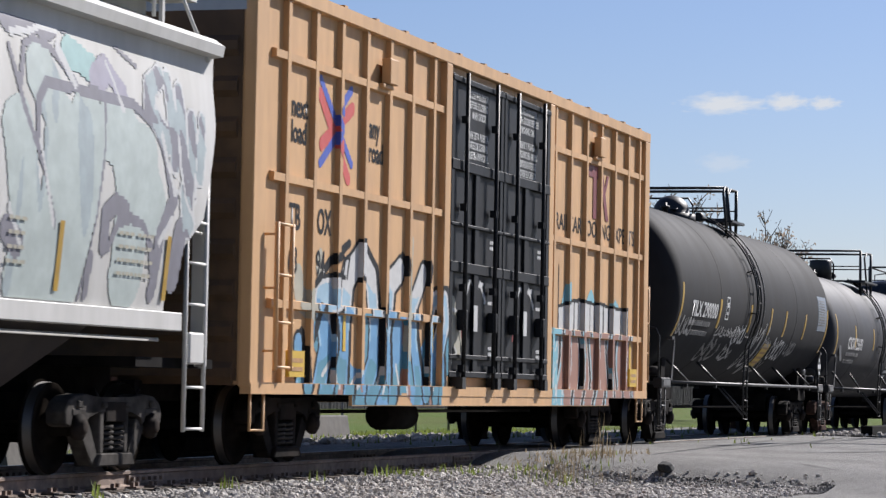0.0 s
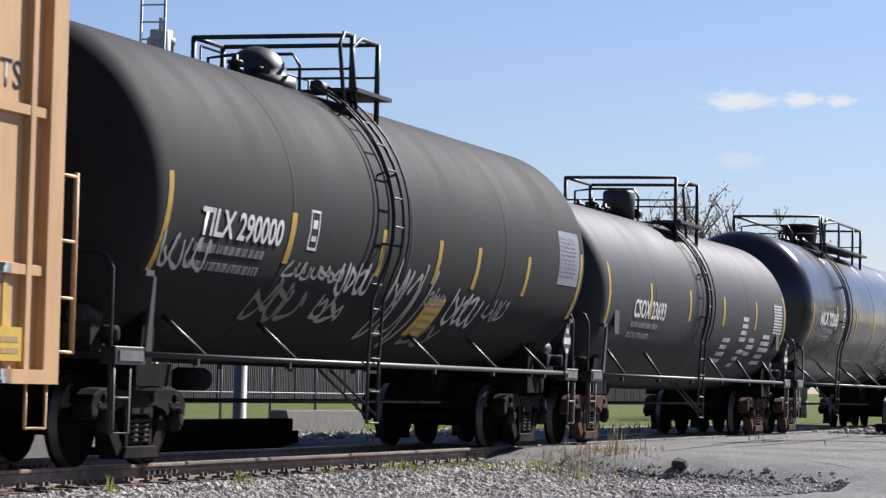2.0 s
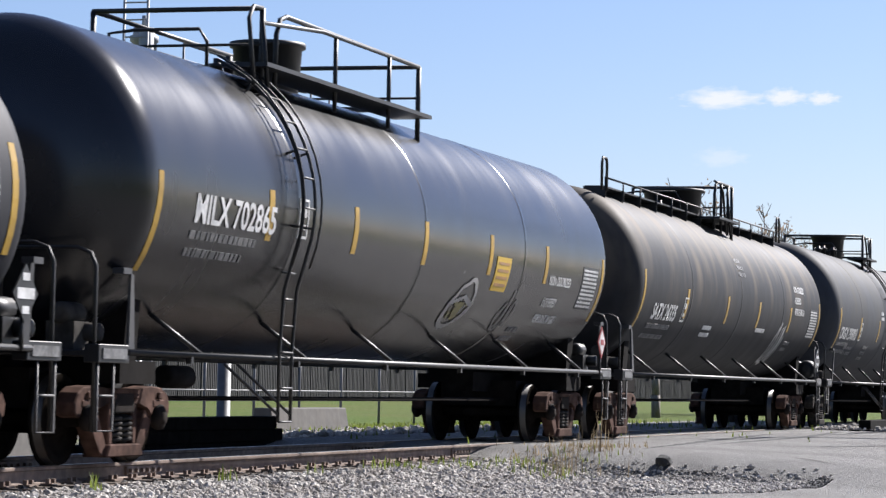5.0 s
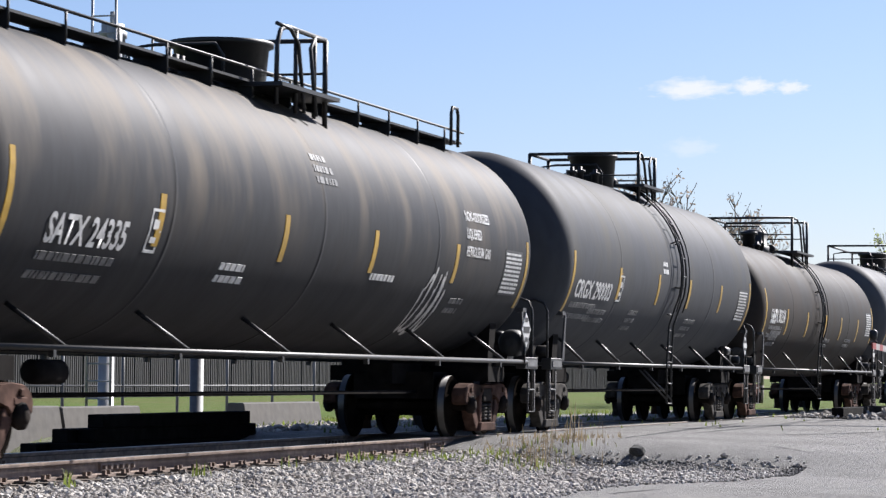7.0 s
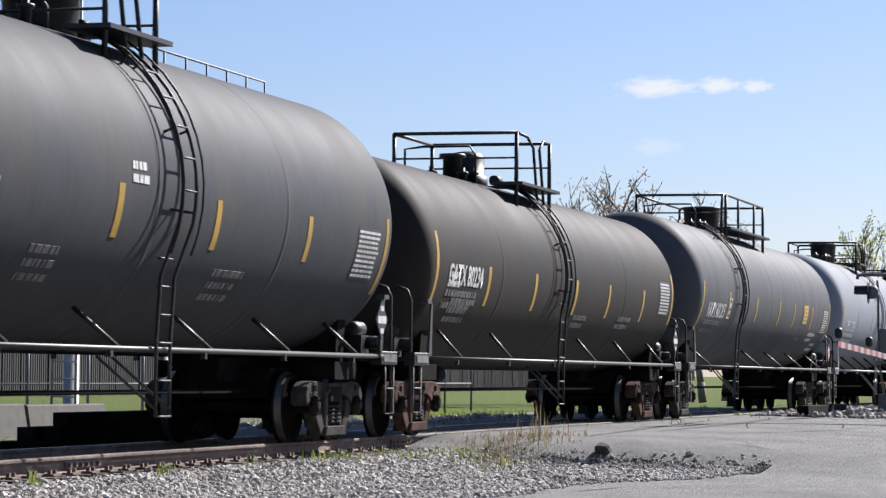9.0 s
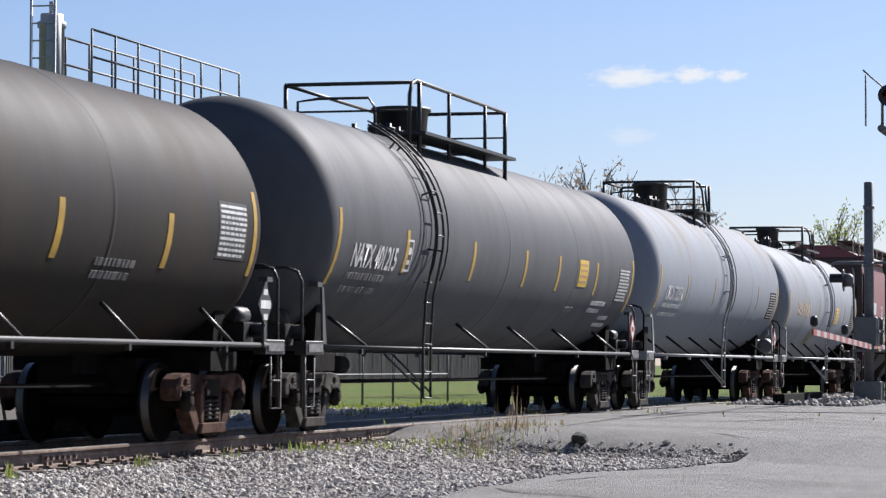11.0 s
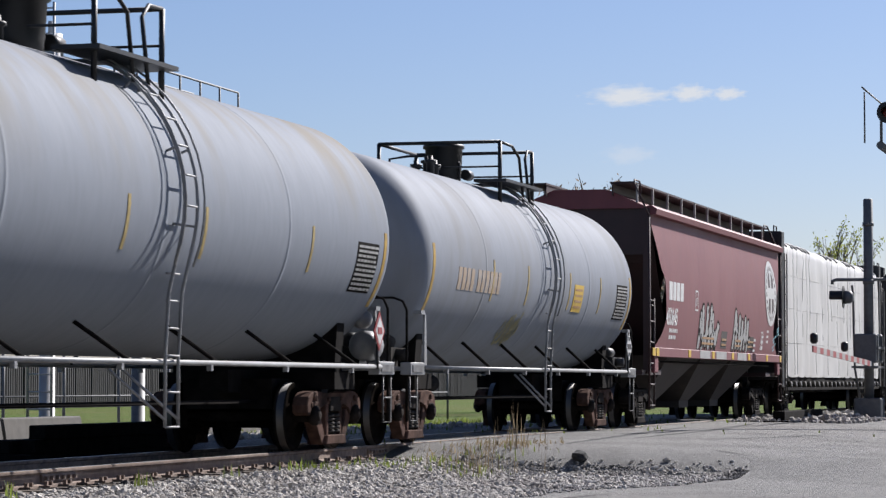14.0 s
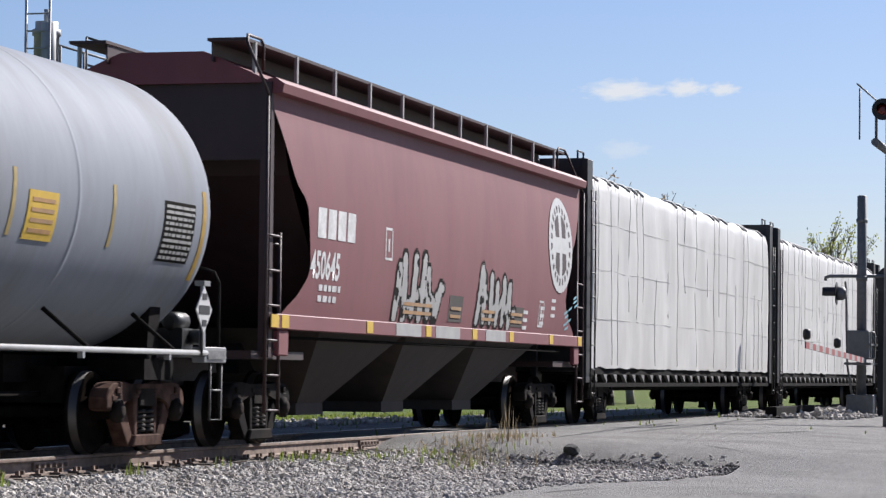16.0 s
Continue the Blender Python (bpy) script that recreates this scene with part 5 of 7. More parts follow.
    blue = run(((31.90, 0.8), (31.95, 1.6), (32.05, 2.25), (32.5, 2.50), (32.95, 2.25), (33.10, 1.7), (33.08, 1.2), (32.75, 0.8)), 0.19) + run(((33.62, 0.8), (33.58, 1.6), (33.72, 2.25), (34.08, 2.42)), 0.17) + run(((35.08, 2.42), (34.66, 1.98), (34.72, 1.5), (35.02, 0.85)), 0.15) + run(((35.42, 0.8), (35.38, 1.7), (35.55, 2.08), (35.80, 2.10), (35.88, 1.8), (35.62, 1.4), (35.72, 0.8)), 0.13) + run(((31.05, 0.8), (31.35, 1.4), (31.1, 1.95), (31.6, 2.02)), 0.22) + run(((30.35, 1.4), (30.45, 0.9)), 0.13)
    flare = run(((34.55, 2.80), (34.42, 2.1), (34.40, 1.3)), 0.10) + run(((30.3, 2.2), (30.35, 1.9), (30.7, 1.9)), 0.16) + run(((31.1, 2.5), (31.05, 2.3)), 0.10)
    slash = run(((30.82, 2.06), (31.4, 2.40), (32.1, 2.66)), 0.055) + run(((31.15, 1.85), (30.9, 1.5)), 0.07)
    lines = run(((31.2, 1.05), (31.45, 1.2), (31.55, 0.9)), 0.03) + run(((33.3, 1.6), (33.4, 1.2), (33.2, 0.85)), 0.03) + run(((32.2, 0.9), (32.5, 1.1)), 0.03) + run(((35.2, 1.3), (35.3, 0.9)), 0.025) + run(((34.0, 1.2), (34.2, 0.85)), 0.03)

    def pick_blue(u, z):
        w = 0.03 * noise.noise((u * 2.2, z * 2.2, 1))
        d = strokes_dist(u, z, blue) + w
        if strokes_dist(u, z, slash) + w < 0:
            return "k"
        if d < 0:
            if strokes_dist(u, z, lines) < 0:
                return "w"
            f = z - 0.10 + 0.35 * noise.noise((u * 1.5, z * 1.5, 7)) + (0.35 if d > -0.055 else 0)
            return "w" if f > 2.02 else ("p" if f > 1.72 else ("s" if f > 1.15 else "t"))
        if d < 0.05 or strokes_dist(u - 0.10, z - 0.07, blue) + w < 0.0:
            return "k"
        if strokes_dist(u, z, flare) + 0.12 * noise.noise((u * 3, z * 2, 4)) < 0:
            return "c"
        if z < 1.82 and u > 30.7 and noise.noise((u * 1.1, z * 1.3, 12)) > -0.22:
            return "w" if strokes_dist(u, z, lines) < 0 else ("s" if noise.noise((u * 2.1, z * 1.2, 15)) > 0.12 else ("o" if noise.noise((u * 2.7, z * 2, 21)) > 0.25 else "t"))
        return None

    def pick_white(u, z):
        n1 = 0.03 * noise.noise((u * 2.5, z * 2.5, 3))
        edge = 2.27 + 0.11 * smooth01(42.0, 43.2, u) - 0.04 * smooth01(43.5, 46, u) + n1
        if 42.04 < u < 46.5:
            if edge - 0.045 < z < edge + 0.015 or (z > 1.9 and u < 42.09):
                return "k"
            if 1.88 < z <= edge - 0.045:
                k = (u - 42.06) * 1.72 + 0.12 * math.sin(u * 2.3)
                f = k - math.floor(k)
                g = 0.10 + 0.20 * (2.3 - z) * (0.5 + 0.5 * math.sin(math.floor(k) * 2.1))
                return "k" if f < g or 0.52 < f < 0.52 + 0.10 * (math.floor(k) % 2) else "w"
        for c, h, q in ((42.55, 0.30, 0.32), (44.12, 0.24, 0.30), (45.7, 0.22, 0.35)):
            if edge <= z < edge + h * (1 - (abs(u - c) / q) ** 1.5 if abs(u - c) < q else 0) + 2 * n1:
                return "c"
        if z < 1.9 and 41.42 < u < 46.9:
            if u < 42.08:
                return "w" if abs(noise.noise((u * 5, z * 3, 2))) < 0.06 else "c"
            k = (u - 42.0) * 1.55 + 0.18 * math.sin(z * 4 + u) + n1
            f = k - math.floor(k)
            return "w" if f < 0.06 else ("k" if f < 0.24 else ("w" if f < 0.30 else ("c" if f < 0.37 and noise.noise((u * 3, z * 3, 9)) > -0.1 else "o")))
        return None

    paints = {"w": "white", "p": "pale_blue", "s": "sky_blue", "t": "teal_blue", "k": "door_black", "c": "cyan", "o": "salmon", "g": "tag_light"}
    pl = dict(paints, c="cream")
    for a, b, fn, pp, posts in ((29.75, 35.72, pick_blue, pl, posts_l), (41.4, 47.5, pick_white, paints, posts_r)):
        clip = lambda u, z, fn=fn, posts=posts: None if any(abs(u - p) < 0.065 for p in posts) else fn(u, z)
        spray(car, "graffiti", "blue, white and salmon spray-painted lettering", lambda u, z: (X(u), -P - 0.004, z), a, b, 0.95, 2.9, 0.02, clip, pp)
        for p in posts:
            spray(car, "graffiti", "", lambda u, z: (X(u), -P - 0.072, z), p - 0.055, p + 0.055, 0.96, 2.85, 0.0275, fn, pp)
            spray(car, "graffiti", "", lambda u, z, p=p: (X(p) - 0.064, -P - u, z), 0.0, 0.066, 0.96, 2.85, 0.0225, lambda u, z, p=p, fn=fn: fn(p - 0.06, z), pp)
        spray(car, "graffiti", "", lambda u, z: (X(u), -P - 0.066, z), a, b, 1.80, 1.885, 0.028, fn, pp)
        spray(car, "graffiti", "", lambda u, z: (X(u), -1.533, z), a, b, 0.825, 0.945, 0.03, fn, pp)
        spray(car, "graffiti", "", lambda u, z: (X(u), -1.523, z), max(a, 32.06), min(b, 45.08), 0.70, 0.82, 0.03, fn, pp)
    spray(car, "graffiti", "", lambda u, z: (X(u), -P - 0.094, z), 35.72, 35.98, 0.92, 2.5, 0.02, pick_blue, pl)
    for d in (-1, 1):
        truck(car, d * (half - 3.0), "truck_dark")
        coupler(car, d * half, d)
    bm = bmn()
    box(bm, -half + 0.5, half - 0.5, -0.25, 0.25, 0.72, 0.95)
    for k in range(-4, 5):
        box(bm, k * 1.6 - 0.05, k * 1.6 + 0.05, -1.35, 1.35, 0.78, 0.93)
    part("centre_sill", bm, "under", car)
    bm = bmn()
    lathe(bm, [(-0.6, 0.15), (-0.56, 0.2), (0.56, 0.2), (0.6, 0.15)], "x", (-2.2, -0.7, 0.55), 14)
    tube(bm, [(-5.5, -0.5, 0.6), (5.5, -0.5, 0.6)], 0.028, 6)
    part("brake_rigging", bm, "under", car)


box_car()


# ---- covered hoppers ----
def hopper_side(bm, outline, bulge, z0, z1, side):
    """A side sheet with a swelling profile: the outline gives, for each height, where it begins and ends."""
    n = 22
    rows = []
    for k in range(n + 1):
        z = z0 + (z1 - z0) * k / n
        a, b = outline(z)
        t = (z - z0) / (z1 - z0)
        y = side * (1.47 + bulge * math.sin(math.pi * min(1, t * 1.08)) ** 0.8 if t < 0.926 else 1.47)
        m = 26
        rows.append([bm.verts.new((a + (b - a) * i / m, y, z)) for i in range(m + 1)])
    for p, q in zip(rows, rows[1:]):
        for i in range(len(p) - 1):
            f = bm.faces.new((p[i], p[i + 1], q[i + 1], q[i]))
            f.smooth = True


def side_y(z, z0, z1, bulge):
    t = (z - z0) / (z1 - z0)
    return -(1.47 + (bulge * math.sin(math.pi * min(1, t * 1.08)) ** 0.8 if t < 0.926 else 0))


def hopper_car(c0, c1, b0, b1, paint, dark, label, roof_paint, dress, notch, tk, plate, lad):
    car, cx, half = begin_car("covered_hopper", label, "hopper car", c0, c1)
    X = lambda v: v - cx
    a, b = X(b0), X(b1)
    z0, z1, bulge = 1.62, 4.40, 0.10

    def outline(z):
        d = 0.0
        for (za, da), (zb, db) in zip(notch, notch[1:]):
            if za >= z >= zb:
                d = da + (db - da) * (za - z) / (za - zb)
        return a + d, b - d

    for s in (-1, 1):
        bm = bmn()
        hopper_side(bm, outline, bulge, z0, z1, s)
        part("side_sheet", bm, paint, car)
        bm = bmn()
        y0, y1 = sorted((s * 1.43, s * 1.56))
        box(bm, a + notch[-1][1] - 0.3, b - notch[-1][1] + 0.3, y0, y1, z0 - 0.17, z0 + 0.02)
        part("side_sill", bm, paint, car, bevel=0.01)
        bm = bmn()
        prism(bm, [(s * 1.44, z1 - 0.05), (s * 1.60, z1 - 0.03), (s * 1.62, z1 + 0.08), (s * 1.50, z1 + 0.16), (s * 1.40, z1 + 0.14)], "x", a - 0.02, b + 0.02)
        part("eave_chord", bm, paint, car)
    bm = bmn()
    prism(bm, [(-1.46, z1 + 0.10), (-0.75, z1 + 0.42), (-0.55, z1 + 0.50), (0.55, z1 + 0.50), (0.75, z1 + 0.42), (1.46, z1 + 0.10)], "x", a, b)
    part("roof", bm, roof_paint, car)
    # running boards on stanchions beside the hatch trough
    for s in (-1, 1):
        bm = bmn()
        box(bm, a - 0.2, b + 0.3, s * 0.92 - 0.25, s * 0.92 + 0.25, z1 + 0.60, z1 + 0.64)
        box(bm, a - 0.1, b, s * 0.70 - 0.01, s * 0.70 + 0.01, z1 + 0.36, z1 + 0.62)
        part("running_board", bm, dark, car)
        k = a + 0.15
        while k < b:
            bm = bmn()
            box(bm, k - 0.03, k + 0.03, s * 1.17 - 0.02, s * 1.17 + 0.02, z1 + 0.22, z1 + 0.62)
            part("stanchion", bm, "tag_light" if plate else paint, car)
            k += 1.66
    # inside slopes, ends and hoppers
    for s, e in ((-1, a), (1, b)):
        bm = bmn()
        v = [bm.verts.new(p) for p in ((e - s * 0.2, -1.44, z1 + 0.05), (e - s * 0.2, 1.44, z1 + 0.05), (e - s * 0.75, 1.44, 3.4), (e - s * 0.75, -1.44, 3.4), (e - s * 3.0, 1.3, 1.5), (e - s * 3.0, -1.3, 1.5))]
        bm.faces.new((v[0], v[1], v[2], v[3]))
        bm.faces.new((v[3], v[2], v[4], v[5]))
        # darker than the side sheets: shade of the slope's underside put into its colour
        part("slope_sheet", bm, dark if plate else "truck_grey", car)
    # on the red car the end sheets are darkened to carry their shade
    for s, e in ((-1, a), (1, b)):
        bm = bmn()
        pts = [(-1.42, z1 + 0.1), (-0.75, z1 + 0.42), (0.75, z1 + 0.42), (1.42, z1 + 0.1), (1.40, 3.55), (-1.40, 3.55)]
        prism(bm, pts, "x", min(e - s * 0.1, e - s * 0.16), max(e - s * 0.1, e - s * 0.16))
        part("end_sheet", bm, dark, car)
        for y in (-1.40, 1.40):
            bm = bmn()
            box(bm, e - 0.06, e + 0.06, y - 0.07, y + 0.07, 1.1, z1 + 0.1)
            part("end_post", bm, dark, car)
        bm = bmn()
        lo, hi = sorted((e - s * 1.6, e + s * 0.45))
        box(bm, lo, hi, -1.38, 1.38, 1.08, 1.18)
        box(bm, lo, hi, -0.2, 0.2, 0.74, 1.08)
        part("end_platform", bm, "under" if not plate else dark, car)
        bm = bmn()
        lx = e + s * lad
        for u in (-0.26, 0.26):
            tube(bm, [(lx + u, -1.5, 0.42), (lx + u, -1.5, (z1 - 0.1 if plate else 3.2) if u * s > 0 else 2.65)], 0.024, 6)
        for k in range(6):
            z = 0.45 + k * 0.43
            tube(bm, [(lx - 0.26, -1.5, z), (lx + 0.26, -1.5, z)], 0.017, 6)
        for z in (1.2, 2.5):
            tube(bm, [(lx - s * 0.2, -1.5, z), (e - s * 0.1, -1.44, z)], 0.016, 6)
        part("ladder", bm, dark if plate else paint, car)
        bm = bmn()
        tube(bm, [(lx - s * 0.5, -1.17, z1 + 0.3), (lx - s * 0.5, -1.17, z1 + 0.62), (lx - s * 0.4, -1.17, z1 + 0.68), (lx + s * 0.1, -1.17, z1 + 0.68), (lx + s * 0.2, -1.2, z1 + 0.58), (lx + s * 0.2, -1.5, z1 - 0.1)], 0.02, 6)
        part("roof_grab_rail", bm, dark if plate else paint, car)
        bm = bmn()
        px = e - s * 0.35
        box(bm, px - 0.2, px + 0.2, -1.53, -1.45, 1.12, 1.45)
        part("corner_plate", bm, paint, car, bevel=0.02)
        coupler(car, s * half, s)
        truck(car, s * (half - 1.95), tk)
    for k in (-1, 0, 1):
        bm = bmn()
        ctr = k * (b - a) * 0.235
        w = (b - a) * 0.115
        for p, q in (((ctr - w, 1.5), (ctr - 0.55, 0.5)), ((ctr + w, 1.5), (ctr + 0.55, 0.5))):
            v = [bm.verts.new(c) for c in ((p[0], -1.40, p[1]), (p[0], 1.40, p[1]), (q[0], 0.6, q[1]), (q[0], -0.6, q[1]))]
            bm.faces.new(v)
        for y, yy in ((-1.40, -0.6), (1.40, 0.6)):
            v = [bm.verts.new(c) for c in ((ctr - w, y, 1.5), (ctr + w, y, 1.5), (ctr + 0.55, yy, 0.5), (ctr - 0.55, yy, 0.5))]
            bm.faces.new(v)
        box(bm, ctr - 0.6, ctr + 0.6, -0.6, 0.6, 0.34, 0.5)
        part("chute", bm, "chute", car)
    bm = bmn()
    tube(bm, [(a + 1, -1.35, 1.36), (b - 1, -1.35, 1.36)], 0.022, 6)
    part("shake_pipe", bm, "under" if plate else paint, car)
    bm = bmn()
    box(bm, a + 2.5, b - 2.5, -0.2, 0.2, 0.9, 1.3)
    part("centre_sill", bm, "under", car)
    dress(car, X, lambda u, z, off=0.006: (X(u), side_y(z, z0, z1, bulge) - off, z))
    return car


def dress_white(car, X, face):
    def at(px, py):
        """Sketch units on the last five metres of the side, as metres along and up."""
        u = px / 1.78
        return 22.49 + u / 82, 1.62 + (503.5 + 0.082 * u - py / 1.78) / (172 - 0.057 * u)

    def line(w, *pts):
        q = [at(*p) for p in pts]
        return [(c, d, w) for c, d in zip(q, q[1:])]

    body = line(0.34, (150, 420), (140, 620), (120, 830)) + line(0.40, (235, 430), (215, 640), (180, 830)) + line(0.40, (370, 470), (400, 600), (390, 820)) + line(0.30, (310, 430), (440, 500)) + line(0.30, (430, 520), (470, 640)) + line(0.30, (90, 260), (120, 330)) + line(0.32, (20, 430), (60, 700), (50, 830))
    rims = line(0.045, (30, 300), (45, 195), (75, 178), (120, 195), (165, 245), (205, 300)) + line(0.055, (78, 470), (82, 345), (110, 295), (210, 312), (300, 332), (400, 355), (470, 410), (510, 490), (535, 600)) + line(0.035, (0, 200), (40, 370), (100, 540), (140, 690)) + line(0.018, (300, 340), (295, 480), (275, 660), (240, 900)) + line(0.11, (305, 745), (305, 660), (335, 632), (370, 650)) + line(0.05, (320, 755), (345, 690), (390, 672), (440, 695), (472, 760), (490, 880)) + line(0.10, (545, 620), (500, 720), (490, 880)) + line(0.06, (265, 780), (260, 880)) + line(0.14, (0, 700), (30, 740)) + line(0.16, (575, 720), (560, 840)) + line(0.02, (170, 155), (240, 145), (330, 180), (420, 250))
    wild = line(0.12, (455, 370), (462, 305), (500, 280)) + line(0.11, (530, 290), (550, 520)) + line(0.10, (572, 320), (590, 580)) + line(0.10, (618, 400), (612, 620)) + line(0.09, (660, 410), (645, 560)) + line(0.08, (560, 400), (585, 470)) + line(0.07, (610, 490), (660, 480)) + line(0.12, (480, 400), (520, 460)) + line(0.14, (590, 600), (605, 690))
    lights = line(0.03, (85, 455), (110, 570), (135, 685)) + line(0.035, (0, 640), (40, 740)) + line(0.03, (500, 440), (520, 520), (548, 605), (570, 600)) + line(0.025, (310, 240), (335, 300), (362, 372)) + line(0.025, (565, 500), (590, 620), (630, 690)) + line(0.025, (625, 560), (622, 660)) + line(0.04, (10, 160), (60, 160), (110, 140), (150, 150)) + line(0.05, (150, 200), (200, 300)) + line(0.03, (500, 740), (540, 680))
    smoke = line(0.28, (10, 80), (110, 110))
    aqua = line(0.16, (190, 215), (255, 250))
    pink = line(0.16, (270, 280), (300, 265)) + line(0.12, (310, 250), (360, 320))
    old = [((21.5, 3.8), (21.4, 1.8), 0.5), ((20.2, 3.6), (20.4, 1.9), 0.5), ((19.0, 3.7), (19.2, 1.9), 0.5)]

    def pick(u, z):
        w = 0.035 * noise.noise((u * 2.4, z * 2.4, 2))
        if strokes_dist(u, z, lights) + 0.6 * w < 0:
            return "w"
        e = strokes_dist(u, z, wild) + w
        if e < 0:
            return "v" if noise.noise((u * 5 + z * 2, z * 2, 5)) > 0.0 else "s"
        if strokes_dist(u, z, rims) + 0.5 * w < 0:
            return "v"
        if e < 0.035:
            return "w"
        if strokes_dist(u, z, body) + w < 0 or strokes_dist(u, z, old) + w < 0:
            return "m" if noise.noise((u * 2.5, z * 0.5, 6)) > -0.3 else "s"
        if strokes_dist(u, z, smoke) + 3 * w < 0:
            return "v"
        if strokes_dist(u, z, pink) + 2 * w < 0:
            return "l"
        if strokes_dist(u, z, aqua) + 2 * w < 0:
            return "c"
        return None
    spray(car, "graffiti", "faded mint and grey spray-painted lettering", face, 18.6, 27.1, 1.66, 4.2, 0.028, pick, {"m": "mint", "v": "grey_violet", "w": "white", "l": "lilac", "s": "mist", "c": "aqua"})
    for x in (23.6, 26.15, 21.0):
        bm = bmn()
        v = [bm.verts.new(face(x + u, z, 0.02)) for u, z in ((-0.05, 1.75), (0.05, 1.75), (0.05, 2.4), (-0.05, 2.4))]
        bm.faces.new(v)
        part("reflector", bm, "yellow", car)
    rng = random.Random(5)
    bm = bmn()
    for gx in (24.9, 25.35, 22.5):
        for k in range(4):
            u = gx
            while u < gx + 0.35:
                s = rng.uniform(0.05, 0.12)
                bm.faces.new([bm.verts.new(face(q, 2.35 - k * 0.13 + h, 0.02)) for q, h in ((u, 0), (u + s, 0), (u + s, 0.035), (u, 0.035))])
                u += s + 0.03
    part("small_lettering", bm, "cream", car)["kind"] = "stuff"


def dress_red(car, X, face):
    def block(pts, name, m, label=""):
        bm = bmn()
        for q in pts:
            bm.faces.new([bm.verts.new(face(u, z)) for u, z in q])
        part(name, bm, m, car, label)

    # road initials and number as plain bars
    for k in range(4):
        u = 227.50 + k * 0.43
        block([((u, 2.66), (u + 0.35, 2.66), (u + 0.38, 3.05), (u + 0.03, 3.05))], "initial", "stencil", "white owner's initial as a plain block")
    me = letters("450645", 0.50)
    for v in me.vertices:
        v.co = face(227.28 + v.co.x * 0.84, 2.14 + v.co.y)
    me.materials.append(M["stencil"])
    part("lettering", me, None, car, "white car number")
    rng = random.Random(9)
    q = []
    for zz, n in ((1.98, 5), (1.84, 4)):
        u = 227.7
        for _ in range(n):
            s = rng.uniform(0.1, 0.2)
            q.append(((u, zz), (u + s, zz), (u + s, zz + 0.08), (u, zz + 0.08)))
            u += s + 0.06
    for gx, gz in ((239.0, 1.95), (240.2, 2.05), (241.0, 2.2)):
        for k in range(3):
            q.append(((gx, gz - k * 0.13), (gx + 0.3, gz - k * 0.13), (gx + 0.3, gz - k * 0.13 + 0.06), (gx, gz - k * 0.13 + 0.06)))
    block(q, "small_lettering", "stencil")
    for gx, gz in ((230.6, 2.5), (240.1, 1.75)):
        w, h, t = 0.32, 0.42, 0.035
        block([((gx, gz), (gx + w, gz), (gx + w, gz + t), (gx, gz + t)), ((gx, gz + h), (gx + w, gz + h), (gx + w, gz + h + t), (gx, gz + h + t)), ((gx, gz), (gx + t, gz), (gx + t, gz + h), (gx, gz + h)), ((gx + w, gz), (gx + w + t, gz), (gx + w + t, gz + h), (gx + w, gz + h)), ((gx + 0.13, gz + 0.12), (gx + 0.2, gz + 0.12), (gx + 0.2, gz + 0.3), (gx + 0.13, gz + 0.3))], "stencil_box", "stencil")
    # round emblem with a plain cross
    cx0, cz0 = 241.55, 3.22

    def emblem(u, z):
        dx, dz = (u - cx0) / 0.92, (z - cz0) / 0.84
        q = math.hypot(dx, dz)
        if q > 1:
            return None
        if 0.70 < q < 0.84 and math.sin(22 * math.atan2(dz, dx)) > -0.1:
            return "k"
        if q < 0.66 and abs(dz) > 0.16 and 0.12 < abs(dx) < 0.42 + 0.1 * abs(dz):
            return "k"
        return "w"
    spray(car, "emblem", "white round emblem with dark cross", lambda u, z: face(u, z, 0.012), 240.6, 242.5, 2.36, 4.08, 0.025, emblem, {"w": "white", "k": "oxide_dark"})

    def tag(x0, seed):
        st = []
        rg = random.Random(seed)
        for k in range(6):
            u = x0 + k * 0.42
            st.append(((u, 1.75 + rg.uniform(0, 0.1)), (u + rg.uniform(-0.1, 0.25), 2.35 + rg.uniform(-0.1, 0.25) - 0.12 * max(0, k - 3)), 0.13))
            st.append(((u, 2.0 + rg.uniform(-0.2, 0.2)), (u + 0.35, 2.05 + rg.uniform(-0.2, 0.2)), 0.08))

        def pick(u, z):
            d = strokes_dist(u, z, st) + 0.05 * noise.noise((u * 3, z * 3, seed))
            return "g" if d < -0.01 and noise.noise((u * 5, z * 5, seed)) > -0.3 else ("k" if d < 0.05 else None)
        spray(car, "graffiti", "silver and black spray-painted tag", lambda u, z: face(u, z, 0.007), x0 - 0.3, x0 + 2.8, 1.66, 2.75, 0.03, pick, {"g": "tag_light", "k": "under"})

    tag(231.3, 3)
    tag(235.9, 5)
    for nx, nw, nh in ((231.6, 1.7, 0.28), (234.2, 0.8, 0.4), (238.0, 1.0, 0.33), (236.1, 1.0, 0.23)):
        block([((nx, 1.72), (nx + nw, 1.72), (nx + nw, 1.72 + nh), (nx, 1.72 + nh))], "notice", "chute", "brown notice patch")
    q = []
    for gx, w in ((231.7, 1.5), (234.3, 0.6), (238.1, 0.8), (236.2, 0.8)):
        for z in (1.78, 1.90):
            q.append(((gx, z), (gx + w, z), (gx + w, z + 0.05), (gx, z + 0.05)))
    bm = bmn()
    for p in q:
        bm.faces.new([bm.verts.new(face(u, z, 0.014)) for u, z in p])
    part("notice_lettering", bm, "orange", car)["kind"] = "stuff"
    for x in (225.85, 226.25, 229.9, 232.9, 235.6, 238.0, 240.9, 243.2):
        bm = bmn()
        box(bm, X(x) - 0.14, X(x) + 0.14, -1.57, -1.558, 1.47, 1.63)
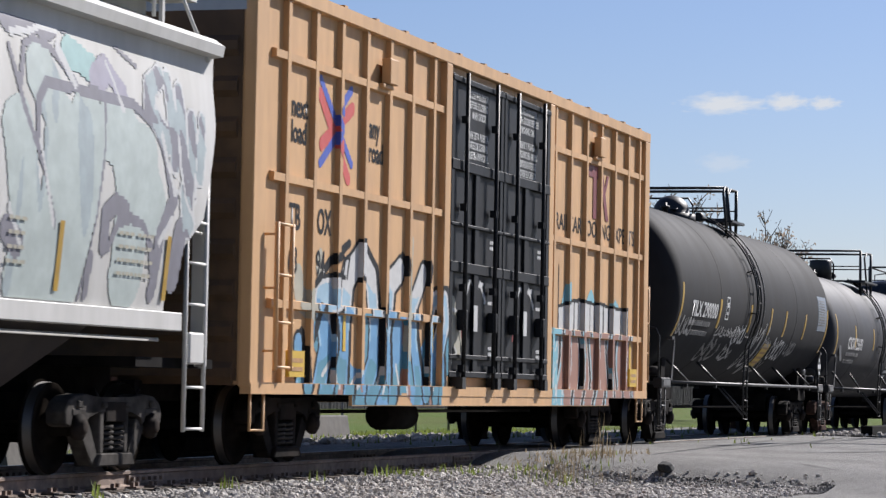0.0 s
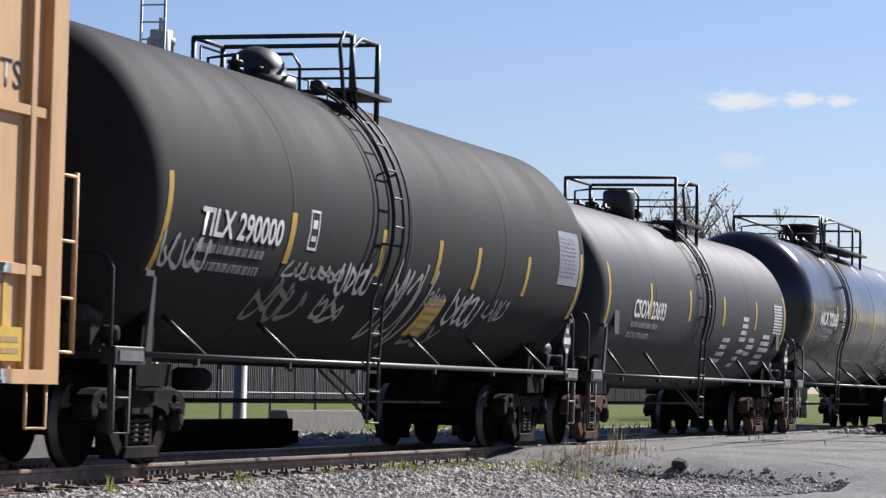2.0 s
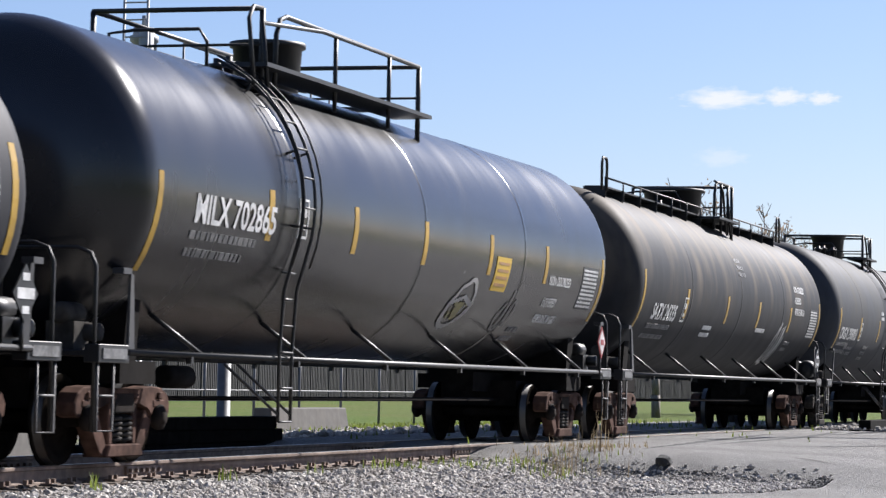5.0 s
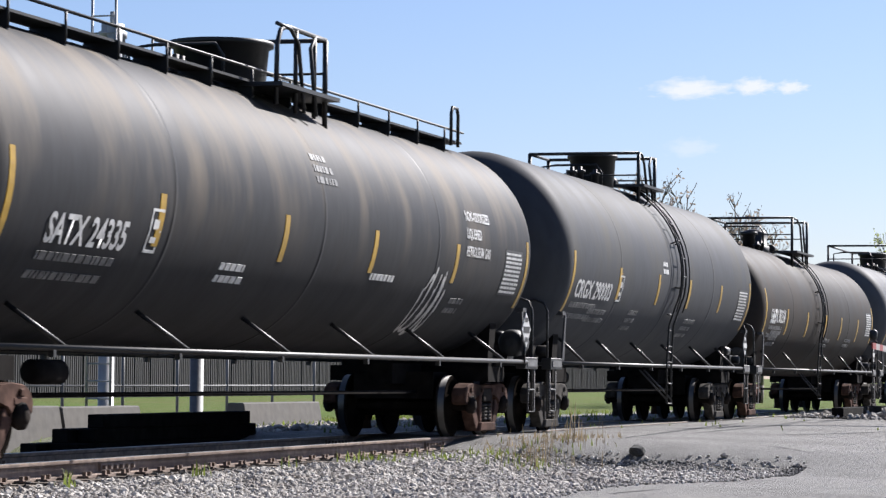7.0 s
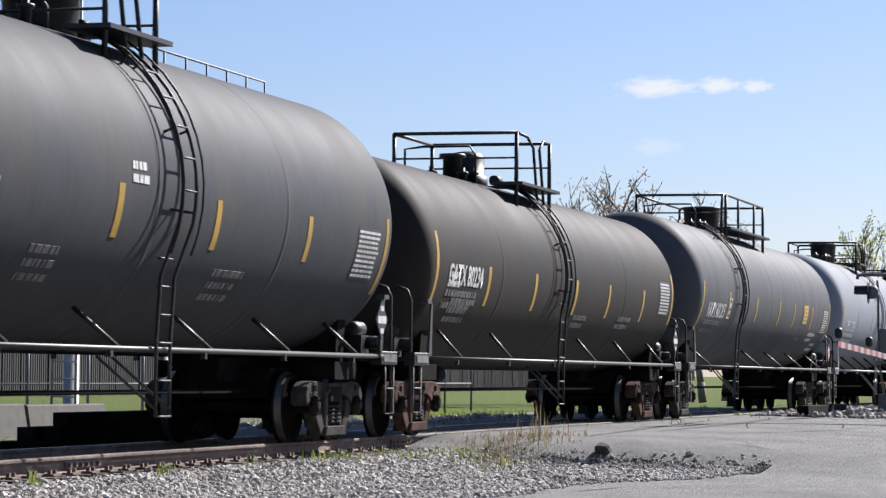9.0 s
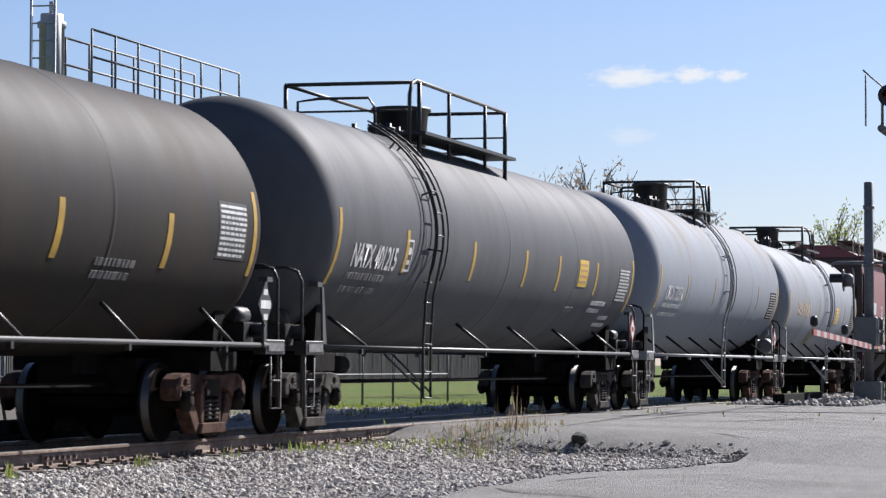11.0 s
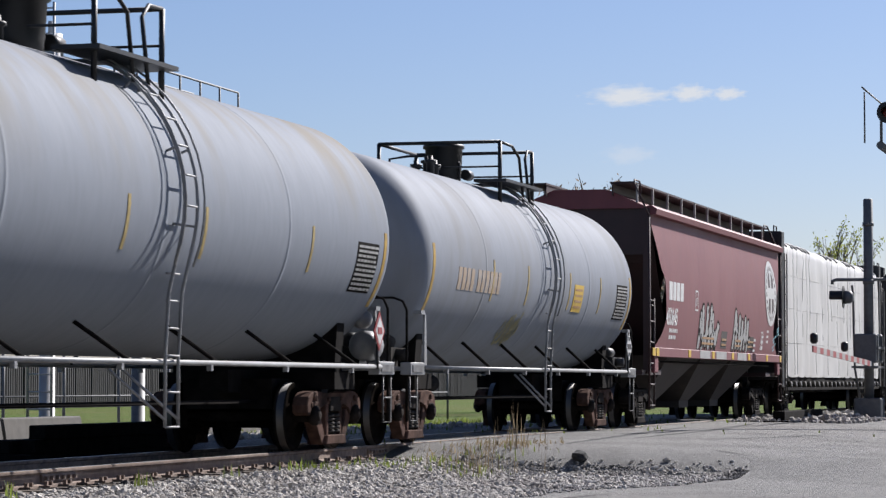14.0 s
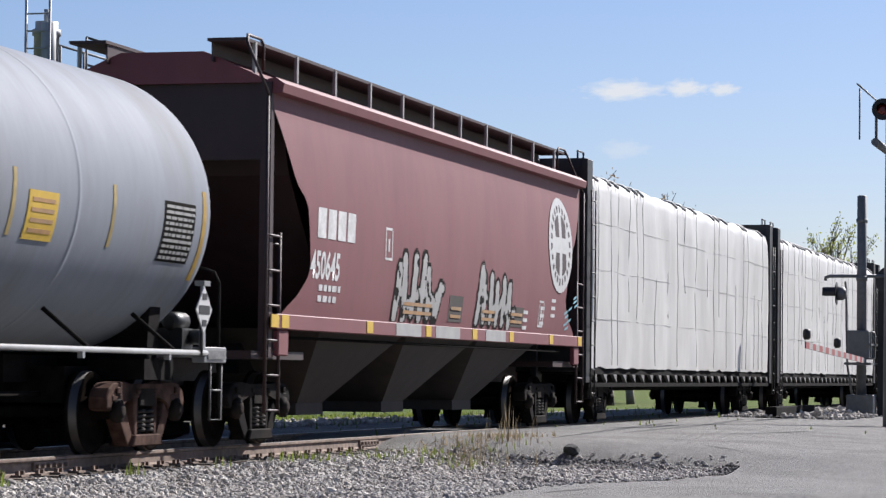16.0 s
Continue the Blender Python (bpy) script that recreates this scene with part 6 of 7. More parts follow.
        part("reflector", bm, "sign_yellow", car)
    for x, w in ((231.2, 1.3), (233.3, 1.4), (236.3, 1.3)):
        bm = bmn()
        box(bm, X(x), X(x) + w, -1.566, -1.557, 1.46, 1.635)
        part("overspray", bm, "tag_light", car)
    cy = random.Random(4)
    bm = bmn()
    for k in range(9):
        u, z = 242.0 + cy.uniform(0, 0.9), 1.72 + 0.07 * k
        bm.faces.new([bm.verts.new(face(p, h)) for p, h in ((u, z), (u + 0.25, z + 0.05), (u + 0.28, z + 0.1), (u + 0.03, z + 0.05))])
    part("graffiti", bm, "cyan", car, "small pale blue tag")["kind"] = "stuff"


hopper_car(9.4, 27.9, 10.0, 27.4, "hopper_white", "hopper_white", "white covered hopper with faded mint and grey graffiti", "hopper_white", dress_white, ((4.5, 0.0), (3.6, 0.0), (2.62, 0.35), (2.11, 1.15), (1.9, 1.2), (1.6, 1.15)), "truck_grey", False, -0.36)
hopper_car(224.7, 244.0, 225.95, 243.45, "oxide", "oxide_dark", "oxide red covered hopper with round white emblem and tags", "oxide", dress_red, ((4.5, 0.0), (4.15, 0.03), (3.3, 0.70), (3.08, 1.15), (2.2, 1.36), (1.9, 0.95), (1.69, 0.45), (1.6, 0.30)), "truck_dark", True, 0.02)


# ---- centre-beam flat cars with wrapped timber ----
def centre_beam(c0, c1, seed):
    rng = random.Random(seed)
    car, cx, half = begin_car("centre_beam_car", "dark centre-beam flat car loaded with white-wrapped lumber", "flat car", c0, c1)
    a, b = -half + 0.6, half - 1.2
    bm = bmn()
    box(bm, a, b, -1.38, 1.38, 0.96, 1.08)
    box(bm, -half + 0.4, half - 0.4, -0.3, 0.3, 0.62, 0.96)
    part("deck", bm, "under", car)
    for s in (-1, 1):
        bm = bmn()
        box(bm, a, b, s * 1.40 - 0.04, s * 1.40 + 0.04, 0.72, 0.80)
        part("side_sill", bm, "under", car)
    n = 24
    bm = bmn()
    prism(bm, [(0.0, 0.96), (0.34, 0.96), (0.34, 0.80)], "y", -1.44, -1.38)
    foot = mesh_of("gusset", bm, "tag_grey")
    for k in range(n):
        o = part("gusset", foot, None, car)
        o.location = (a + (b - a) * (k + 0.4) / n, 0, 0)
    for e in (a - 0.05, b + 0.3):
        bm = bmn()
        box(bm, e - 0.16, e + 0.02, -1.40, 1.40, 1.0, 5.0)
        wall = part("bulkhead", bm, "black", car, bevel=0.01)
        for y in (-1.4, -0.45, 0.45, 1.4):
            bm = bmn()
            box(bm, e - 0.30, e + 0.16, y - 0.06, y + 0.06, 0.8, 4.98)
            part("bulkhead_post", bm, "black", wall, bevel=0.01)
        bm = bmn()
        tube(bm, [(e, -1.2, 4.95), (e, -1.2, 5.15), (e + 0.5, -1.2, 5.15), (e + 0.5, -1.2, 4.9)], 0.02, 6)
        part("grab_rail", bm, "black", car)
        bm = bmn()
        for u in (-0.18, 0.18):
            tube(bm, [(e + u, -1.52, 0.5), (e + u, -1.52, 4.4)], 0.018, 6)
        for k in range(9):
            tube(bm, [(e - 0.18, -1.52, 0.6 + 0.45 * k), (e + 0.18, -1.52, 0.6 + 0.45 * k)], 0.014, 6)
        part("ladder", bm, "black", car)
    x0, x1 = a + 0.2, b - 0.05
    # wrapped load: bundles under one crumpled skin
    verts, faces = [], []
    prof = [(-1.42, 1.10), (-1.43, 1.6), (-1.43, 2.2), (-1.43, 2.8), (-1.43, 3.4), (-1.43, 4.0), (-1.42, 4.45), (-1.36, 4.66), (-1.22, 4.75), (-0.6, 4.79), (0, 4.8), (0.6, 4.79), (1.22, 4.75), (1.36, 4.66), (1.43, 4.4), (1.43, 2.8), (1.42, 1.10)]
    m = 110
    for i in range(m + 1):
        x = x0 + (x1 - x0) * i / m
        for j, (y, z) in enumerate(prof):
            w = 0.05 * noise.noise((x * 0.9, z * 0.7 + y, seed)) + 0.02 * noise.noise((x * 3.1, z * 2.2, seed + 3))
            zz = z + (0.05 * noise.noise((x * 1.7, 0, seed + 8)) - 0.02 if j == 0 else 0) + (0.04 * noise.noise((x * 1.2, 3, seed)) if z > 4.4 else 0)
            verts.append((x, y + (w if y < 0 else -w), zz))
    q = len(prof)
    for i in range(m):
        for j in range(q - 1):
            faces.append((i * q + j, (i + 1) * q + j, (i + 1) * q + j + 1, i * q + j + 1))
    faces.append(tuple(range(q)))
    faces.append(tuple(m * q + j for j in range(q - 1, -1, -1)))
    me = bpy.data.meshes.new("wrapped_load")
    me.from_pydata(verts, [], faces)
    for p in me.polygons:
        p.use_smooth = len(p.vertices) == 4
    me.materials.append(M["wrap"])
    load = part("wrapped_load", me, None, car, "white plastic-wrapped lumber bundles")
    x = x0 + 0.5
    while x < x1 - 0.3:
        bm = bmn()
        top = 4.62 if rng.random() < 0.8 else rng.uniform(2.5, 4.2)
        low = 1.15 if rng.random() < 0.75 else rng.uniform(1.5, 3.0)
        pts = []
        k = 10
        for i in range(k + 1):
            z = low + (top - low) * i / k
            u = x + 0.05 * noise.noise((z * 0.8, x, 2))
            w = 0.05 * noise.noise((u * 0.9, z * 0.7 - 1.43, seed)) + 0.02 * noise.noise((u * 3.1, z * 2.2, seed + 3))
            pts.append((u, -1.436 + w, z))
        tube(bm, pts, 0.005, 4)
        if top > 4.5:
            tube(bm, [pts[-1], (pts[-1][0] - 0.05, -1.30, 4.74), (pts[-1][0] - 0.2, -1.05, 4.79)], 0.03, 4)
        part("seam", bm, "seam", load)
        x += rng.choice((0.62, 0.95, 1.2, 1.45)) * rng.uniform(0.9, 1.1)
    for z in (2.02, 2.95, 3.85):
        x = x0 + 0.2
        while x < x1 - 1.5:
            e = min(x1 - 0.1, x + rng.uniform(2.5, 5.0))
            k = max(3, int((e - x) / 0.25))
            pts = []
            for i in range(k + 1):
                u = x + (e - x) * i / k
                h = z + 0.03 * noise.noise((u * 0.7, z, seed))
                w = 0.05 * noise.noise((u * 0.9, h * 0.7 - 1.43, seed)) + 0.02 * noise.noise((u * 3.1, h * 2.2, seed + 3))
                pts.append((u, -1.436 + w, h))
            bm = bmn()
            tube(bm, pts, 0.005, 4)
            part("seam", bm, "seam", load)
            x = e + rng.uniform(0.0, 1.5)
    for d in (-1, 1):
        truck(car, d * (half - 3.2), "truck_dark")
        coupler(car, d * half, d)


centre_beam(244.0, 268.2, 3)
centre_beam(268.2, 292.4, 6)
centre_beam(292.4, 316.6, 9)


# ---- ties, stones and weeds by the line ----
def build_ties():
    track = thing("track_ties", "weathered timber ties with rusty plates under the rails", "track", kind="structure")
    bm = bmn()
    box(bm, -0.115, 0.115, -1.32, 1.32, -0.36, -0.178)
    tie = mesh_of("tie", bm, "tie", 0.012)
    bm = bmn()
    for y in (-0.755, 0.755):
        box(bm, -0.10, 0.10, y - 0.19, y + 0.19, -0.178, -0.160)
        for sx in (-0.06, 0.06):
            for sy in (-0.13, 0.13):
                box(bm, sx - 0.018, sx + 0.018, y + sy - 0.02, y + sy + 0.02, -0.16, -0.118)
    plate = mesh_of("tie_plate", bm, "rail_side")
    rng = random.Random(3)
    n = 0
    x = 18.0
    while x < 39.0:
        t = part("tie", tie, None, track)
        t.location = (x + rng.uniform(-0.03, 0.03), rng.uniform(-0.06, 0.06), rng.uniform(-0.012, 0.004))
        t.rotation_euler = (0, 0, rng.uniform(-0.02, 0.02))
        p = part("tie_plate", plate, None, track)
        p.location = (x, 0, 0)
        x += 0.50


build_ties()


def scatter(name, label, material, count, area, size, flat, seed, sides=6, keep=None, lift=0.3):
    """Broken stones: squashed lumps of a few faces, each turned its own way."""
    rs = np.random.RandomState(seed)
    base = np.array([(math.cos(a) * c, math.sin(a) * c, s) for s, c in ((-0.7, 0.7), (0.15, 1.0), (0.8, 0.55)) for a in [math.tau * k / sides for k in range(sides)]])
    f0 = [tuple(range(sides))[::-1], tuple(range(2 * sides, 3 * sides))]
    for r in (0, 1):
        for k in range(sides):
            f0.append((r * sides + k, r * sides + (k + 1) % sides, (r + 1) * sides + (k + 1) % sides, (r + 1) * sides + k))
    verts, faces = [], []
    x0, x1, y0, y1 = area
    made = 0
    while made < count:
        x, y = rs.uniform(x0, x1), rs.uniform(y0, y1)
        if keep and rs.rand() > keep(x, y):
            made += 0.25
            continue
        made += 1
        s = size * math.exp(rs.normal(0, 0.35))
        v = base * (1 + rs.uniform(-0.28, 0.28, base.shape)) * np.array([1, rs.uniform(0.6, 1.0), flat * rs.uniform(0.7, 1.3)]) * s
        m = np.array(Euler((rs.uniform(-0.6, 0.6), rs.uniform(-0.6, 0.6), rs.uniform(0, 6.3))).to_matrix())
        v = v @ m.T + np.array([x, y, ground_z(x, y) + s * lift])
        k = len(verts)
        verts += v.tolist()
        faces += [tuple(k + i for i in f) for f in f0]
    me = bpy.data.meshes.new(name)
    me.from_pydata(verts, [], faces)
    me.materials.append(M[material])
    return tagged(new(name, me), label, "gravel", kind="stuff")


M["stone"] = mat("stone", (0.78, 0.73, 0.665), 0.95, spread=0.35, scale=22, stain=(0.28, 0.23, 0.19), amount=0.5, big=1.5, bump=0.1, vary=0.8, spec=0.1)
# Stones under the train, colour darkened to carry its shade.
M["stone_shade"] = mat("stone_shade", (0.10, 0.09, 0.085), 0.9, spread=0.3, scale=22, bump=0.2, vary=0.6)
M["tar"] = mat("tar", (0.05, 0.05, 0.05), 0.95, spread=0.5, scale=20, bump=0.3)
M["rubble"] = mat("rubble", (0.30, 0.285, 0.27), 0.95, spread=0.4, scale=18, bump=0.3, vary=0.6)


def on_ballast(x, y):
    return (1 - road_share(x, y)) * (1.0 if x < 37.5 else 0.8)


scatter("ballast", "loose grey crushed stone ballast beside the track", "stone", 42000, (21.5, 40.5, -6.6, -1.30), 0.022, 0.7, 11, keep=on_ballast)
scatter("ballast", "ballast stones between the ties, darkened for the train's shade", "stone_shade", 3500, (21.5, 39.5, -1.35, 1.6), 0.032, 0.7, 12, 5, lift=0.1)
scatter("ballast", "sunlit grey ballast stones behind the track", "stone", 3500, (26, 60, 2.6, 5.2), 0.04, 0.7, 13, 5)
scatter("ballast", "coarse ballast stones past the crossing", "stone", 1800, (66, 84, -4.4, -1.4), 0.06, 0.8, 14, 5)
scatter("rubble", "dark crumbled asphalt along the road edge", "rubble", 7500, (36.4, 39.9, -6.3, -2.9), 0.014, 0.6, 15, 5, keep=lambda x, y: 1.0 if abs(x - 38.6 + 0.35 * (y + 3.4) * -0.5 + 0.55 * noise.noise((x, y * 0.8, 1))) < 0.75 else 0.0)


def lump(name, label, category, at, size, material, seed):
    bm = bmn()
    bmesh.ops.create_icosphere(bm, subdivisions=2, radius=1)
    for v in bm.verts:
        k = 1 + 0.35 * noise.noise(v.co * 1.4 + Vector((seed, 0, 0)))
        v.co = Vector((v.co.x * size[0], v.co.y * size[1], v.co.z * size[2])) * k
    me = mesh_of(name, bm, material)
    ob = new(name, me)
    ob.location = at
    return tagged(ob, label, category)


lump("stone", "black lump of broken asphalt on the verge", "stone", (39.5, -3.75, ground_z(39.5, -3.75) + 0.06), (0.20, 0.12, 0.09), "tar", 3)


def strip(name, label, category, pts, w, material, z=0.006, seed=1, ends=0.2):
    """A thin crooked strip that lies on the ground: a crack or a patch edge."""
    verts, faces = [], []
    n = len(pts)
    fine = []
    for (a, b), (c, d) in zip(pts, pts[1:]):
        m = max(2, int(math.hypot(c - a, d - b) / 0.12))
        fine += [(a + (c - a) * i / m, b + (d - b) * i / m) for i in range(m)]
    fine.append(pts[-1])
    for i, (x, y) in enumerate(fine):
        t = i / (len(fine) - 1)
        ww = w * (0.25 + 0.9 * math.sin(math.pi * t)) * (1 + 0.5 * noise.noise((x * 3, y * 3, seed)))
        y += 0.08 * noise.noise((x * 1.5, seed, 2))
        verts += [(x, y - ww, ground_z(x, y - ww) + z), (x, y + ww, ground_z(x, y + ww) + z)]
    for i in range(len(fine) - 1):
        k = 2 * i
        faces.append((k, k + 2, k + 3, k + 1))
    me = bpy.data.meshes.new(name)
    me.from_pydata(verts, [], faces)
    me.materials.append(M[material])
    return tagged(new(name, me), label, category, kind="structure")


strip("crack", "dark open crack across the worn asphalt", "crack", [(41.6, -4.5), (41.0, -5.4), (40.2, -6.2)], 0.04, "tar", seed=1)
strip("crack", "dark crack across the worn asphalt", "crack", [(47.0, -4.3), (50.5, -5.0), (54.5, -5.4)], 0.05, "tar", seed=2)
strip("crack", "fine dark crack in the asphalt", "crack", [(30.5, -5.4), (32.4, -5.7)], 0.03, "tar", seed=3)
strip("crack", "fine dark crack in the asphalt", "crack", [(28.7, -5.25), (27.8, -5.7), (27.3, -6.4), (26.9, -6.7)], 0.06, "tar", seed=4)
strip("tar_mark", "curved dark tyre mark on the asphalt", "tyre mark", [(41.0, -3.1), (46, -2.75), (52, -2.3), (58, -1.9)], 0.09, "dark_asphalt", 0.004, 5)
strip("tar_mark", "dark tyre mark on the asphalt", "tyre mark", [(46, -3.2), (56, -3.0), (64, -2.4)], 0.10, "dark_asphalt", 0.004, 6)
strip("tar_mark", "dark patch of spilled dirt at the crossing edge", "stain", [(62.5, -2.8), (66, -3.1), (70, -3.4)], 0.16, "tar", 0.006, 7)


def weeds(name, label, spots, count, h, material, seed, lean=0.35, w=0.012):
    rs = random.Random(seed)
    verts, faces = [], []
    for _ in range(count):
        cx, cy, r = rs.choice(spots)
        x, y = rs.gauss(cx, r), rs.gauss(cy, r * 0.5)
        a, k = rs.uniform(0, 6.3), h * rs.uniform(0.35, 1.1)
        dx, dy = math.cos(a), math.sin(a)
        b = lean * k * rs.uniform(0.1, 1)
        z = ground_z(x, y) - 0.01
        n = len(verts)
        for t, ww in ((0, 1), (0.5, 0.8), (1, 0.1)):
            px, py, pz = x + dx * b * t * t, y + dy * b * t * t, z + k * t
            verts += [(px - dy * w * ww, py + dx * w * ww, pz), (px + dy * w * ww, py - dx * w * ww, pz)]
        faces += [(n, n + 1, n + 3, n + 2), (n + 2, n + 3, n + 5, n + 4)]
    me = bpy.data.meshes.new(name)
    me.from_pydata(verts, [], faces)
    me.materials.append(M[material])
    return tagged(new(name, me), label, "weeds", kind="stuff")


weeds("weeds", "low green weeds at the end of the ballast", [(36.2, -1.75, 0.5), (38.0, -2.0, 0.7), (39.4, -2.3, 0.8), (34.2, -1.5, 0.25), (37.2, -2.6, 0.6)], 260, 0.14, "blade", 21)
weeds("dry_weeds", "brown dry weed stalks at the road edge", [(39.6, -2.5, 0.6), (40.6, -2.6, 0.6), (38.3, -2.7, 0.6)], 90, 0.40, "straw", 22, 0.25, 0.006)
weeds("dry_weeds", "tall thin bare weed stalk on the verge", [(40.3, -2.6, 0.04)], 7, 0.85, "straw", 23, 0.2, 0.007)
weeds("dry_weeds", "flattened straw and reddish dead grass", [(39.8, -2.0, 0.7), (41.2, -2.3, 0.7)], 420, 0.10, "straw", 24, 1.6, 0.010)
weeds("weeds", "few green shoots beside the rail", [(24.6, -1.55, 0.1), (27.9, -1.6, 0.1), (30.7, -1.55, 0.1), (33.2, -1.5, 0.1)], 34, 0.20, "blade", 25)
weeds("lawn", "mown grass tufts behind the line", [(60, 9, 9.0), (75, 13, 12.0), (52, 8, 5.0)], 5000, 0.13, "blade", 26, 0.4, 0.02)


# ---- behind the line ----
def block_wall(x0, x1, y, z0, z1, label):
    ob = thing("concrete_block", label, "concrete block", "blocks behind the line", at=((x0 + x1) / 2, y, z0))
    h, w = z1 - z0, (x1 - x0) / 2
    bm = bmn()
    prism(bm, [(-0.30, 0), (0.30, 0), (0.28, 0.15), (0.16, h), (-0.16, h), (-0.28, 0.15)], "x", -w, w)
    part("block", bm, "concrete", ob, bevel=0.02)


block_wall(38.0, 41.1, 6.2, -0.50, 0.36, "weathered grey concrete barrier block on the grass edge")
block_wall(41.2, 44.4, 6.2, -0.50, 0.34, "weathered grey concrete barrier block on the grass edge")
block_wall(45.6, 48.4, 6.0, -0.50, 0.14, "low grey concrete block beside the pole")
block_wall(48.9, 53.2, 6.0, -0.50, 0.36, "low grey concrete block with a broken end")
lump("stone", "pale broken concrete chunk beside the block", "stone", (53.0, 6.0, -0.30), (0.35, 0.3, 0.25), "concrete", 8)


def tie_stack():
    ob = thing("tie_stack", "low stack of black old ties beside the track", "tie stack", at=(37, 2.95, -0.42))
    rng = random.Random(8)
    for z, a, b, n in ((0, -4.3, 4.4, 3), (0.19, -3.0, 4.0, 3), (0.38, -2.7, 3.7, 2), (0.57, -2.3, 3.4, 1)):
        for k in range(n):
            bm = bmn()
            y = -0.3 + k * 0.27 + rng.uniform(-0.02, 0.02)
            box(bm, a + rng.uniform(-0.2, 0.2), b + rng.uniform(-0.2, 0.2), y - 0.12, y + 0.12, z, z + 0.185)
            part("tie", bm, "under", ob, bevel=0.012)


tie_stack()


def far_fence():
    ob = thing("fence", "long grey slatted privacy fence behind the field", "fence", kind="structure", at=(0, 46, -0.45))
    bm = bmn()
    box(bm, -0.55, 0.55, -0.03, 0.03, 0.0, 2.6)
    for k in range(5):
        box(bm, -0.55 + k * 0.275 + 0.02, -0.55 + k * 0.275 + 0.10, -0.06, -0.03, 0.02, 2.58)
    slat = mesh_of("panel", bm, "fence")
    for k in range(190):
        o = part("panel", slat, None, ob)
        o.location = (88 + k * 1.12, 0.02 * math.sin(k * 2.3), ground_z(88 + k * 1.12, 46) + 0.45)


far_fence()


def chain_fence():
    ob = thing("chain_fence", "galvanised chain-link fence on thin steel posts", "fence", kind="structure", at=(0, 11.0, 0))
    xs = [46 + 3.1 * k for k in range(14)]
    for x in xs:
        bm = bmn()
        tube(bm, [(x, 0, -0.6), (x, 0, 1.75)], 0.035, 8)
        part("post", bm, "galv", ob)
    for z in (1.72, 0.62):
        bm = bmn()
        tube(bm, [(xs[0], 0, z), (xs[-1], 0, z)], 0.022, 6)
        part("rail", bm, "galv", ob)


chain_fence()


def lamp_pair(parent, x, y, z, facing):
    """A hooded crossing flasher on its round black backboard, facing along x."""
    bm = bmn()
    lathe(bm, [(0, 0.30), (facing * 0.02, 0.30)], "x", (x, y, z), 24)
    back = part("backboard", bm, "black", parent, "round black flasher backboard")
    bm = bmn()
    lathe(bm, [(facing * 0.02, 0.15), (facing * 0.06, 0.13), (facing * 0.08, 0.05)], "x", (x, y, z), 18)
    part("lens", bm, "glow_red", back, "unlit dark red lens")
    bm = bmn()
    ring = [(0.165 * math.cos(radians(a)), 0.165 * math.sin(radians(a))) for a in range(-20, 201, 20)]
    inner = [(0.150 * math.cos(radians(a)), 0.150 * math.sin(radians(a))) for a in range(200, -21, -20)]
    prism(bm, [(y + p, z + q) for p, q in ring + inner], "x", min(x, x + facing * 0.34), max(x, x + facing * 0.34))
    part("hood", bm, "black", back)


def far_cantilever():
    ob = thing("cantilever_signal", "silver steel crossing signal mast with railed walkway arm", "crossing signal", at=(44.7, 6.8, -0.45))
    G = 0.45
    bm = bmn()
    lathe(bm, [(0, 0.30), (0.12, 0.30), (0.13, 0.14), (7.0, 0.12), (7.02, 0.08)], "z", seg=20)
    part("mast", bm, "silver", ob)
    bm = bmn()
    lathe(bm, [(5.7, 0.20), (5.72, 0.22), (7.15, 0.22), (7.16, 0.25), (7.26, 0.25), (7.28, 0.20), (7.40, 0.20)], "z", (0.06, 0, 0), 20)
    lathe(bm, [(5.7, 0.13), (7.34, 0.13), (7.36, 0.10)], "z", (-0.20, -0.15, 0), 16)
    lathe(bm, [(7.3, 0.05), (7.62, 0.05)], "z", (0.06, 0, 0), 10)
    part("mast_head", bm, "silver", ob, "wide silver mast head")
    for y in (-0.22, 0.22):
        bm = bmn()
        tube(bm, [(-0.32, y, 0.0), (-0.32, y, 7.9)], 0.025, 6)
        part("ladder_rail", bm, "silver", ob)
    for k in range(26):
        bm = bmn()
        tube(bm, [(-0.32, -0.22, 0.3 + k * 0.3), (-0.32, 0.22, 0.3 + k * 0.3)], 0.016, 6)
        part("rung", bm, "silver", ob)
    for y, r in ((-0.35, 0.09), (0.35, 0.09)):
        bm = bmn()
        tube(bm, [(0.1, y, 6.02), (8.2, y, 6.02)], r, 12)
        part("arm_tube", bm, "silver", ob)
    bm = bmn()
    for k in range(9):
        box(bm, 0.4 + k * 0.95, 0.5 + k * 0.95, -0.5, 0.5, 6.10, 6.14)
    box(bm, 0.2, 8.4, -0.45, 0.45, 6.14, 6.18)
    part("walkway", bm, "galv", ob)
    for y in (-0.48, 0.48):
        for k in range(8):
            bm = bmn()
            tube(bm, [(0.7 + k * 1.1, y, 6.15), (0.7 + k * 1.1, y, 7.20)], 0.022, 6)
            part("rail_post", bm, "galv", ob)
        for z in (7.20, 6.72):
            bm = bmn()
            tube(bm, [(0.7, y, z), (8.4, y, z)], 0.022, 6)
            part("handrail", bm, "galv", ob)
    for x in (6.0, 7.9):
        bm = bmn()
        tube(bm, [(x, 0.4, 6.0), (x, 0.4, 5.75), (x, -0.6, 5.75)], 0.04, 8)
        part("lamp_bracket", bm, "galv", ob)
        lamp_pair(ob, x + 0.1, -0.6, 5.5, 1)
    bm = bmn()
    box(bm, -0.9, 0.5, -0.5, 0.5, -0.1, 0.06)
    part("footing", bm, "concrete", ob)


far_cantilever()


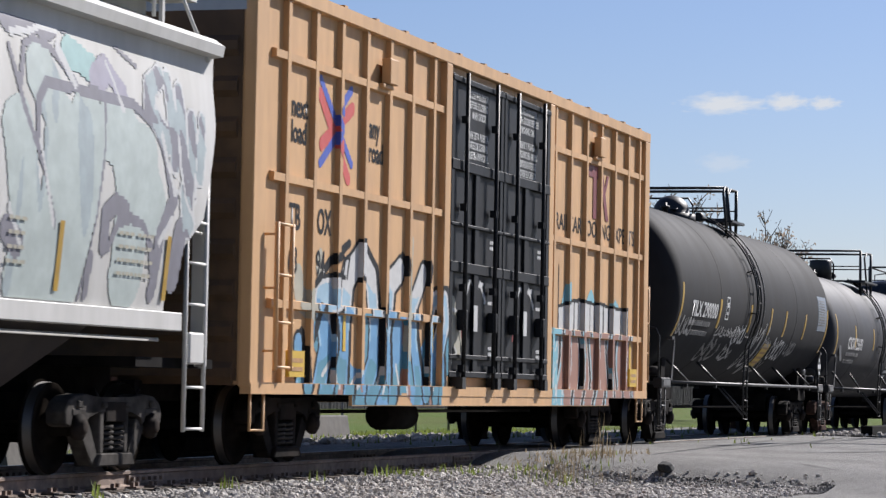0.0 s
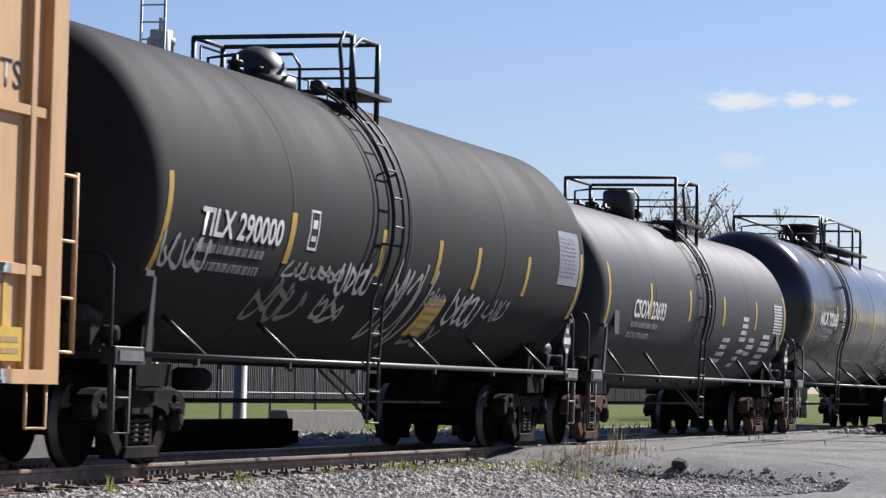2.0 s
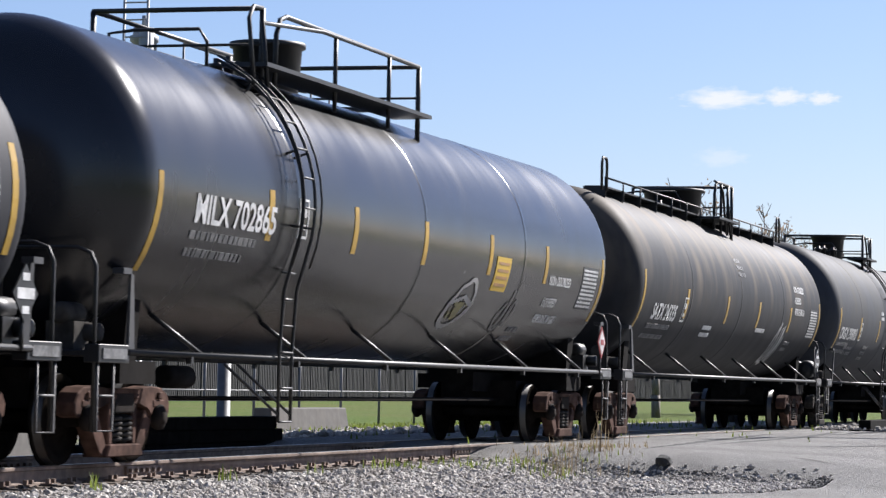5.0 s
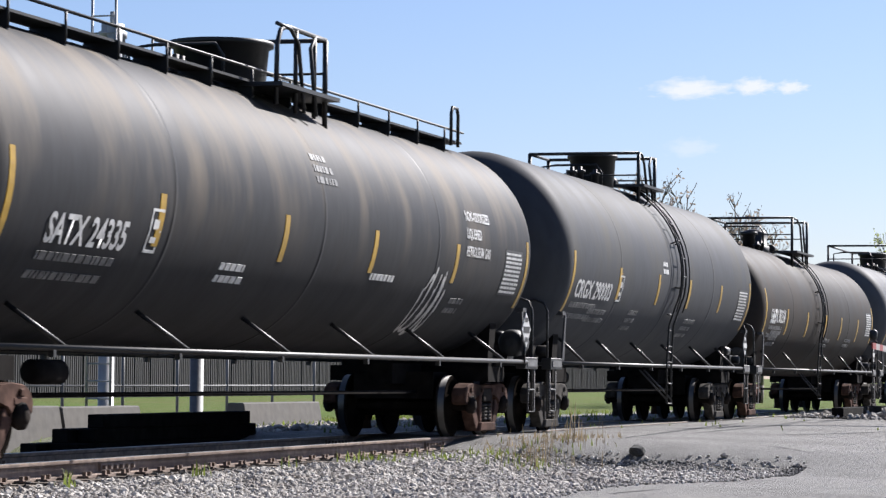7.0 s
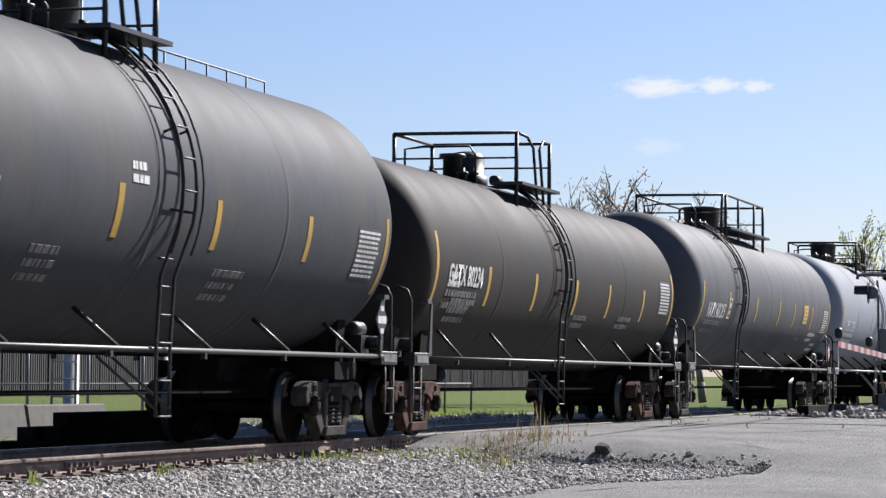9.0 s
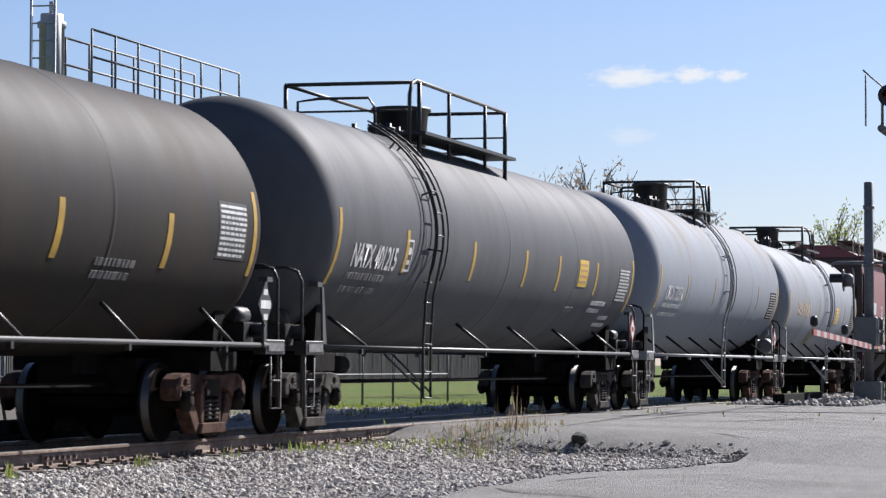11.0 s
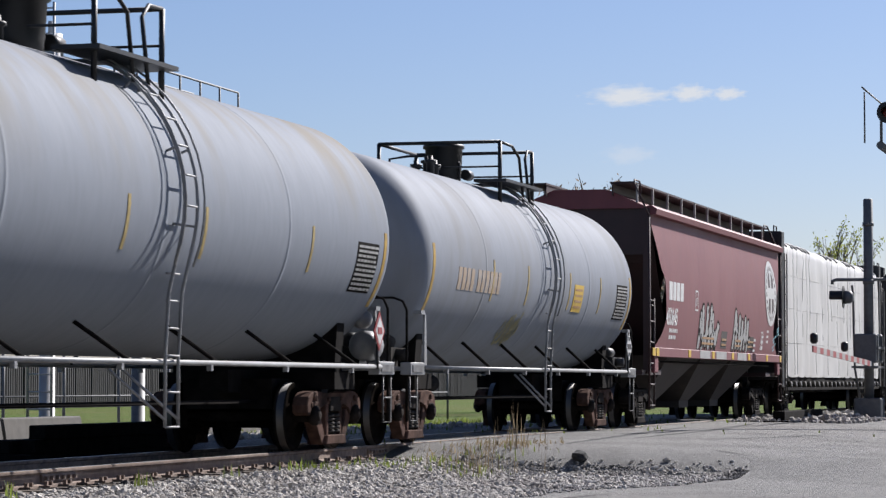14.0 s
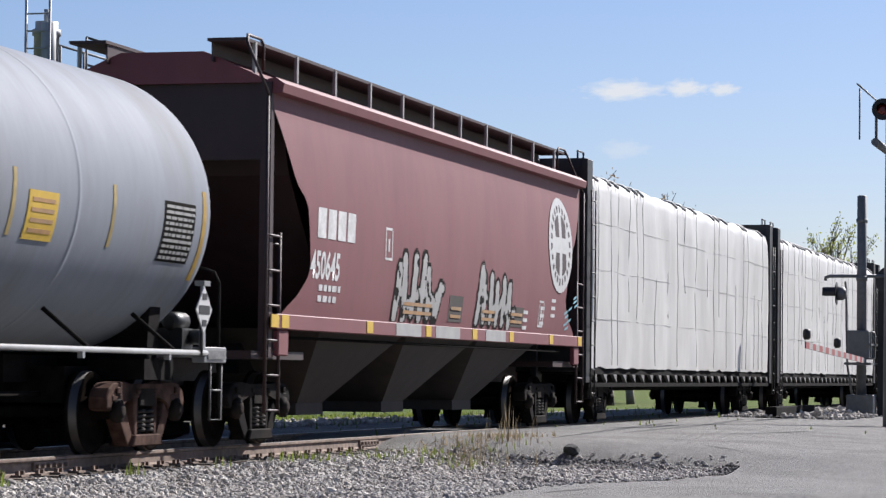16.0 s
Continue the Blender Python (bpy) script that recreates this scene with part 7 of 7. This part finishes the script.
def steel_pole(x, y, h, r, label):
    ob = thing("steel_pole", label, "pole", at=(x, y, ground_z(x, y)))
    bm = bmn()
    lathe(bm, [(0, r * 1.7), (0.10, r * 1.7), (0.12, r), (h, r), (h + 0.02, r * 0.5)], "z", seg=18)
    part("pole", bm, "galv", ob)
    bm = bmn()
    for a in range(4):
        box(bm, r * 1.4 * math.cos(a * 1.57 + 0.78) - 0.03, r * 1.4 * math.cos(a * 1.57 + 0.78) + 0.03, r * 1.4 * math.sin(a * 1.57 + 0.78) - 0.03, r * 1.4 * math.sin(a * 1.57 + 0.78) + 0.03, 0.08, 0.2)
    part("anchor_bolts", bm, "rail_side", ob)


steel_pole(49.2, 6.9, 3.2, 0.13, "galvanised steel pole on a bolted base")


# ---- crossing gate on the near side ----
def gate():
    ob = thing("crossing_gate", "grey crossing gate mast with flashers and striped arm", "crossing gate", at=(74.0, -3.85, -0.10))
    bm = bmn()
    lathe(bm, [(0.4, 0.13), (5.85, 0.125), (5.87, 0.09)], "z", seg=18)
    part("mast", bm, "galv", ob)
    bm = bmn()
    lathe(bm, [(5.15, 0.15), (5.25, 0.15)], "z", seg=18)
    lathe(bm, [(3.62, 0.15), (3.74, 0.15)], "z", seg=18)
    box(bm, -0.25, 0.25, -0.03, 0.03, 5.17, 5.23)
    part("clamp", bm, "galv", ob)
    bm = bmn()
    box(bm, -0.36, 0.36, -0.36, 0.36, 0.0, 0.62)
    part("base", bm, "galv", ob, "bolted grey metal base", bevel=0.03)
    bm = bmn()
    box(bm, -0.7, 0.75, -0.28, 0.30, 1.55, 2.30)
    mech = part("gate_mechanism", bm, "galv", ob, "grey gate mechanism case", bevel=0.03)
    bm = bmn()
    box(bm, -0.75, 0.8, -0.34, -0.28, 1.9, 1.96)
    for x in (-0.5, 0.0, 0.5):
        box(bm, x - 0.04, x + 0.04, -0.31, -0.28, 1.6, 2.25)
    part("case_rib", bm, "galv", mech)
    bm = bmn()
    box(bm, -0.9, 1.0, -0.35, 0.35, 1.40, 1.46)
    part("shelf", bm, "galv", ob)
    # striped arm
    L = 11.2
    for k in range(20):
        bm = bmn()
        a, b = -0.6 - L * k / 20, -0.6 - L * (k + 1) / 20
        z0, z1 = 1.44 + 0.26 * k / 20, 1.44 + 0.26 * (k + 1) / 20
        hgt = 0.14
        prism(bm, [(a, z0), (b, z1), (b, z1 + hgt), (a, z0 + hgt)], "y", -0.16, -0.13)
        part("arm_stripe", bm, "red" if k % 2 else "tag_light", ob)
    for x, z in ((-6.2, 1.77), (-11.6, 1.89)):
        bm = bmn()
        lathe(bm, [(0, 0.05), (0.05, 0.09), (0.2, 0.09), (0.24, 0.04)], "z", (x, -0.145, z), 12)
        part("arm_lamp", bm, "black", ob)
    bm = bmn()
    tube(bm, [(0, 0.95, 3.62), (0, 0.95, 3.7), (0, 0.85, 3.74), (0, -0.75, 3.74)], 0.045, 8)
    part("crossarm", bm, "galv", ob)
    bm = bmn()
    lathe(bm, [(0.30, 0.30), (0.32, 0.30)], "y", (0, 0.35, 3.28), 24)
    back = part("backboard", bm, "black", ob, "round black flasher backboard")
    bm = bmn()
    lathe(bm, [(0.05, 0.10), (0.12, 0.17), (0.30, 0.18)], "y", (0, 0.35, 3.28), 18)
    part("lamp_case", bm, "galv", back)
    bm = bmn()
    ring = [(0.175 * math.cos(radians(a)), 0.175 * math.sin(radians(a))) for a in range(-20, 201, 20)]
    inner = [(0.160 * math.cos(radians(a)), 0.160 * math.sin(radians(a))) for a in range(200, -21, -20)]
    prism(bm, [(p, 3.28 + q) for p, q in ring + inner], "y", 0.66, 1.02)
    part("hood", bm, "black", back)
    bm = bmn()
    lathe(bm, [(-0.02, 0.36), (0.0, 0.38), (0.02, 0.36)], "x", (0.1, -0.72, 3.62), 28)
    disc = part("backboard", bm, "black", ob, "round black flasher backboard")
    bm = bmn()
    lathe(bm, [(-0.02, 0.14), (-0.05, 0.12), (-0.07, 0.04)], "x", (0.1, -0.72, 3.62), 18)
    part("lens", bm, "glow_red", disc, "unlit dark red lens")
    bm = bmn()
    tube(bm, [(0.05, 0, 5.2), (0.25, 0, 5.0), (0.55, -0.02, 4.85), (1.2, -0.05, 4.8)], 0.018, 6)
    part("cable", bm, "black", ob)
    bm = bmn()
    tube(bm, [(0.55, 0.5, 3.6), (0.75, 0.5, 3.4), (0.85, 0.5, 2.4), (0.65, 0.45, 1.4), (0.45, 0.3, 0.6)], 0.03, 6)
    part("cable", bm, "galv", ob)
    bm = bmn()
    box(bm, 0.30, 0.62, -0.62, -0.38, 0.0, 3.6)
    part("rear_post", bm, "fence", ob, bevel=0.02)


gate()


def near_cantilever():
    ob = thing("cantilever_signal", "grey cantilever arm end with railing and hooded flasher", "crossing signal", at=(58.9, -6.0, 0.143))
    bm = bmn()
    lathe(bm, [(-0.9, 0.26), (8.6, 0.2)], "z", (3.2, 0, 0), 18)
    part("mast", bm, "galv", ob)
    bm = bmn()
    tube(bm, [(3.2, 0, 7.5), (-1.25, 0, 7.5)], 0.11, 14)
    part("arm_tube", bm, "galv", ob)
    for y in (-0.4, 0.4):
        bm = bmn()
        tube(bm, [(-1.45, y, 7.55), (-1.45, y, 8.95)], 0.025, 6)
        part("rail_post", bm, "galv", ob)
        bm = bmn()
        tube(bm, [(-2.0, y, 9.02), (3.2, y, 9.02)], 0.025, 6)
        part("handrail", bm, "galv", ob)
    bm = bmn()
    tube(bm, [(-1.0, 0, 7.55), (-1.0, 0, 8.6)], 0.04, 8)
    part("lamp_bracket", bm, "galv", ob)
    lamp_pair(ob, -1.2, -0.2, 8.4, -1)
    bm = bmn()
    lathe(bm, [(0, 0.2), (0.25, 0.2), (0.4, 0.1)], "x", (-1.15, -0.2, 8.4), 16)
    part("lamp_case", bm, "black", ob)
    ob.scale = (0.757, 0.757, 0.757)


near_cantilever()


def verge_timbers():
    ob = thing("timber_stack", "dark crossing timbers lying beside the gate", "timber", at=(69.0, -2.75, -0.2))
    for a, b, y, z in ((-3.0, 4.4, 0.0, 0.0), (-3.2, 4.0, 0.3, 0.0), (-2.6, 4.2, 0.15, 0.22), (0.5, 4.6, -0.4, 0.0)):
        bm = bmn()
        box(bm, a, b, y - 0.14, y + 0.14, z, z + 0.22)
        part("timber", bm, "under", ob, bevel=0.015)


verge_timbers()


# ---- trees ----
def branch_tree(name, label, at, height, seed, leaf, leaf_n, leaf_s, spread=0.5, clear=0.35):
    rs = random.Random(seed)
    ob = thing(name, label, "tree", at=at)
    bm = bmn()
    tips = []

    def grow(p, d, length, r, depth):
        n = 4
        pts, q, dd = [p], p.copy(), d.copy()
        for _ in range(n):
            dd = (dd + Vector((rs.uniform(-0.16, 0.16), rs.uniform(-0.16, 0.16), rs.uniform(-0.02, 0.12)))).normalized()
            q = q + dd * length / n
            pts.append(q.copy())
        for k in range(n):
            tube(bm, [pts[k], pts[k + 1]], r * (1 - 0.14 * k), 5 if depth > 1 else 7)
        if depth >= 4:
            tips.extend(pts[2:])
            return
        for k in range(3 if depth < 3 else 4):
            t = rs.randint(2, n)
            a = rs.uniform(0, 6.3)
            side = Vector((math.cos(a), math.sin(a), rs.uniform(0.2, 0.9))).normalized()
            grow(pts[t], (dd * (1 - spread) + side * spread).normalized(), length * rs.uniform(0.55, 0.78), r * 0.55, depth + 1)
        if depth < 3:
            grow(pts[-1], dd, length * 0.7, r * 0.6, depth + 1)

    grow(Vector((0, 0, 0)), Vector((0, 0, 1)), height * clear, height * 0.016, 0)
    part("trunk", bm, "bark", ob, "branching grey-brown trunk and limbs")
    verts, faces = [], []
    for _ in range(leaf_n):
        c = rs.choice(tips) + Vector((rs.gauss(0, 0.14), rs.gauss(0, 0.14), rs.gauss(0, 0.14)))
        m = Euler((rs.uniform(0, 6), rs.uniform(0, 6), rs.uniform(0, 6))).to_matrix()
        s = leaf_s * rs.uniform(0.6, 1.3)
        k = len(verts)
        verts += [tuple(c + m @ Vector(v) * s) for v in ((-1, 0, 0), (0, -0.45, 0.1), (1, 0, 0), (0, 0.45, 0.1))]
        faces.append((k, k + 1, k + 2, k + 3))
    me = bpy.data.meshes.new("crown")
    me.from_pydata(verts, [], faces)
    me.materials.append(M[leaf])
    part("crown", me, None, ob)
    top = max(v.z for v in tips)
    ob.scale = (height / top,) * 3
    return ob


for tx, ty, th, ts in ((124, 15.5, 10.7, 11), (132, 15, 11.5, 5), (139.5, 15.5, 11.5, 17), (148, 15, 11.4, 23), (157, 15.4, 10.6, 29)):
    branch_tree("bare_tree", "budding grey-brown tree with thin bare twigs", (tx, ty, -0.45), th, ts, "bud", 700, 0.09, 0.62, 0.30)
branch_tree("leafy_tree", "young tree with light spring leaves", (145.5, 6.4, -0.45), 9.9, 8, "leaf", 1100, 0.12, 0.35, 0.42)

# ---- clouds ----
CLOUDS = []


def cloud_material(name, strength, solid):
    """White vapour: glowing, thinned out by noise towards its rim."""
    m = bpy.data.materials.new(name)
    m.use_nodes = True
    n, l = m.node_tree.nodes, m.node_tree.links
    n.remove(n["Principled BSDF"])
    co = n.new("ShaderNodeTexCoord")
    ln = n.new("ShaderNodeVectorMath")
    ln.operation = "LENGTH"
    l.new(co.outputs["Object"], ln.inputs[0])
    tx = n.new("ShaderNodeTexNoise")
    tx.inputs["Scale"].default_value, tx.inputs["Detail"].default_value = 2.2, 5
    l.new(co.outputs["Object"], tx.inputs["Vector"])
    sub = n.new("ShaderNodeMath")
    sub.operation = "MULTIPLY_ADD"
    sub.inputs[1].default_value = 1.3
    l.new(tx.outputs["Fac"], sub.inputs[0])
    neg = n.new("ShaderNodeMath")
    neg.operation = "MULTIPLY"
    neg.inputs[1].default_value = -1.0
    l.new(ln.outputs["Value"], neg.inputs[0])
    l.new(neg.outputs[0], sub.inputs[2])
    mr = n.new("ShaderNodeMapRange")
    mr.inputs["From Min"].default_value, mr.inputs["From Max"].default_value, mr.inputs["To Max"].default_value = -0.30, 0.35, solid
    l.new(sub.outputs[0], mr.inputs["Value"])
    em = n.new("ShaderNodeEmission")
    em.inputs["Color"].default_value, em.inputs["Strength"].default_value = (0.90, 0.95, 1.0, 1), strength
    tr = n.new("ShaderNodeBsdfTransparent")
    mx = n.new("ShaderNodeMixShader")
    l.new(mr.outputs[0], mx.inputs[0])
    l.new(tr.outputs[0], mx.inputs[1])
    l.new(em.outputs[0], mx.inputs[2])
    l.new(mx.outputs[0], n["Material Output"].inputs["Surface"])
    return m


def cloud(yaw, slope, w, h, solid, label):
    d = 2400.0
    bm = bmn()
    n = 28
    bm.faces.new([bm.verts.new((1.25 * math.cos(k * math.tau / n), 0, 1.25 * math.sin(k * math.tau / n))) for k in range(n)])
    me = bpy.data.meshes.new("backdrop_cloud")
    bm.to_mesh(me)
    bm.free()
    me.materials.append(cloud_material("vapour", 0.45, solid))
    ob = tagged(new("backdrop_cloud", me), label, "cloud", kind="structure")
    ob.scale = (w, 1, h)
    ob.visible_shadow = False
    at = Vector((d * math.cos(yaw), EYE[1] + d * math.sin(yaw), EYE[2] + d * slope))
    CLOUDS.append((ob, at, Vector((math.sin(yaw), -math.cos(yaw), 0)), yaw - math.pi / 2))


cloud(0.2013, 0.1035, 40, 11, 0.95, "small white fair-weather cloud far off")
cloud(0.1792, 0.1043, 22, 9, 0.95, "small white fair-weather cloud far off")
cloud(0.1656, 0.1039, 17, 7, 0.9, "small white fair-weather cloud far off")
cloud(0.2011, 0.0823, 26, 10, 0.35, "thin faint wisp of cloud far off")


# ---- movement ----
TRAVEL = (0.0, 12.25, 24.49, 36.71, 48.91, 61.09, 73.25, 85.39, 97.51, 109.59, 121.65, 133.68, 145.67, 157.64, 169.57, 181.46, 193.31)


def travelled(t):
    k = min(15, int(t))
    return TRAVEL[k] + (TRAVEL[k + 1] - TRAVEL[k]) * (t - k)


def motions():
    for car, x in CARS:
        walk(car, [(t, pose(x - s, 0, 0)) for t, s in enumerate(TRAVEL)])
    for ob, at, side, turn in CLOUDS:
        face = Matrix.Rotation(turn, 4, "Z")
        walk(ob, [(t, Matrix.Translation(at - side * 0.2 * (t - 7) + Vector((0, 0, -0.19 * (t - 7)))) @ face) for t in (0, 7, 16)])
    steps = [k / 15 for k in range(241)]
    for k, a in enumerate(AXLES):
        first = WHEELSETS[k][0]
        walk(first, [(t, pose(a, 0, WHEEL_R) @ Matrix.Rotation(-travelled(t) / WHEEL_R, 4, "Y")) for t in steps])
        for other in WHEELSETS[k][1:]:
            other.rotation_mode = "QUATERNION"
            other.animation_data_create()
            other.animation_data.action = first.animation_data.action
            other.animation_data.action_slot = first.animation_data.action_slot


motions()
